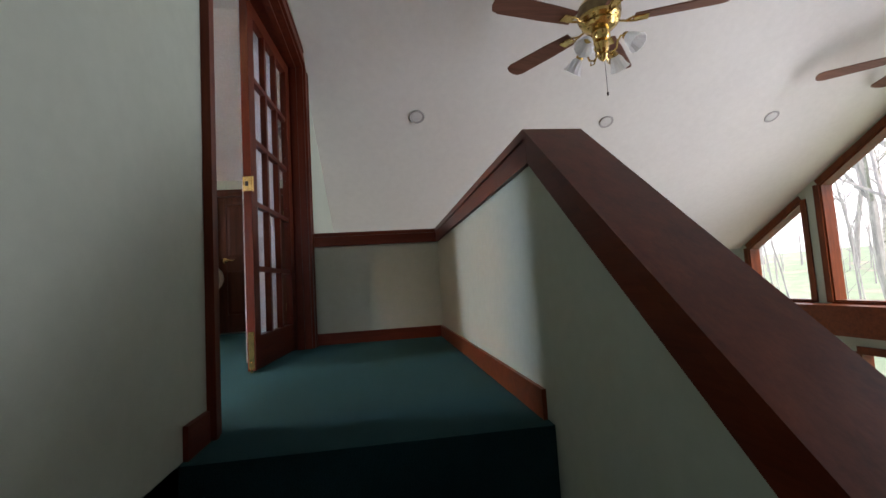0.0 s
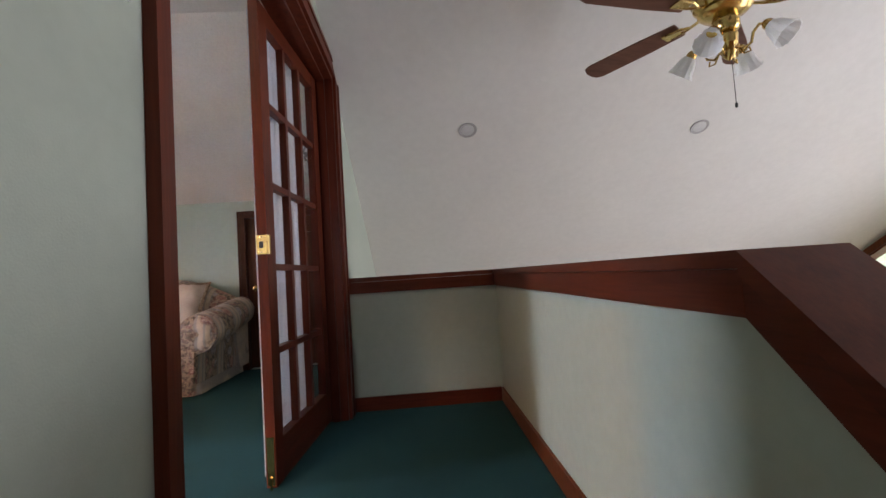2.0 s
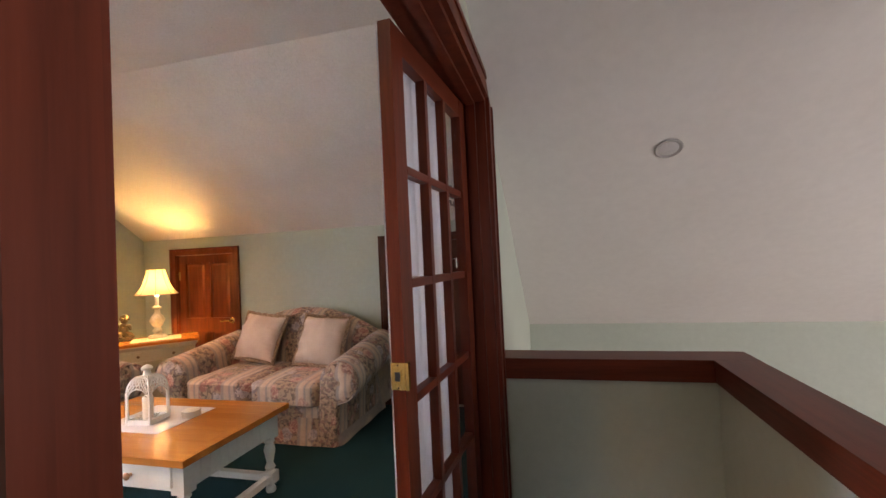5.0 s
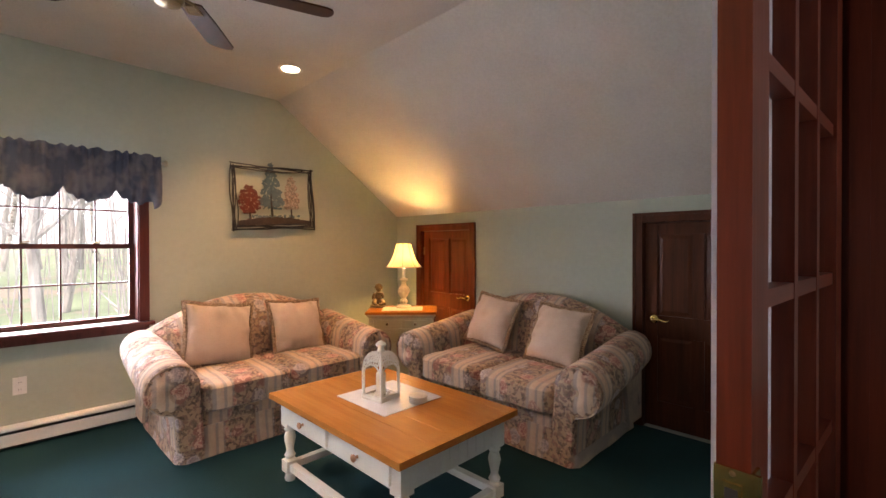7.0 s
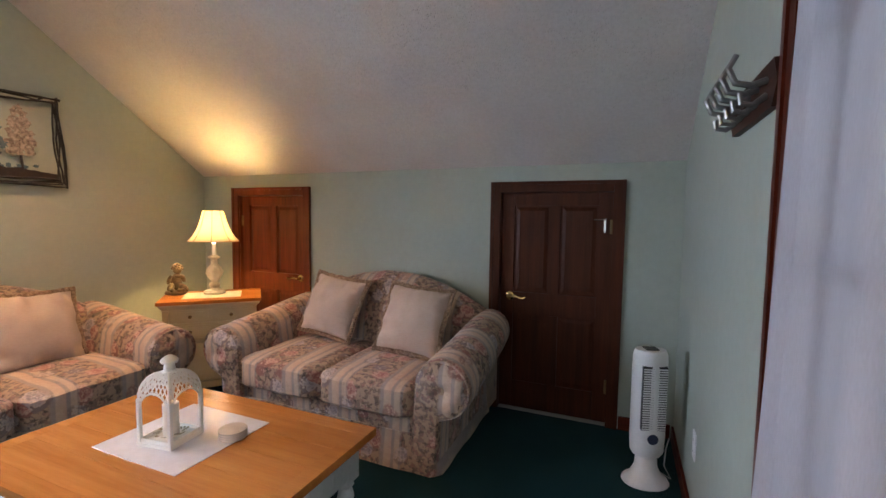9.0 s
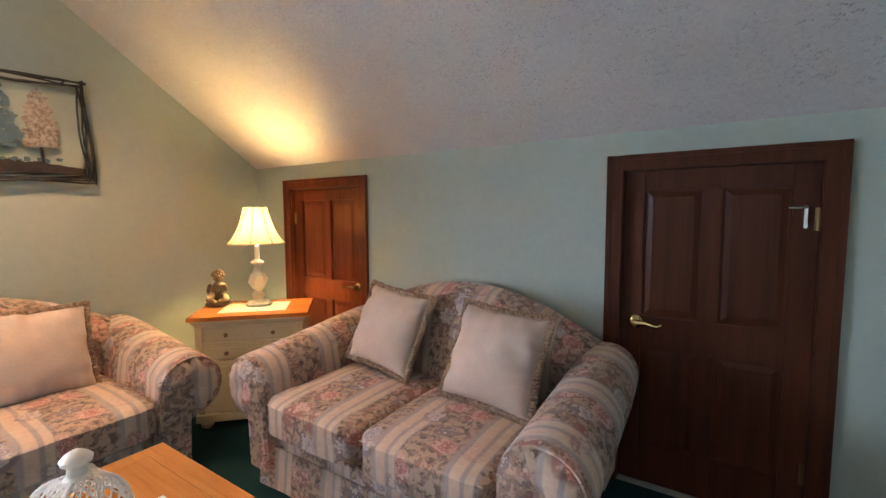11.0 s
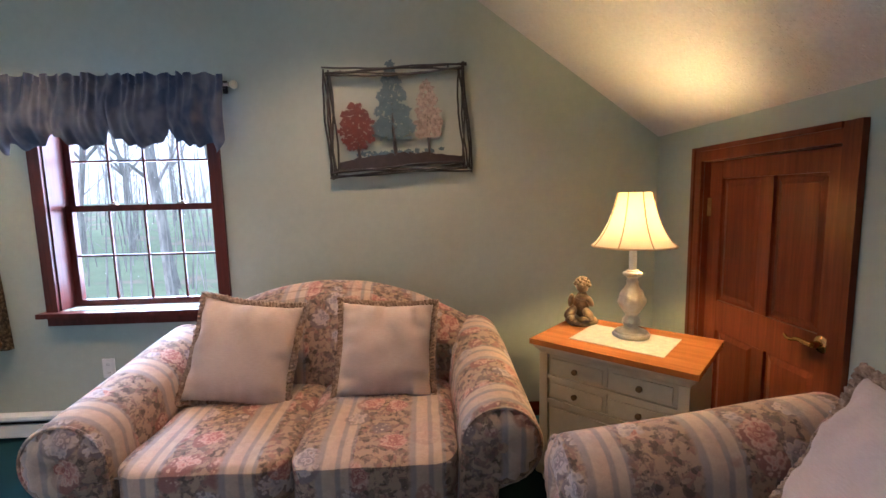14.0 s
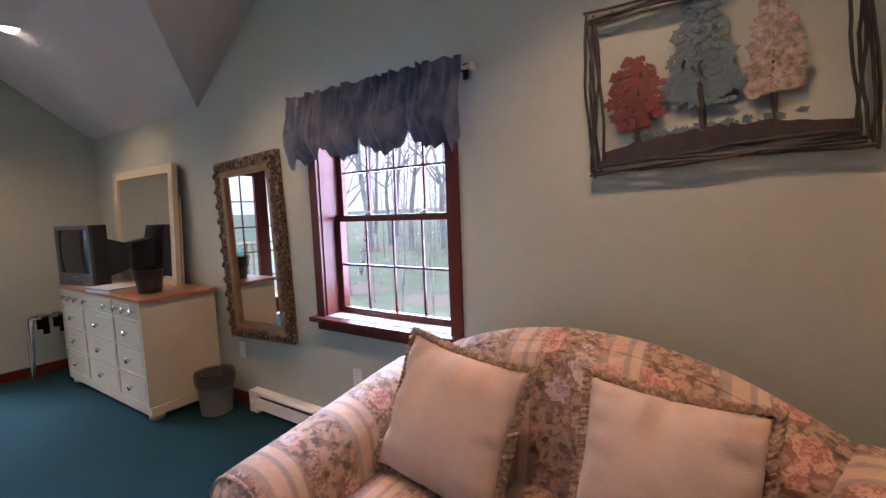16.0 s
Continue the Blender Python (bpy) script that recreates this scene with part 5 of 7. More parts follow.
# heater and outlets
ht = thing("baseboard_heater", pose(0, 0, 0), "white electric baseboard heater along the window wall", "heater")
bm = bmesh.new()
prism(bm, [(WX + 0.002, 1.14, 0.155), (WX + 0.055, 1.14, 0.150), (WX + 0.066, 1.14, 0.135), (WX + 0.060, 1.14, 0.125), (WX + 0.002, 1.14, 0.130)], (0, 3.1, 0))
part("hood", bm, PLASTIC, ht, flat=True)
part("front_panel", box(WX + 0.052, WX + 0.066, 1.22, 4.23, 0.03, 0.105), PLASTIC, ht, bevel=0.004)
part("back_panel", box(WX + 0.001, WX + 0.012, 1.141, 4.239, 0.0, 0.129), BLACK, ht)
bm = bmesh.new()
bx(bm, WX + 0.002, WX + 0.067, 1.138, 1.225, 0.0, 0.151)
e = part("end_box", bm, PLASTIC, ht, bevel=0.004)
bm = bmesh.new()
lathe(bm, [(0.014, 0), (0.013, 0.012), (0.001, 0.013)], 14, m=pose(WX + 0.067, 1.17, 0.08, 0, 90))
part("knob", bm, PLASTIC, e)
part("end_box", box(WX + 0.002, WX + 0.067, 4.2, 4.242, 0.0, 0.151), PLASTIC, ht, bevel=0.004)
bm = bmesh.new()
for i in range(150):
    y = 1.24 + i * 0.0198
    bx(bm, WX + 0.014, WX + 0.05, y, y + 0.0015, 0.04, 0.115)
part("fins", bm, CHROME, ht, kind="stuff", flat=True)


def outlet(m, kind="outlet"):
    o = thing("wall_outlet" if kind == "outlet" else "wall_plate", m, "white plastic wall plate low on the wall", "outlet", "wall outlets")
    part("plate", box(-0.035, 0.035, -0.006, -0.0005, -0.058, 0.058), PLASTIC, o, bevel=0.003)
    for z in (-0.024, 0.024):
        bm = bmesh.new()
        lathe(bm, [(0.016, 0), (0.016, 0.002), (0.001, 0.0022)], 18, m=pose(0, -0.006, z, 90))
        r = part("receptacle", bm, PLASTIC, o)
        for xx in (-0.006, 0.006):
            part("slot", box(xx - 0.0012, xx + 0.0012, -0.0088, -0.0083, z - 0.005, z + 0.005), BLACK, r, flat=True)


outlet(pose(WX, 0.998, 0.41, 0, 0, 90))
outlet(pose(WX, 2.17, 0.405, 0, 0, 90))
outlet(pose(EX, 4.63, 0.36, 0, 0, -90))
outlet(pose(EX, 4.05, 0.28, 0, 0, -90))

# ---------- metal wall art ----------
art = thing("wall_art", pose(WX + 0.042, 3.922, 1.80, 2.1, 0, 0), "black wire-framed metal wall art of three trees", "wall art")
rnd = random.Random(11)
for k in range(5):
    for side in range(4):
        bm = bmesh.new()
        hw_, hh = 0.395 - 0.010 * k, 0.292 - 0.009 * k
        cs = [(-hw_, -hh), (hw_, -hh), (hw_, hh), (-hw_, hh)]
        p, q = Vector((0, *cs[side])), Vector((0, *cs[(side + 1) % 4]))
        dd = (q - p).normalized()
        p, q = p - dd * rnd.uniform(0.0, 0.02), q + dd * rnd.uniform(0.0, 0.02)
        nrm = Vector((0, -dd.z, dd.y))
        ph = rnd.uniform(0, 6)
        pts = [p.lerp(q, t) + nrm * (0.011 * math.sin(t * 5 + ph) + rnd.uniform(-0.002, 0.002)) + Vector((0.006 * math.sin(t * 7 + ph + k), 0, 0)) for t in np.linspace(0, 1, 14)]
        tube(bm, pts, 0.0055, 6)
        part("wire", bm, IRON, art)


def leafy(cy, cz, w, h, shape, count, seed, mat, name="crown"):
    rn = random.Random(seed)
    bm = bmesh.new()
    for i in range(count):
        for _ in range(30):
            u, v_ = rn.uniform(-1, 1), rn.uniform(0, 1)
            lim = shape(v_) * (0.86 + 0.14 * math.sin(v_ * 31 + seed))
            if abs(u) < lim:
                break
        y, z = cy + u * w / 2, cz + v_ * h
        r = rn.uniform(0.008, 0.017)
        a0 = rn.uniform(0, 6)
        x = rn.uniform(-0.004, 0.004) - 0.012
        pts = [(x, y + r * (1 if t % 2 else 0.55) * math.cos(a0 + t * 1.047), z + r * (1 if t % 2 else 0.55) * math.sin(a0 + t * 1.047)) for t in range(6)]
        prism(bm, pts, (0.002, 0, 0))
    return part(name, bm, mat, art, flat=True)


RUST = plain("rust_red_metal", (0.07, 0.014, 0.009), (0.165, 0.036, 0.020), 30, 0.5, 0.3, 90)
VERDI = plain("verdigris_metal", (0.042, 0.085, 0.105), (0.11, 0.175, 0.205), 24, 0.55, 0.3, 90)
TAN = plain("tan_blossom_metal", (0.045, 0.020, 0.014), (0.60, 0.52, 0.43), 48, 0.5, 0.3, 90)
DARKM = plain("dark_bronze_metal", (0.016, 0.010, 0.008), (0.045, 0.03, 0.025), 30, 0.45, 0.3, 90)
leafy(-0.235, -0.145, 0.215, 0.25, lambda t: max(0.1, math.sin(math.pi * (0.12 + 0.86 * t)) ** 0.6), 420, 2, RUST)
leafy(-0.025, -0.10, 0.285, 0.43, lambda t: (1 - t) ** 0.75 * 0.95 + 0.06 if t > 0.08 else 0.75, 640, 3, VERDI)
leafy(0.17, -0.10, 0.215, 0.32, lambda t: (1 - t) ** 0.6 * 0.9 + 0.06 if t > 0.15 else 0.7, 400, 6, TAN)
for cy, z0, z1, w in ((-0.235, -0.20, -0.06, 0.008), (-0.03, -0.185, 0.1, 0.010), (0.165, -0.195, 0.05, 0.007)):
    bm = bmesh.new()
    tube(bm, [(-0.014, cy + 0.006, z0), (-0.014, cy, (z0 + z1) / 2), (-0.014, cy + 0.004, z1)], lambda k: w * (1.3 - k * 0.8), 8)
    for s_ in (-1, 1):
        tube(bm, [(-0.014, cy, (z0 + z1) / 2 - 0.02), (-0.014, cy + s_ * 0.04, (z0 + z1) / 2 + 0.04)], 0.003, 6)
        tube(bm, [(-0.014, cy, z0 + 0.01), (-0.014, cy + s_ * 0.03, z0 - 0.006)], 0.004, 6)
    part("trunk", bm, DARKM, art)
bm = bmesh.new()
up = [(y, -0.205 + 0.028 * math.cos(y * 5.5) + 0.014 * noise.noise(Vector((y * 16, 1, 0)))) for y in np.linspace(-0.35, 0.36, 50)]
lo = [(y, -0.245 + 0.008 * noise.noise(Vector((y * 12, 4, 0))) - 0.01) for y in np.linspace(0.36, -0.35, 24)]
prism(bm, [(-0.012, y, z) for y, z in up + lo], (0.004, 0, 0))
part("ground_strip", bm, DARKM, art, flat=True)
leafy(-0.02, -0.185, 0.6, 0.02, lambda t: 1, 70, 8, VERDI, "shrubs")
for yy in (-0.3, 0.3):
    part("standoff", box(-0.0415, 0.0, yy - 0.004, yy + 0.004, 0.278, 0.286), IRON, art, flat=True)


# ---------- gilt mirror ----------
DULLGOLD = plain("dull_gold_moulding", (0.20, 0.115, 0.05), (0.33, 0.20, 0.095), 9, 0.4, 0.15, 120, metal=0.35)

def gilt():
    m, nt, b, v = base_mat("antique_gilt", 0.40, 0.55)
    n = noise_tex(nt, v, 60, 4)
    nt.links.new(ramp(nt, n, [(0.36, (0.035, 0.021, 0.012)), (0.54, (0.16, 0.10, 0.052)), (0.72, (0.46, 0.33, 0.18))]), b.inputs["Base Color"])
    bumped(nt, b, n, 0.5, 0.004)
    return m


GILT = gilt()
mh, mw = 1.255, 0.715
mr = thing("wall_mirror", pose(WX + 0.022, 1.262, 1.155, 0, 0, 90) @ pose(0, 0, 0, 0, -2.8, 0), "tall mirror in a carved antique gilt frame", "mirror")
# local: x along the wall, y away from the wall is negative
FWD = 0.105
for sx in (-1, 1):
    bm = bmesh.new()
    pr = [(0, 0.02), (0.0, -0.018), (0.02, -0.032), (0.05, -0.026), (0.075, -0.016), (0.09, -0.014), (FWD, -0.004), (FWD, 0.02)]
    loft(bm, [[(sx * (mw / 2 - a), y, z + (a if z < 0 else -a)) for a, y in pr] for z in (-mh / 2, mh / 2)])
    part("frame_side", bm, GILT, mr)
for sz in (-1, 1):
    bm = bmesh.new()
    loft(bm, [[(x + (a if x < 0 else -a), y, sz * (mh / 2 - a)) for a, y in pr] for x in (-mw / 2, mw / 2)])
    part("frame_rail", bm, GILT, mr)
for sx in (-1, 1):
    part("inner_moulding", box(min(sx * (mw / 2 - 0.112), sx * (mw / 2 - 0.074)), max(sx * (mw / 2 - 0.112), sx * (mw / 2 - 0.074)), -0.022, -0.0015, -mh / 2 + 0.074, mh / 2 - 0.074), DULLGOLD, mr, bevel=0.005)
    part("inner_moulding", box(-mw / 2 + 0.1125, mw / 2 - 0.1125, -0.022, -0.0015, min(sx * (mh / 2 - 0.112), sx * (mh / 2 - 0.074)), max(sx * (mh / 2 - 0.112), sx * (mh / 2 - 0.074))), DULLGOLD, mr, bevel=0.005)
rnd = random.Random(5)
bm = bmesh.new()


def curl(bm, c, ax, r):
    """A small carved leaf that curls: ax = direction along the frame."""
    n = 9
    pts = []
    for i in range(n):
        t = i / (n - 1) * 4.4
        rr = r * (1 - t / 6)
        pts.append(Vector((c[0] + rr * math.cos(t) * ax[0] - rr * math.sin(t) * ax[1], c[1] - 0.006 * math.sin(i / (n - 1) * 3.1), c[2] + rr * math.cos(t) * ax[1] + rr * math.sin(t) * ax[0])))
    tube(bm, pts, lambda k: r * (0.34 - 0.18 * k), 6)


stepn = 23
for i in range(stepn):
    z = -mh / 2 + 0.05 + (mh - 0.10) * i / (stepn - 1)
    for sx in (-1, 1):
        curl(bm, (sx * (mw / 2 - 0.036), -0.032, z), (0, 1 if i % 2 else -1), 0.028)
for i in range(9):
    x = -mw / 2 + 0.09 + (mw - 0.18) * i / 8
    for sz in (-1, 1):
        curl(bm, (x, -0.032, sz * (mh / 2 - 0.036)), (1 if i % 2 else -1, 0), 0.028)
part("carving", bm, GILT, mr, kind="stuff")
part("mirror_glass", box(-mw / 2 + FWD - 0.004, mw / 2 - FWD + 0.004, 0.0, 0.006, -mh / 2 + FWD - 0.004, mh / 2 - FWD + 0.004), MIRROR, mr, flat=True)

# ---------- dresser and what stands on it ----------
dr = thing("dresser", pose(-4.385, -0.035, 0, 0, 0, 90), "cream dresser with eleven drawers and steel knobs", "dresser")
DW, DD, DH = 1.52, 0.50, 0.86
part("top", box(-DW / 2 - 0.02, DW / 2 + 0.02, -DD / 2 - 0.02, DD / 2, DH - 0.024, DH), wood("dresser_top", (0.20, 0.085, 0.035), (0.38, 0.19, 0.085), "x", 0.3), dr, bevel=0.007)
part("body", box(-DW / 2, DW / 2, -DD / 2 + 0.012, DD / 2 - 0.005, 0.09, DH - 0.0245), CREAM, dr, bevel=0.003)
part("base_moulding", box(-DW / 2 - 0.015, DW / 2 + 0.015, -DD / 2 - 0.005, DD / 2 - 0.004, 0.05, 0.11), CREAM, dr, bevel=0.01)
for sx in (-1, 1):
    for sy in (-0.2, 0.2):
        bm = bmesh.new()
        lathe(bm, [(0.03, 0), (0.048, 0.012), (0.05, 0.03), (0.03, 0.05)], 18, (sx * (DW / 2 - 0.05), sy, 0))
        part("bun_foot", bm, CREAM, dr)
cols = [(-0.735, -0.30), (-0.285, 0.285), (0.30, 0.735)]
for x0, x1 in ((-0.7595, -0.737), (-0.298, -0.287), (0.287, 0.298), (0.737, 0.7595)):
    part("stile", box(x0, x1, -DD / 2 - 0.011, -DD / 2 + 0.0115, 0.1105, DH - 0.025), CREAM, dr, bevel=0.003)
for z0, z1 in ((0.1105, 0.1235), (0.3065, 0.3185), (0.5015, 0.5135), (0.6965, 0.7085), (0.8265, 0.8352)):
    for x0, x1 in ((-0.7365, -0.2985), (-0.2865, 0.2865), (0.2985, 0.7365)):
        part("rail", box(x0, x1, -DD / 2 - 0.010, -DD / 2 + 0.0115, z0, z1), CREAM, dr, bevel=0.003)
rowz = [(0.71, 0.825), (0.515, 0.695), (0.32, 0.50), (0.125, 0.305)]
for r, (z0, z1) in enumerate(rowz):
    for ci, (x0, x1) in enumerate(cols):
        d = part("drawer", box(x0, x1, -DD / 2 - 0.002, -DD / 2 + 0.0115, z0, z1), CREAM, dr, bevel=0.004)
        subs = [(x0 + 0.02, x1 - 0.02)]
        if r == 0 and ci != 1:
            w = (x1 - x0 - 0.03) / 3
            subs = [(x0 + 0.015 + w * q + 0.006, x0 + 0.015 + w * (q + 1) - 0.006) for q in range(3)]
        for p0, p1 in subs:
            part("panel", box(p0, p1, -DD / 2 - 0.007, -DD / 2 - 0.0025, z0 + 0.018, z1 - 0.018), CREAM, d, bevel=0.004)
        for kx in ([(p0 + p1) / 2 for p0, p1 in subs] if not (r == 0 and ci == 1) else [-0.2, 0.2]):
            bm = bmesh.new()
            lathe(bm, [(0.009, 0), (0.008, 0.012), (0.019, 0.018), (0.020, 0.027), (0.012, 0.034), (0.001, 0.035)], 16, m=pose(kx, -DD / 2 - 0.007, (z0 + z1) / 2, 90))
            part("knob", bm, CHROME, d, "bright steel knob")

dm = thing("dresser_mirror", pose(-4.55, -0.18, DH + 0.001, 0, 0, 90) @ pose(0, 0, 0, -2.5, 0, 0), "cream-framed mirror standing on the dresser", "mirror")
W2, H2 = 1.10, 0.955
for x0, x1 in ((-W2 / 2, -W2 / 2 + 0.065), (W2 / 2 - 0.065, W2 / 2)):
    part("frame_side", box(x0, x1, -0.02, 0.02, 0.0, H2), CREAM, dm, bevel=0.008)
for z0, z1 in ((0.0, 0.065), (H2 - 0.065, H2)):
    part("frame_rail", box(-W2 / 2 + 0.0655, W2 / 2 - 0.0655, -0.018, 0.018, z0, z1), CREAM, dm, bevel=0.008)
part("mirror_glass", box(-W2 / 2 + 0.06, W2 / 2 - 0.06, -0.006, 0.0, 0.06, H2 - 0.06), MIRROR, dm, flat=True)
part("back_board", box(-W2 / 2 + 0.01, W2 / 2 - 0.01, 0.0205, 0.03, 0.01, H2 - 0.01), DARKWALNUT, dm, flat=True)
part("support_post", box(W2 / 2 - 0.06, W2 / 2 - 0.02, 0.0305, 0.05, 0.004, H2 - 0.25), CREAM, dm, bevel=0.003)

tv = thing("television", pose(-4.33, -0.60, DH + 0.0005, 0, 0, 98), "grey box television with a curved dark screen on the dresser", "television")
TVG = plain("tv_grey_plastic", (0.045, 0.05, 0.062), (0.065, 0.07, 0.085), 6, 0.35)
bm = bmesh.new()
loft(bm, [[(-0.265, -0.13, 0.0), (0.265, -0.13, 0.0), (0.265, -0.13, 0.50), (-0.265, -0.13, 0.50)], [(-0.265, -0.02, 0.0), (0.265, -0.02, 0.0), (0.265, -0.02, 0.50), (-0.265, -0.02, 0.50)], [(-0.17, 0.02, 0.06), (0.17, 0.02, 0.06), (0.17, 0.02, 0.38), (-0.17, 0.02, 0.38)], [(-0.14, 0.19, 0.09), (0.14, 0.19, 0.09), (0.14, 0.19, 0.33), (-0.14, 0.19, 0.33)]])
part("case", bm, BLACK, tv, bevel=0.008)
bm = bmesh.new()
bx(bm, -0.265, -0.225, -0.152, -0.1305, 0.0, 0.50)
bx(bm, 0.225, 0.265, -0.152, -0.1305, 0.0, 0.50)
bx(bm, -0.2245, 0.2245, -0.1515, -0.1305, 0.465, 0.499)
bx(bm, -0.2245, 0.2245, -0.1515, -0.1305, 0.001, 0.10)
part("bezel", bm, TVG, tv, bevel=0.004)
bm = bmesh.new()
g = []
for i in range(13):
    for j in range(11):
        u, v_ = 2 * i / 12 - 1, 2 * j / 10 - 1
        g.append(bm.verts.new((u * 0.23, -0.134 - 0.014 * (1 - 0.5 * u * u - 0.5 * v_ * v_), 0.2825 + v_ * 0.188)))
for i in range(12):
    for j in range(10):
        bm.faces.new((g[i * 11 + j], g[(i + 1) * 11 + j], g[(i + 1) * 11 + j + 1], g[i * 11 + j + 1]))
part("screen", bm, plain("dark_crt_glass", (0.012, 0.014, 0.018), (0.016, 0.018, 0.022), 3, 0.06, spec=0.8), tv)
for k in range(6):
    part("button", box(-0.10 + k * 0.035, -0.08 + k * 0.035, -0.156, -0.1516, 0.03, 0.038), BLACK, tv, flat=True)
part("label_bar", box(-0.03, 0.03, -0.1535, -0.1516, 0.072, 0.082), CHROME, tv, flat=True)

bk = thing("ice_bucket", pose(-4.30, 0.47, DH + 0.0005), "dark bucket with a plastic liner bag standing on the dresser", "bucket")
bm = bmesh.new()
lathe(bm, [(0.072, 0), (0.075, 0.004), (0.094, 0.165), (0.097, 0.168), (0.092, 0.170), (0.072, 0.01), (0.001, 0.008)], 28)
part("bucket_body", bm, plain("brown_black_vinyl", (0.022, 0.015, 0.012), (0.045, 0.03, 0.025), 14, 0.4), bk)
bm = bmesh.new()
lathe(bm, [(0.097, 0.10), (0.100, 0.135), (0.102, 0.168), (0.100, 0.192), (0.088, 0.186), (0.084, 0.15)], 40, wob=lambda a, z: 1 + 0.05 * math.sin(a * 9 + z * 60) * (z > 0.12) + 0.03 * math.sin(a * 17))
for f in [f for f in bm.faces if len(f.verts) > 8]:
    bm.faces.remove(f)
part("liner", bm, glass("thin_plastic_bag", 0.25, (0.75, 0.72, 0.70)), bk)
bx_ = thing("folder", pose(-4.22, 0.08, DH + 0.0005, 0, 0, 96), "grey folder lying on a dark book on the dresser", "folder")
part("cover", box(-0.17, 0.17, -0.12, 0.12, 0.022, 0.034), plain("grey_card", (0.30, 0.31, 0.35), (0.38, 0.39, 0.43), 8, 0.5), bx_, bevel=0.003)
part("pages", box(-0.165, 0.16, -0.115, 0.115, 0.0, 0.0215), PLASTIC, bx_, bevel=0.001)
tg = thing("dresser_tag", pose(-4.33, 0.30, DH + 0.0005, 0, 0, 70), "small black card stand on the dresser", "card")
part("card", box(-0.05, 0.05, -0.004, 0.004, 0.0, 0.03), BLACK, tg, bevel=0.002)

wb = thing("wastebasket", pose(-4.47, 0.93, 0.0), "grey plastic wastebasket with a clear liner beside the dresser", "wastebasket")
bm = bmesh.new()
lathe(bm, [(0.098, 0), (0.102, 0.004), (0.125, 0.275), (0.129, 0.285), (0.122, 0.285), (0.098, 0.01), (0.001, 0.008)], 32)
part("bin", bm, plain("grey_bin_plastic", (0.15, 0.15, 0.14), (0.19, 0.19, 0.18), 6, 0.45), wb)
bm = bmesh.new()
lathe(bm, [(0.124, 0.20), (0.130, 0.235), (0.133, 0.282), (0.130, 0.297), (0.118, 0.288), (0.113, 0.22)], 44, wob=lambda a, z: 1 + 0.03 * math.sin(a * 8 + z * 50) + 0.02 * math.sin(a * 21))
for f in [f for f in bm.faces if len(f.verts) > 8]:
    bm.faces.remove(f)
part("liner", bm, bpy.data.materials["thin_plastic_bag"], wb)

lr = thing("luggage_rack", pose(-4.19, -1.15, 0), "folded chrome luggage rack with black straps by the wall", "luggage rack")
for yy, tilt in ((-0.08, 0.06), (0.06, -0.05)):
    bm = bmesh.new()
    pts = [(0.22, yy + tilt, 0.012), (0.215, yy + tilt * 0.5, 0.20), (0.205, yy, 0.48)]
    pts += [(0.165 + 0.04 * math.cos(q), yy, 0.51 + 0.045 * math.sin(q)) for q in np.linspace(0.2, 1.57, 6)]
    pts += [(-x, y, z) for x, y, z in pts[::-1]]
    tube(bm, pts, 0.011, 10)
    part("leg_frame", bm, CHROME, lr)
    for sx in (-1, 1):
        bm = bmesh.new()
        lathe(bm, [(0.014, 0), (0.015, 0.02), (0.012, 0.03)], 12, (sx * 0.22, yy + tilt, 0))
        part("rubber_foot", bm, BLACK, lr)
for xx in (0.115, 0.0, -0.115):
    bm = bmesh.new()
    loft(bm, [[(xx - 0.024, y, z), (xx + 0.024, y, z), (xx + 0.024, y, z + 0.003), (xx - 0.024, y, z + 0.003)] for y, z in ((-0.094, 0.43), (-0.094, 0.555), (-0.08, 0.569), (-0.01, 0.55), (0.06, 0.569), (0.074, 0.555), (0.074, 0.41))])
    part("strap", bm, BLACK, lr)

# ---------- tower fan, hooks ----------
tf = thing("tower_fan", pose(-0.845, 4.90, 0, 0, 0, 20), "white oscillating tower fan on the carpet", "fan")
bm = bmesh.new()
lathe(bm, [(0.10, 0), (0.104, 0.006), (0.098, 0.02), (0.07, 0.04), (0.05, 0.09), (0.045, 0.16)], 28, wob=lambda a, z: 1 + 0.12 * math.cos(2 * a))
part("base", bm, PLASTIC, tf)
bm = bmesh.new()
rings = []
for z, s_ in ((0.15, 0.80), (0.17, 0.95), (0.25, 1), (0.60, 1), (0.665, 0.97), (0.69, 0.85)):
    rings.append([(0.085 * s_ * math.cos(t) * (1.0 if math.sin(t) > 0 else 1.0), 0.07 * s_ * math.sin(t), z) for t in np.linspace(0, 2 * math.pi, 28, endpoint=False)])
loft(bm, rings)
part("housing", bm, PLASTIC, tf)
bm = bmesh.new()
bx(bm, -0.058, 0.058, -0.068, -0.05, 0.30, 0.62)
part("grille_recess", bm, BLACK, tf, flat=True)
for i in range(26):
    z = 0.305 + i * 0.012
    part("slat", box(-0.056, 0.056, -0.074, -0.0685, z, z + 0.0055), PLASTIC, tf, flat=True)
part("grille_bar", box(-0.006, 0.006, -0.0765, -0.0745, 0.30, 0.62), PLASTIC, tf, flat=True)
bm = bmesh.new()
lathe(bm, [(0.026, 0), (0.026, 0.006), (0.001, 0.008)], 24, m=pose(0, -0.066, 0.255, 90))
part("badge", bm, plain("navy_badge", (0.015, 0.02, 0.05), (0.02, 0.03, 0.07), 8, 0.3), tf, "dark blue round badge")
part("control_panel", box(-0.03, 0.03, -0.03, 0.03, 0.6905, 0.696), BLACK, tf, bevel=0.003)
bm = bmesh.new()
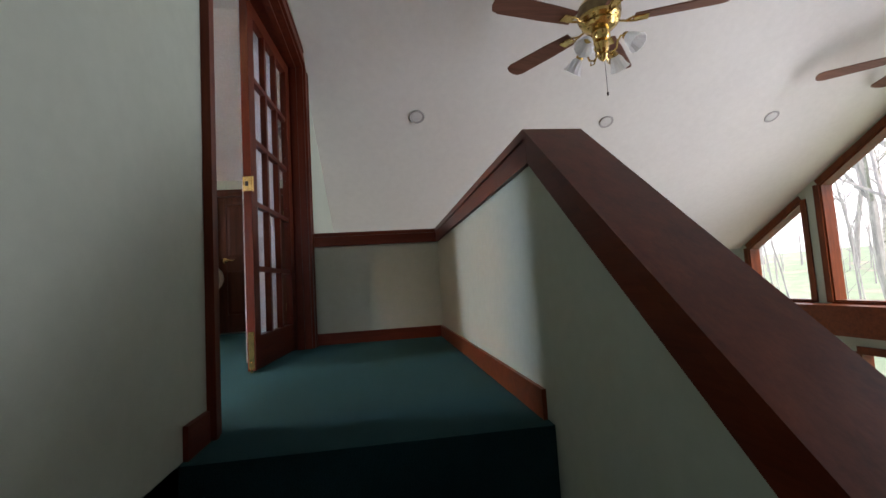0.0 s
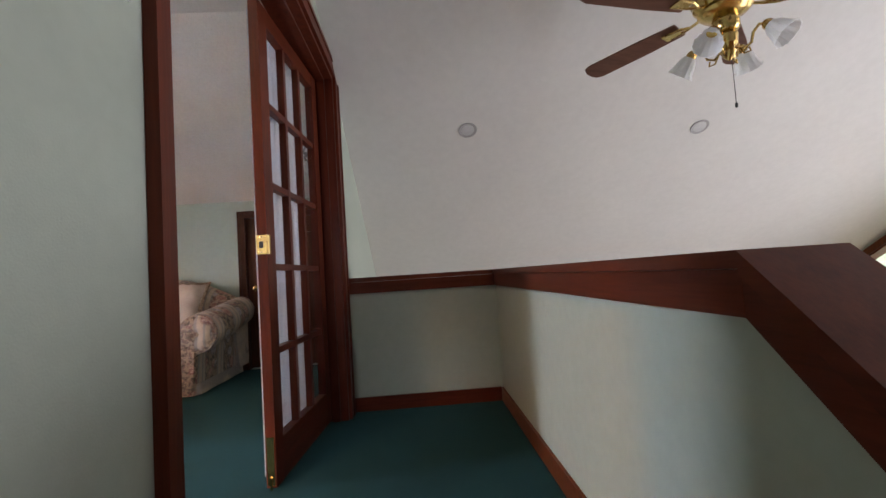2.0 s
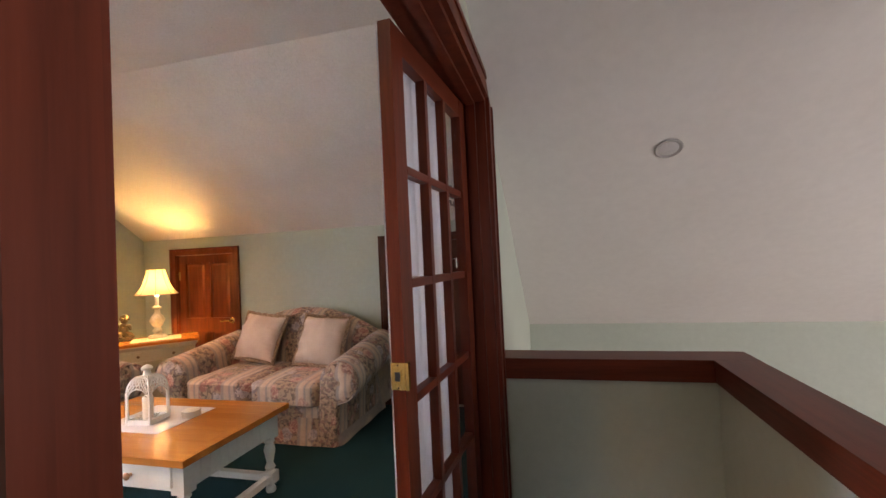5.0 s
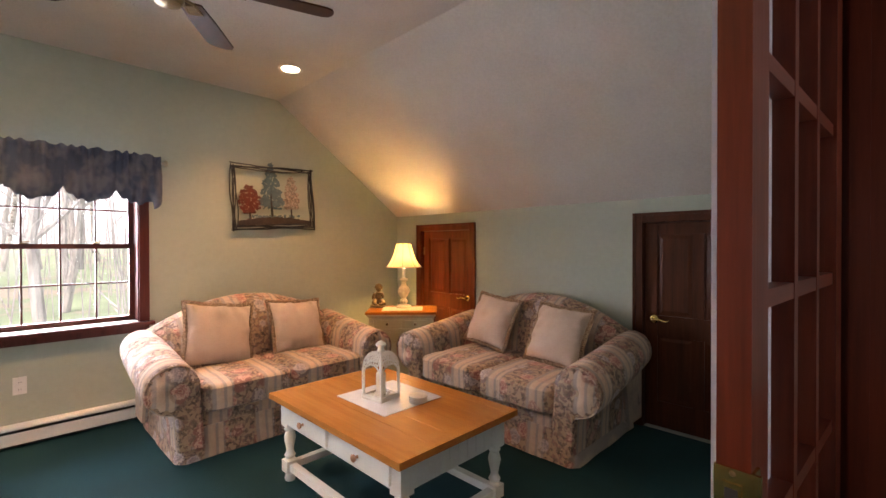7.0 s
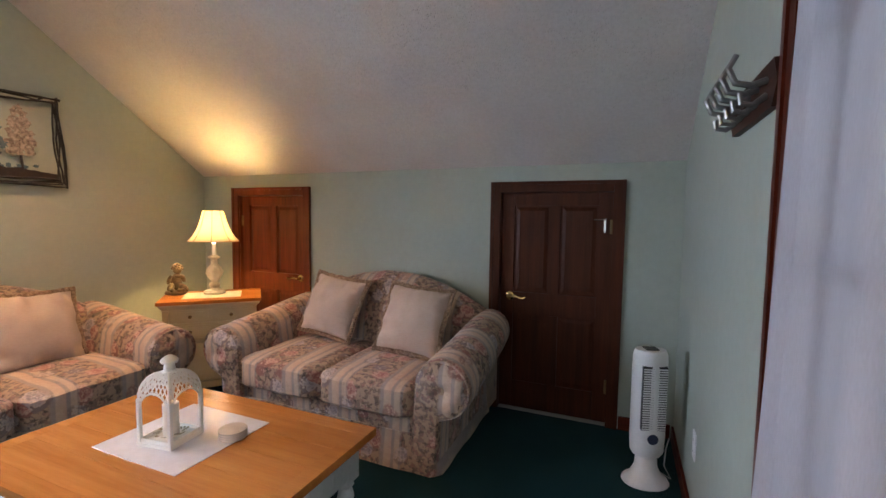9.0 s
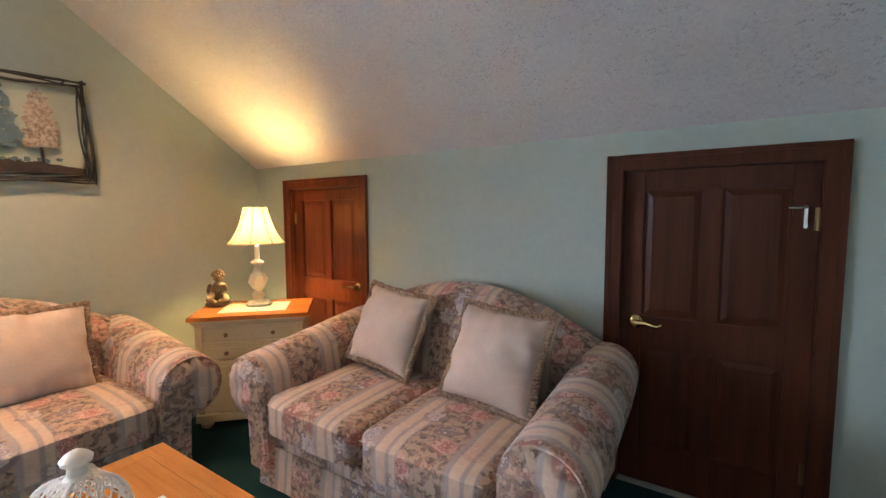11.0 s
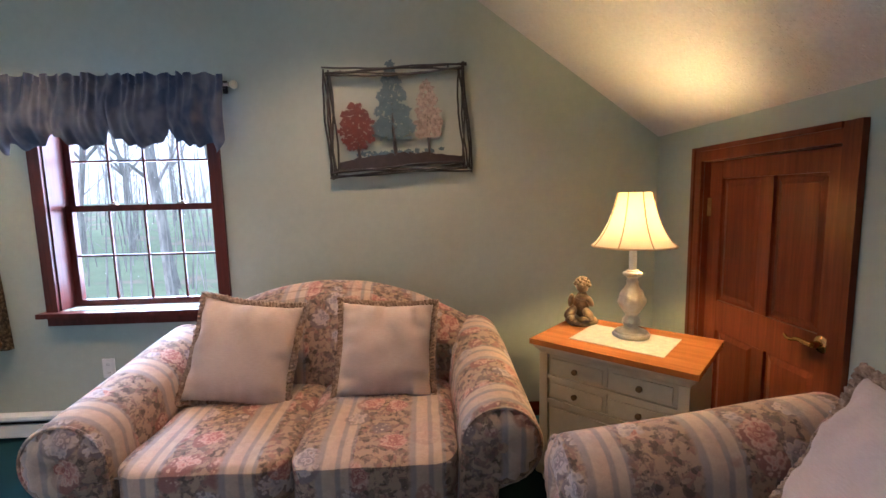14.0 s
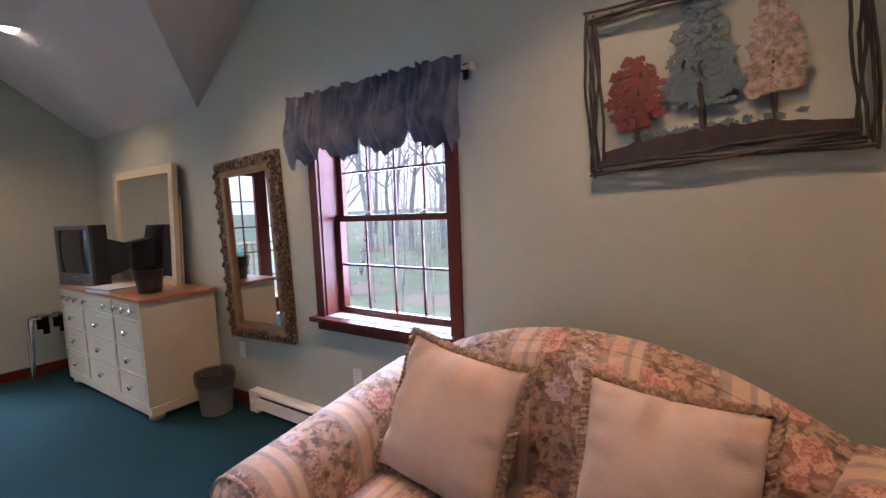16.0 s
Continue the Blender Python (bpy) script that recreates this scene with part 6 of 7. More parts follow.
tube(bm, [(0.05, 0.06, 0.02), (0.10, 0.09, 0.006), (0.14, 0.02, 0.006), (0.13, 0.08, 0.04), (0.145, 0.10, 0.12), (0.14, 0.06, 0.2)], 0.0035, 6)
part("cord", bm, PLASTIC, tf)

PEWTER = plain("dull_pewter", (0.20, 0.19, 0.18), (0.32, 0.31, 0.30), 20, 0.42, metal=1.0)
hk = thing("coat_hook_board", pose(EX, 3.93, 1.645, 0, 0, -90), "dark wooden board with five curled steel coat hooks", "coat hooks")
bm = bmesh.new()
prism(bm, [(-0.20, -0.001, -0.05), (0.20, -0.001, -0.05), (0.235, -0.001, 0.0), (0.20, -0.001, 0.06), (-0.20, -0.001, 0.06), (-0.235, -0.001, 0.0)], (0, -0.018, 0))
part("board", bm, DARKWALNUT, hk, bevel=0.004)
for i in range(5):
    x = -0.16 + i * 0.08
    bm = bmesh.new()
    tube(bm, [(x, -0.019, 0.02), (x, -0.05, 0.01), (x, -0.085, 0.02), (x, -0.10, 0.055), (x, -0.085, 0.085)], lambda k: 0.009 - 0.002 * k, 8)
    tube(bm, [(x, -0.019, -0.015), (x, -0.045, -0.035), (x, -0.07, -0.03), (x, -0.075, -0.005)], lambda k: 0.008 - 0.002 * k, 8)
    part("hook", bm, PEWTER, hk, "curled pewter hook")


# ---------- ceiling fans and downlights ----------
def blade_mesh(L, w):
    bm = bmesh.new()
    pts = [(0.0, -w * 0.38), (L * 0.35, -w * 0.46), (L * 0.9, -w * 0.5), (L * 0.97, -w * 0.40), (L, -w * 0.15), (L, w * 0.15), (L * 0.97, w * 0.40), (L * 0.9, w * 0.5), (L * 0.35, w * 0.46), (0.0, w * 0.38)]
    prism(bm, [(x, y, -0.004) for x, y in pts], (0, 0, 0.008))
    return bm


def ceiling_fan(m, label, top, start, lights, r0=0.20, R=0.74, dark=DARKWALNUT, metal=None):
    """Hub at the origin of m: blades at z 0, the rod up to `top`."""
    metal = metal or BRASS
    f = thing("ceiling_fan", m, label, "ceiling fan", "ceiling fans")
    bm = bmesh.new()
    lathe(bm, [(0.016, 0.16), (0.016, top - 0.05)], 12)
    part("downrod", bm, metal, f)
    bm = bmesh.new()
    lathe(bm, [(0.02, top - 0.075), (0.06, top - 0.05), (0.075, top - 0.012), (0.075, top + 0.06)], 24)
    part("canopy", bm, metal, f)
    bm = bmesh.new()
    lathe(bm, [(0.03, 0.17), (0.08, 0.155), (0.115, 0.12), (0.128, 0.07), (0.125, 0.02), (0.10, 0.0), (0.11, -0.012), (0.09, -0.03), (0.05, -0.04)], 36)
    part("motor", bm, metal, f)
    bm = bmesh.new()
    lathe(bm, [(0.129, 0.04), (0.132, 0.05), (0.132, 0.09), (0.127, 0.10)], 36, wob=lambda a, z: 1 + 0.012 * math.sin(a * 24))
    part("motor_band", bm, BRONZE, f, "pierced dark bronze band")
    for i in range(5):
        a = start + 72 * i
        rot = pose(0, 0, 0, 0, 0, a)
        bm = bmesh.new()
        tube(bm, [(0.10, 0, 0.0), (0.15, 0, -0.012), (0.19, 0.02, -0.008), (0.26, 0.025, -0.007)], 0.007, 6)
        tube(bm, [(0.10, 0, 0.0), (0.15, 0, -0.012), (0.19, -0.02, -0.008), (0.26, -0.025, -0.007)], 0.007, 6)
        bx(bm, 0.20, 0.28, -0.03, 0.03, -0.012, -0.005)
        bm.transform(rot)
        part("blade_iron", bm, metal, f)
        bm = blade_mesh(R - r0, 0.135)
        bm.transform(rot @ pose(r0, 0, 0.003, 11, 0, 0))
        part("blade", bm, dark, f, bevel=0.002, seg=1)
    bm = bmesh.new()
    lathe(bm, [(0.045, -0.035), (0.055, -0.05), (0.055, -0.095), (0.045, -0.11), (0.03, -0.115), (0.001, -0.116)], 28)
    part("switch_housing", bm, metal, f)
    if lights:
        bm = bmesh.new()
        lathe(bm, [(0.03, -0.115), (0.045, -0.13), (0.04, -0.17), (0.022, -0.19), (0.034, -0.205), (0.022, -0.225), (0.008, -0.24), (0.001, -0.245)], 24)
        part("light_hub", bm, metal, f)
        for i in range(4):
            a = start + 20 + 90 * i
            rot = pose(0, 0, 0, 0, 0, a)
            bm = bmesh.new()
            tube(bm, [(0.03, 0, -0.19), (0.06, 0, -0.215), (0.09, 0, -0.20), (0.10, 0, -0.16), (0.125, 0, -0.135), (0.15, 0, -0.15)], 0.006, 8)
            tube(bm, [(0.04, 0.0, -0.2), (0.06, 0, -0.235), (0.085, 0, -0.235), (0.08, 0, -0.215)], 0.004, 6)
            bm.transform(rot)
            part("light_arm", bm, metal, f)
            tilt = rot @ pose(0.15, 0, -0.145, 0, 140, 0)
            bm = bmesh.new()
            lathe(bm, [(0.012, -0.012), (0.022, 0.0), (0.024, 0.018), (0.02, 0.022)], 18, m=tilt)
            part("socket", bm, metal, f)
            bm = bmesh.new()
            pr_ = [(0.024, 0.018), (0.034, 0.035), (0.042, 0.06), (0.048, 0.085), (0.060, 0.108)]
            lathe(bm, pr_ + [(r_ - 0.003, z_) for r_, z_ in pr_[::-1]], 36, m=tilt, wob=lambda q, z: 1 + 0.05 * math.sin(q * 12) * (z > 0.03))
            bmesh.ops.delete(bm, geom=[g_ for g_ in bm.faces if len(g_.verts) > 10], context="FACES_ONLY")
            part("glass_shade", bm, FROST, f, "frosted fluted tulip shade")
        bm = bmesh.new()
        tube(bm, [(0.01, 0, -0.24), (0.012, 0, -0.33), (0.011, 0, -0.44)], 0.0016, 5)
        lathe(bm, [(0.002, -0.462), (0.006, -0.458), (0.006, -0.442), (0.002, -0.438)], 10, (0.011, 0, 0))
        part("pull_chain", bm, IRON, f, "thin pull chain")
    return f


FROST = sheer("frosted_glass", (0.88, 0.88, 0.88), 0.5)
ROSEWOOD = wood("red_brown_blade", (0.10, 0.042, 0.030), (0.21, 0.095, 0.065), "x", 0.5, coat=0.0)
ceiling_fan(pose(1.408, 2.80, 1.95), "brass ceiling fan with four tulip lamps over the great room", 0.62, 193, True, dark=ROSEWOOD)
ceiling_fan(pose(4.35, 3.05, 1.98), "brass ceiling fan with tulip lamps, farther down the great room", 0.45, 137.5, True, dark=ROSEWOOD)
ceiling_fan(pose(-2.52, 2.55, 2.40), "dark-bladed brass ceiling fan on the flat ceiling", 0.35, 144, False, R=0.64, metal=BRONZE)


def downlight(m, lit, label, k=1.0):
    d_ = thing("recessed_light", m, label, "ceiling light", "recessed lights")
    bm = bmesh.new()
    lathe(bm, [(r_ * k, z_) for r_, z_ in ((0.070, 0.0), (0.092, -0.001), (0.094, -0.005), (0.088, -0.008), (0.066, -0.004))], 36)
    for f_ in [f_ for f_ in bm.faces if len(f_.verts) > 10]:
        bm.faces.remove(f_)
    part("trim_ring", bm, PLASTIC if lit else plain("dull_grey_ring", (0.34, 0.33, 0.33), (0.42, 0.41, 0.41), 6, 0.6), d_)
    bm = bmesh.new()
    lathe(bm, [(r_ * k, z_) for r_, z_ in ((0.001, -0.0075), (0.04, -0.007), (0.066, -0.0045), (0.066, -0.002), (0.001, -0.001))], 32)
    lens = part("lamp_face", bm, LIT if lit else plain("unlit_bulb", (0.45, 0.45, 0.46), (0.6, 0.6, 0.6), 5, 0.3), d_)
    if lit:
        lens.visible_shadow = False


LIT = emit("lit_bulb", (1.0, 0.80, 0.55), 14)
# fittings for all five, including the three added out of view
for x_, y_ in CANS_AND_FILLS:
    downlight(pose(x_, y_, FLAT - 0.0005), True, "lit recessed ceiling light, three of the five added unseen")
tiltg = math.degrees(math.atan(0.6))
for x_, y_ in ((0.36, 4.04), (2.14, 4.10), (3.86, 4.06)):
    downlight(pose(x_, y_, gceil(y_) - 0.0008, -tiltg, 0, 0), False, "unlit recessed light in the sloping ceiling", 0.72)


# ---------- deck door, deck, bed ----------
dk = thing("door_3", pose(0, 0, 0), "glazed double deck door with cherry frame and grilles", "door", kind="structure")
x0, x1, _, z1 = DECK
bm = bmesh.new()
bx(bm, x0, x0 + 0.03, SY - 0.151, SY + 0.018, 0, z1)
bx(bm, x1 - 0.03, x1, SY - 0.151, SY + 0.018, 0, z1)
bx(bm, x0 + 0.03, x1 - 0.03, SY - 0.151, SY + 0.018, z1 - 0.03, z1)
part("door_frame", bm, OXBLOOD, dk, flat=True)
for s0, s1 in ((x0 + 0.031, (x0 + x1) / 2 - 0.001), ((x0 + x1) / 2 + 0.001, x1 - 0.031)):
    bm = bmesh.new()
    ya, yb2 = SY - 0.10, SY - 0.06
    bx(bm, s0, s0 + 0.09, ya, yb2, 0.012, z1 - 0.032)
    bx(bm, s1 - 0.09, s1, ya, yb2, 0.012, z1 - 0.032)
    bx(bm, s0 + 0.09, s1 - 0.09, ya, yb2, 0.012, 0.22)
    bx(bm, s0 + 0.09, s1 - 0.09, ya, yb2, z1 - 0.13, z1 - 0.032)
    lf = part("door_leaf", bm, OXBLOOD, dk, flat=True)
    for i in (1, 2):
        u = s0 + 0.09 + (s1 - s0 - 0.18) * i / 3
        part("muntin", box(u - 0.008, u + 0.008, ya + 0.012, yb2 - 0.012, 0.22, z1 - 0.13), OXBLOOD, lf, flat=True)
    for j in range(1, 5):
        zz = 0.22 + (z1 - 0.35) * j / 5
        part("muntin", box(s0 + 0.09, s1 - 0.09, ya + 0.0125, yb2 - 0.0125, zz - 0.008, zz + 0.008), OXBLOOD, lf, flat=True)
    p = part("pane", box(s0 + 0.09, s1 - 0.09, ya + 0.018, ya + 0.022, 0.22, z1 - 0.13), GLASS, lf, flat=True)
    p.visible_shadow = False
# added window, out of view, round the fill lamp's opening
cn = thing("window_6", pose(0, 0, 0), "small unseen window with dark red frame, added in the end wall for a fill lamp", "window", kind="structure")
q0, q1, q2, q3 = FILL_OPENING
bm = bmesh.new()
for r_ in ((q0, q0 + 0.04, q2, q3), (q1 - 0.04, q1, q2, q3), (q0 + 0.04, q1 - 0.04, q2, q2 + 0.04), (q0 + 0.04, q1 - 0.04, q3 - 0.04, q3), (q0 + 0.04, q1 - 0.04, (q2 + q3) / 2 - 0.02, (q2 + q3) / 2 + 0.02)):
    bx(bm, r_[0], r_[1], SY - 0.13, SY - 0.08, r_[2], r_[3])
part("window_frame", bm, OXBLOOD, cn, flat=True)
p = part("pane", box(q0 + 0.03, q1 - 0.03, SY - 0.107, SY - 0.103, q2 + 0.03, q3 - 0.03), GLASS, cn, flat=True)
p.visible_shadow = False
cw = thing("deck_curtain", pose(0, 0, 0), "pale sheer curtain gathered beside the deck door", "curtain")
bm = bmesh.new()
loft(bm, [[(-2.02 + u * 0.28, SY + 0.06 + 0.02 * math.sin(u * 40), z) for u in np.linspace(0, 1, 50)] for z in np.linspace(2.15, 0.03, 6)], cap=False, closed=False)
part("cloth", bm, SHEER, cw, sharp=3)
bm = bmesh.new()
tube(bm, [(-3.7, SY + 0.06, 2.16), (-1.7, SY + 0.06, 2.16)], 0.012, 10)
for xx in (-3.66, -1.75):
    bx(bm, xx - 0.008, xx + 0.008, SY + 0.0005, SY + 0.06, 2.15, 2.162)
part("rod", bm, IRON, cw)

bed = thing("bed", pose(-1.74, -0.05, 0, 0, 0, 0), "bed with white turned posts and a white quilt", "bed")
for px in (-0.98, 1.0):
    for py in (-0.68, 0.68):
        bm = bmesh.new()
        bx(bm, px - 0.035, px + 0.035, py - 0.035, py + 0.035, 0, 0.55)
        lathe(bm, [(0.035, 0.55), (0.024, 0.57), (0.036, 0.60), (0.024, 0.63), (0.03, 0.72), (0.026, 0.82), (0.036, 0.85), (0.022, 0.88), (0.036, 0.91), (0.022, 0.93), (0.034, 0.95), (0.040, 0.985), (0.03, 1.01), (0.001, 1.02)], 18, (px, py, 0))
        part("post", bm, CREAM, bed)
    part("end_panel", box(px - 0.015, px + 0.015, -0.645, 0.645, 0.30, 0.62), CREAM, bed, bevel=0.006)
bm = bmesh.new()
cushion(bm, 0.01, 0, 0.42, 1.92, 1.36, 0.30, 12, 0.3, 0.04, 0.012)
part("mattress", bm, LACE, bed)
for py in (-0.66, 0.66):
    part("side_rail", box(-0.94, 0.96, py - 0.012, py + 0.012, 0.22, 0.36), CREAM, bed, bevel=0.004)

DECKW = wood("weathered_deck_boards", (0.22, 0.17, 0.12), (0.36, 0.29, 0.22), "x", 0.7)
deck = thing("deck", pose(0, 0, 0), "weathered wooden deck with a plain railing", "deck", kind="structure")
for i in range(16):
    part("board", box(-5.2, -0.3, SY - 0.16 - 0.14 * (i + 1), SY - 0.166 - 0.14 * i, -0.10, -0.06), DECKW, deck, flat=True)
RY = SY - 0.16 - 2.1
part("rail", box(-5.2, -0.3, RY - 0.05, RY + 0.05, 0.86, 0.90), DECKW, deck, flat=True)
part("rail", box(-5.2, -0.3, RY - 0.02, RY + 0.02, 0.10, 0.16), DECKW, deck, flat=True)
for i in range(40):
    part("baluster", box(-5.15 + 0.12 * i, -5.11 + 0.12 * i, RY - 0.018, RY + 0.018, 0.161, 0.859), DECKW, deck, flat=True)
for x_ in (-5.2, -3.6, -2.0, -0.4):
    part("post", box(x_, x_ + 0.09, RY - 0.045, RY + 0.045, -2.9, 0.859), DECKW, deck, flat=True)
ch = thing("deck_chair", pose(-2.45, SY - 1.3, -0.06, 0, 0, 200), "green plastic patio chair on the deck", "chair")
GREENP = plain("green_plastic", (0.05, 0.20, 0.14), (0.07, 0.25, 0.18), 5, 0.4)
bm = bmesh.new()
cushion(bm, 0, 0, 0.40, 0.46, 0.46, 0.035, 6, 0.3, 0.05, 0.0)
part("seat", bm, GREENP, ch)
bm = bmesh.new()
loft(bm, [[(-0.22 + 0.03 * k, 0.2 + 0.12 * k, 0.42 + 0.5 * k), (0.22 - 0.03 * k, 0.2 + 0.12 * k, 0.42 + 0.5 * k), (0.22 - 0.03 * k, 0.225 + 0.12 * k, 0.42 + 0.5 * k), (-0.22 + 0.03 * k, 0.225 + 0.12 * k, 0.42 + 0.5 * k)] for k in (0, 0.35, 0.7, 1)])
part("backrest", bm, GREENP, ch, bevel=0.006)
for sx in (-1, 1):
    for sy in (-1, 1):
        bm = bmesh.new()
        tube(bm, [(sx * 0.21, sy * 0.2, 0.40), (sx * 0.24, sy * 0.23, 0.0)], 0.02, 8)
        part("leg", bm, GREENP, ch)

# ---------- outside ----------
m, nt, bs, v = base_mat("early_spring_grass", 0.95, spec=0.1)
nt.links.new(ramp(nt, noise_tex(nt, v, 0.35, 6), [(0.38, (0.40, 0.37, 0.31)), (0.48, (0.27, 0.36, 0.25)), (0.7, (0.34, 0.45, 0.30))]), bs.inputs["Base Color"])
bumped(nt, bs, noise_tex(nt, v, 9, 4), 0.6, 0.05)
GRASS = m
bm = bmesh.new()
N = 60
gr = {}
for i in range(N + 1):
    for j in range(N + 1):
        x, y = -1 + 2 * i / N, -1 + 2 * j / N
        x, y = math.copysign(abs(x) ** 2.6, x) * 900, math.copysign(abs(y) ** 2.6, y) * 900
        r = math.hypot(x, y)
        z = -3.02 + (max(0, r - 14) * 0.10 if r < 60 else 4.6 + (r - 60) * 0.02) + 0.25 * noise.noise(Vector((x * 0.08, y * 0.08, 0))) * min(1, max(0, (r - 12) / 10))
        gr[i, j] = bm.verts.new((x, y, z))
for i in range(N):
    for j in range(N):
        bm.faces.new((gr[i, j], gr[i + 1, j], gr[i + 1, j + 1], gr[i, j + 1]))
tagged(part("ground", bm, GRASS, kind="structure"), "rough spring grass and leaf litter rising to woods", "ground")
m, nt, bs, v = base_mat("grey_bark", 0.95, spec=0.1)
nt.links.new(ramp(nt, noise_tex(nt, mapped(nt, v, (6, 6, 1.2)), 1.0, 6), [(0.35, (0.26, 0.26, 0.26)), (0.65, (0.50, 0.50, 0.50))]), bs.inputs["Base Color"])
BARK = m
m, nt, bs, v = base_mat("birch_bark", 0.9, spec=0.1)
nt.links.new(ramp(nt, noise_tex(nt, mapped(nt, v, (3, 3, 9)), 1.0, 5), [(0.36, (0.10, 0.09, 0.08)), (0.5, (0.50, 0.49, 0.46)), (0.7, (0.66, 0.65, 0.62))]), bs.inputs["Base Color"])
BIRCH = m
LEAF = plain("young_leaf_green", (0.06, 0.11, 0.03), (0.12, 0.19, 0.05), 3, 0.8)


def gz(x, y):
    r = math.hypot(x, y)
    return -3.02 + (max(0, r - 14) * 0.10 if r < 60 else 4.6) - 0.25


def tree_mesh(rn, H, r0, leaves):
    tb, lb = bmesh.new(), bmesh.new()

    def limb(p, d, L, r, depth):
        n = 5
        pts = [p]
        q, dd = p.copy(), d.copy()
        for i in range(n):
            dd = (dd + Vector((rn.uniform(-0.16, 0.16), rn.uniform(-0.16, 0.16), rn.uniform(-0.02, 0.12)))).normalized()
            q = q + dd * L / n
            pts.append(q.copy())
        tube(tb, pts, lambda k: max(0.006, r * (1 - 0.8 * k)), 6 if depth else 8)
        if depth < 3:
            for i in range(4 if depth else 9):
                k = rn.uniform(0.3, 0.98)
                at = pts[min(n, int(k * n) + 1)]
                a = rn.uniform(0, 6.28)
                nd = (dd * 0.6 + Vector((math.cos(a), math.sin(a), rn.uniform(0.2, 0.7)))).normalized()
                limb(at, nd, L * rn.uniform(0.28, 0.48), r * 0.42, depth + 1)
        if depth >= 2 and leaves:
            for i in range(leaves):
                c = pts[-1] + Vector((rn.gauss(0, 0.25), rn.gauss(0, 0.25), rn.gauss(0, 0.25)))
                s = rn.uniform(0.03, 0.07)
                w = Vector((rn.uniform(-1, 1), rn.uniform(-1, 1), rn.uniform(-1, 1))).normalized() * s
                h = w.orthogonal().normalized() * s * 0.6
                lb.faces.new([lb.verts.new(c + w), lb.verts.new(c + h), lb.verts.new(c - w), lb.verts.new(c - h)])
    limb(Vector((0, 0, 0)), Vector((0, 0, 1)), H, r0, 0)
    return tb, lb


rn = random.Random(21)
kinds = []
for k in range(4):
    tb, lb = tree_mesh(rn, rn.uniform(11, 15), rn.uniform(0.13, 0.2), 2 if k % 2 else 0)
    t = thing("tree", pose(0, 0, gz(0, 0)), "bare grey tree with the first small spring leaves", "tree", "woods round the house")
    part("trunk", tb, BIRCH if k == 3 else BARK, t)
    if len(lb.faces):
        part("crown", lb, LEAF, t, flat=True)
    else:
        lb.free()
    kinds.append(t)
spots = []
for i in range(150):
    side = i % 10
    if side < 5:
        spots.append((-rn.uniform(16, 55), rn.uniform(-24, 34)))
    elif side < 9:
        spots.append((rn.uniform(14, 55), rn.uniform(-14, 40)))
    else:
        spots.append((rn.uniform(-25, 10), -rn.uniform(16, 45)))
for i, (x, y) in enumerate(spots):
    mm = pose(x, y, gz(x, y), rn.uniform(-3, 3), rn.uniform(-3, 3), rn.uniform(0, 360)) @ Matrix.Scale(rn.uniform(0.8, 1.25), 4)
    if i < 4:
        kinds[i].matrix_world = mm
    else:
        copy_thing(kinds[i % 4], mm)
for i, (x, y) in enumerate(((12.2, 5.0), (10.8, 6.9), (14.5, 6.0), (13.2, 3.2), (16.0, 8.6), (11.8, 8.8), (17.0, 4.4), (15.2, 10.5), (-13.5, 1.0), (-12.4, 4.6), (-14.8, -1.5), (-15.5, 3.0))):
    copy_thing(kinds[(3, 1, 0, 2)[i % 4]], pose(x, y, gz(x, y), 0, 0, 40 * i))

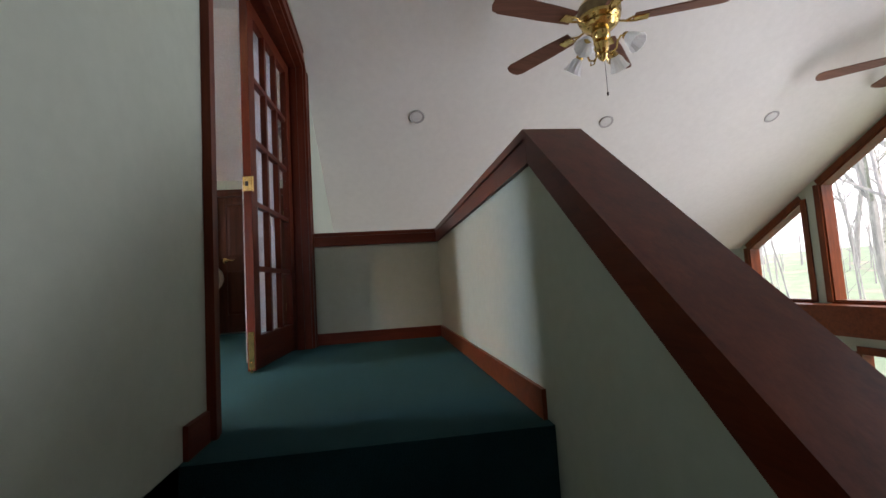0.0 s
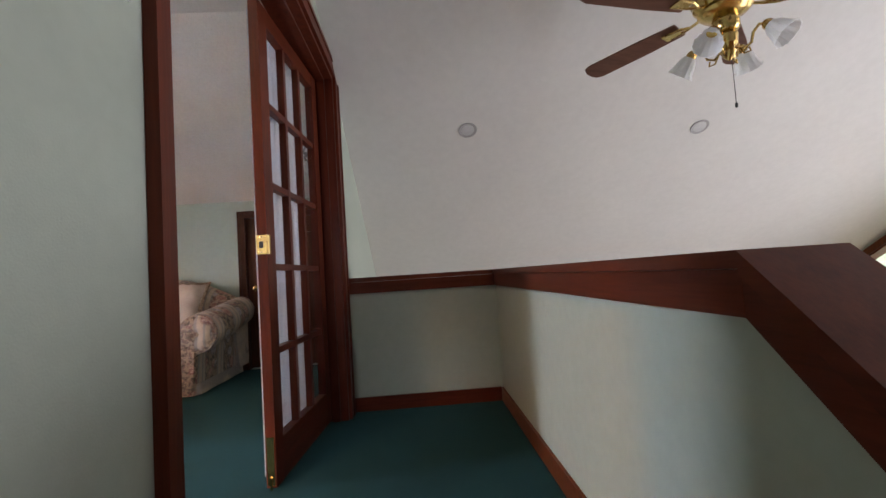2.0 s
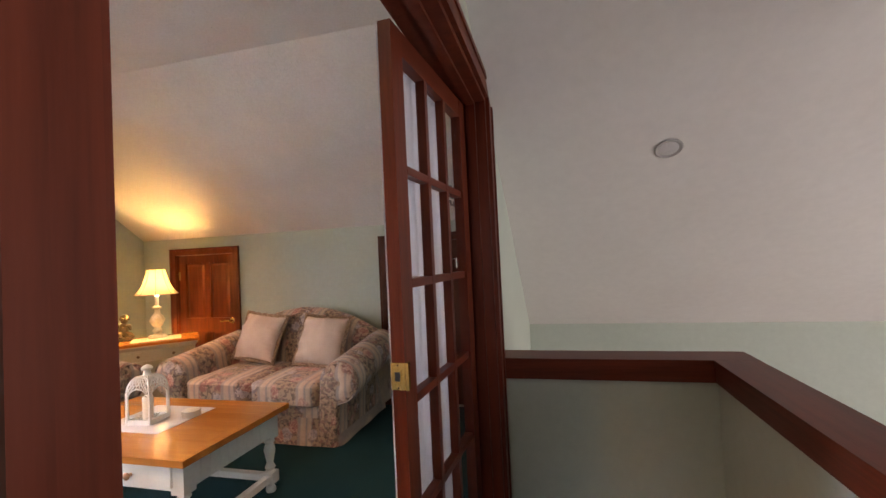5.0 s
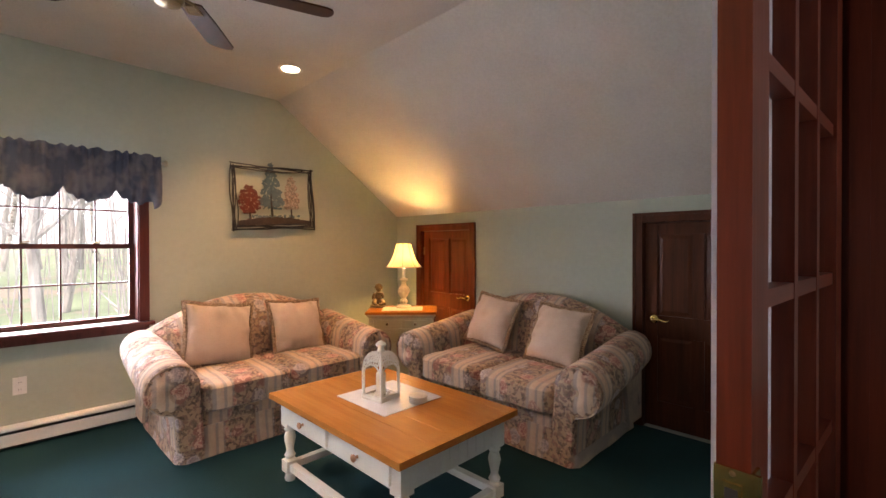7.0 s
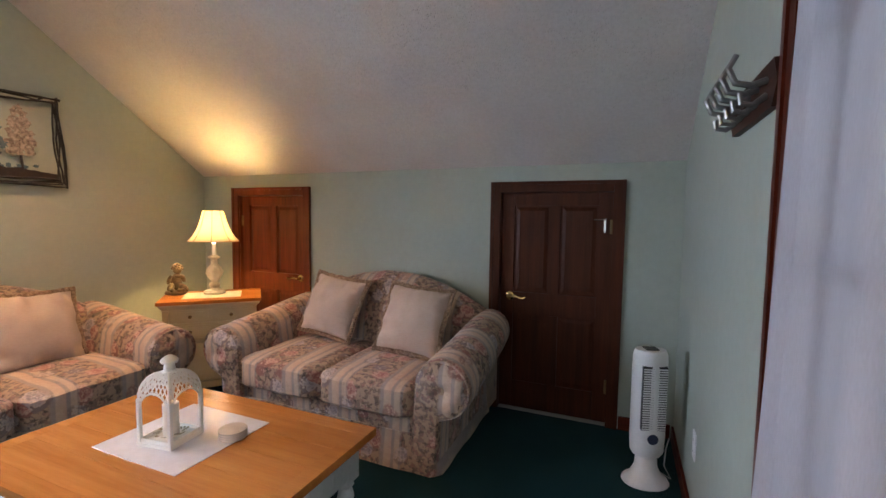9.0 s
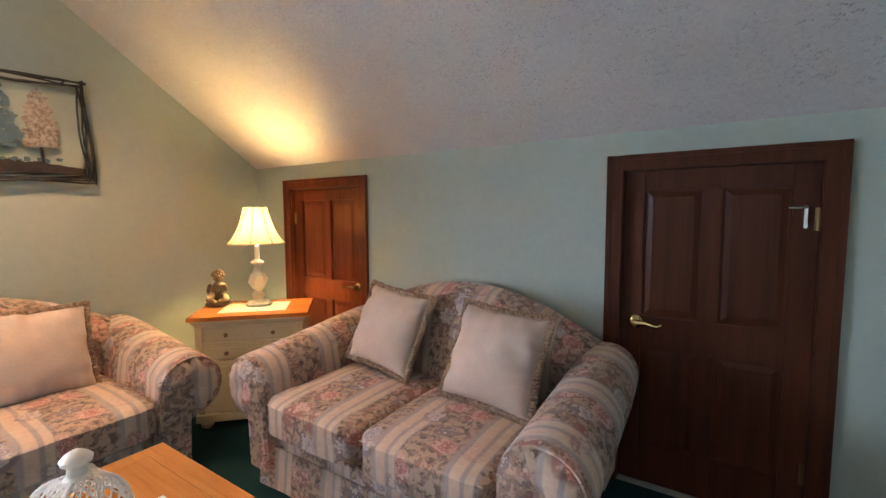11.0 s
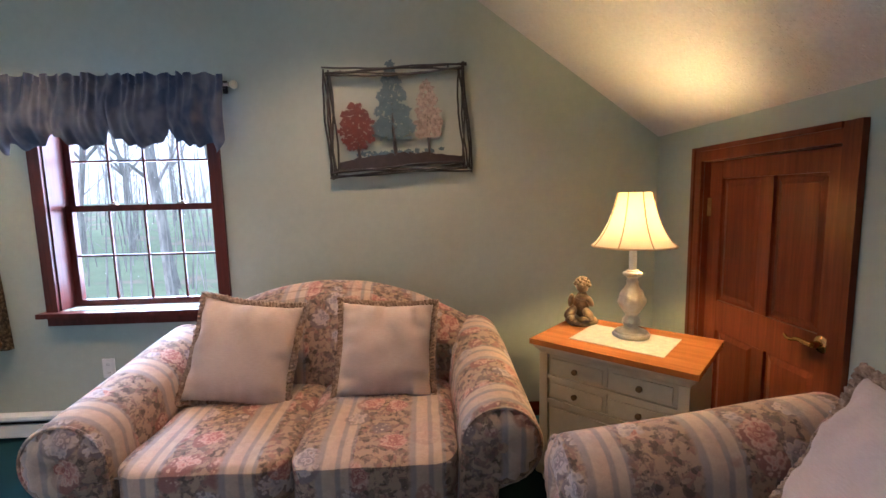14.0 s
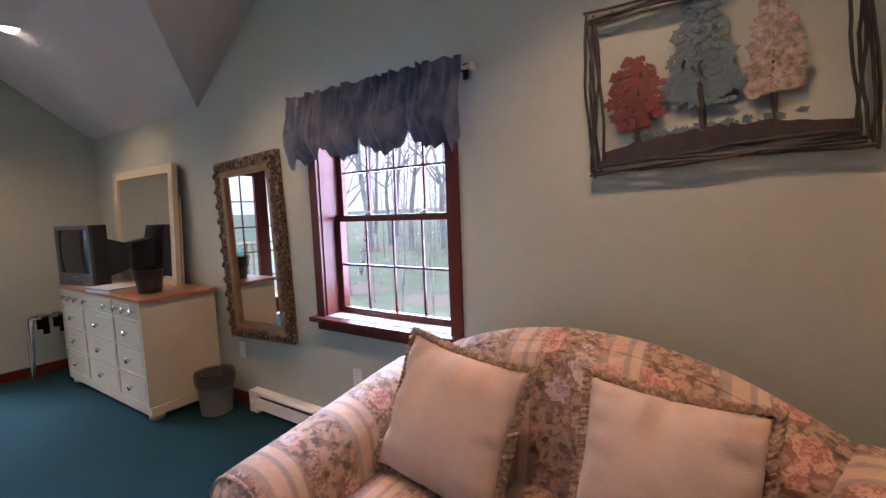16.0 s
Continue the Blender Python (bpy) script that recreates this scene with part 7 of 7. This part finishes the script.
# thin saplings and brush between the trunks, too many to count
bm = bmesh.new()
rn = random.Random(33)
for i in range(620):
    if i % 3:
        x, y = -rn.uniform(13, 46), rn.uniform(-22, 26)
    else:
        x, y = rn.uniform(13, 46), rn.uniform(-6, 34)
    base = Vector((x, y, gz(x, y)))
    H = rn.uniform(4.5, 11.0)
    d = Vector((rn.uniform(-0.12, 0.12), rn.uniform(-0.12, 0.12), 1))
    bend = Vector((rn.uniform(-0.5, 0.5), rn.uniform(-0.5, 0.5), 0))
    stem = [base + d * H * k + bend * k * k for k in (0, 0.3, 0.65, 1)]
    r0 = rn.uniform(0.018, 0.05)
    tube(bm, stem, lambda k: r0 * (1 - 0.85 * k), 4)
    for j in range(rn.randint(4, 7)):
        k = rn.uniform(0.3, 0.95)
        p0 = base + d * H * k + bend * k * k
        a = rn.uniform(0, 6.28)
        out = Vector((math.cos(a), math.sin(a), rn.uniform(0.5, 1.3))) * rn.uniform(0.5, 1.6)
        tube(bm, [p0, p0 + out * 0.5 + Vector((0, 0, 0.05)), p0 + out], lambda q: r0 * 0.4 * (1 - 0.7 * q), 3)
tagged(part("undergrowth", bm, BARK, kind="stuff", flat=True), "thin grey bare saplings filling the woods", "undergrowth")

# far glowing ring, haze and woods' edge painted into it, well beyond the trees
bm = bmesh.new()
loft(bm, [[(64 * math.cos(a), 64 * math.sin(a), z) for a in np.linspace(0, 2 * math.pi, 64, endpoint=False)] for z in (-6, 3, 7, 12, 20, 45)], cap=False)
m = bpy.data.materials.new("painted_glowing_haze")
m.use_nodes = True
nt = m.node_tree
tcv = nt.nodes.new("ShaderNodeTexCoord").outputs["Object"]
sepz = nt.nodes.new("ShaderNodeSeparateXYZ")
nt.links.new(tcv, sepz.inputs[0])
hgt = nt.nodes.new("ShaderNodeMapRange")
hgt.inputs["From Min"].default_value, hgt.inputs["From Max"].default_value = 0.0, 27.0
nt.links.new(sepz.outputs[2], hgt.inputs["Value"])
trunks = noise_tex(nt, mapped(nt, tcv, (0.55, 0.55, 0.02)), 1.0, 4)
# haze and sky brightness by height, put into the emission colour
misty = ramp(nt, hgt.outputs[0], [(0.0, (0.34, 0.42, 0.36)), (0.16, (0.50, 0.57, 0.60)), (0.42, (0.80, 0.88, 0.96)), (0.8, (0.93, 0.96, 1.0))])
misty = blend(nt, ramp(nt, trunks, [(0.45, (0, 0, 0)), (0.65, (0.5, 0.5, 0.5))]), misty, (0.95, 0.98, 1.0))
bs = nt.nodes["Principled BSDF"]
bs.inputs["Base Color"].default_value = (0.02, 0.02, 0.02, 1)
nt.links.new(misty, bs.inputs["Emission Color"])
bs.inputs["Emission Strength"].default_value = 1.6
tagged(part("backdrop", bm, m, kind="structure"), "glowing backdrop ring painted as pale misty woods and overcast sky", "backdrop")
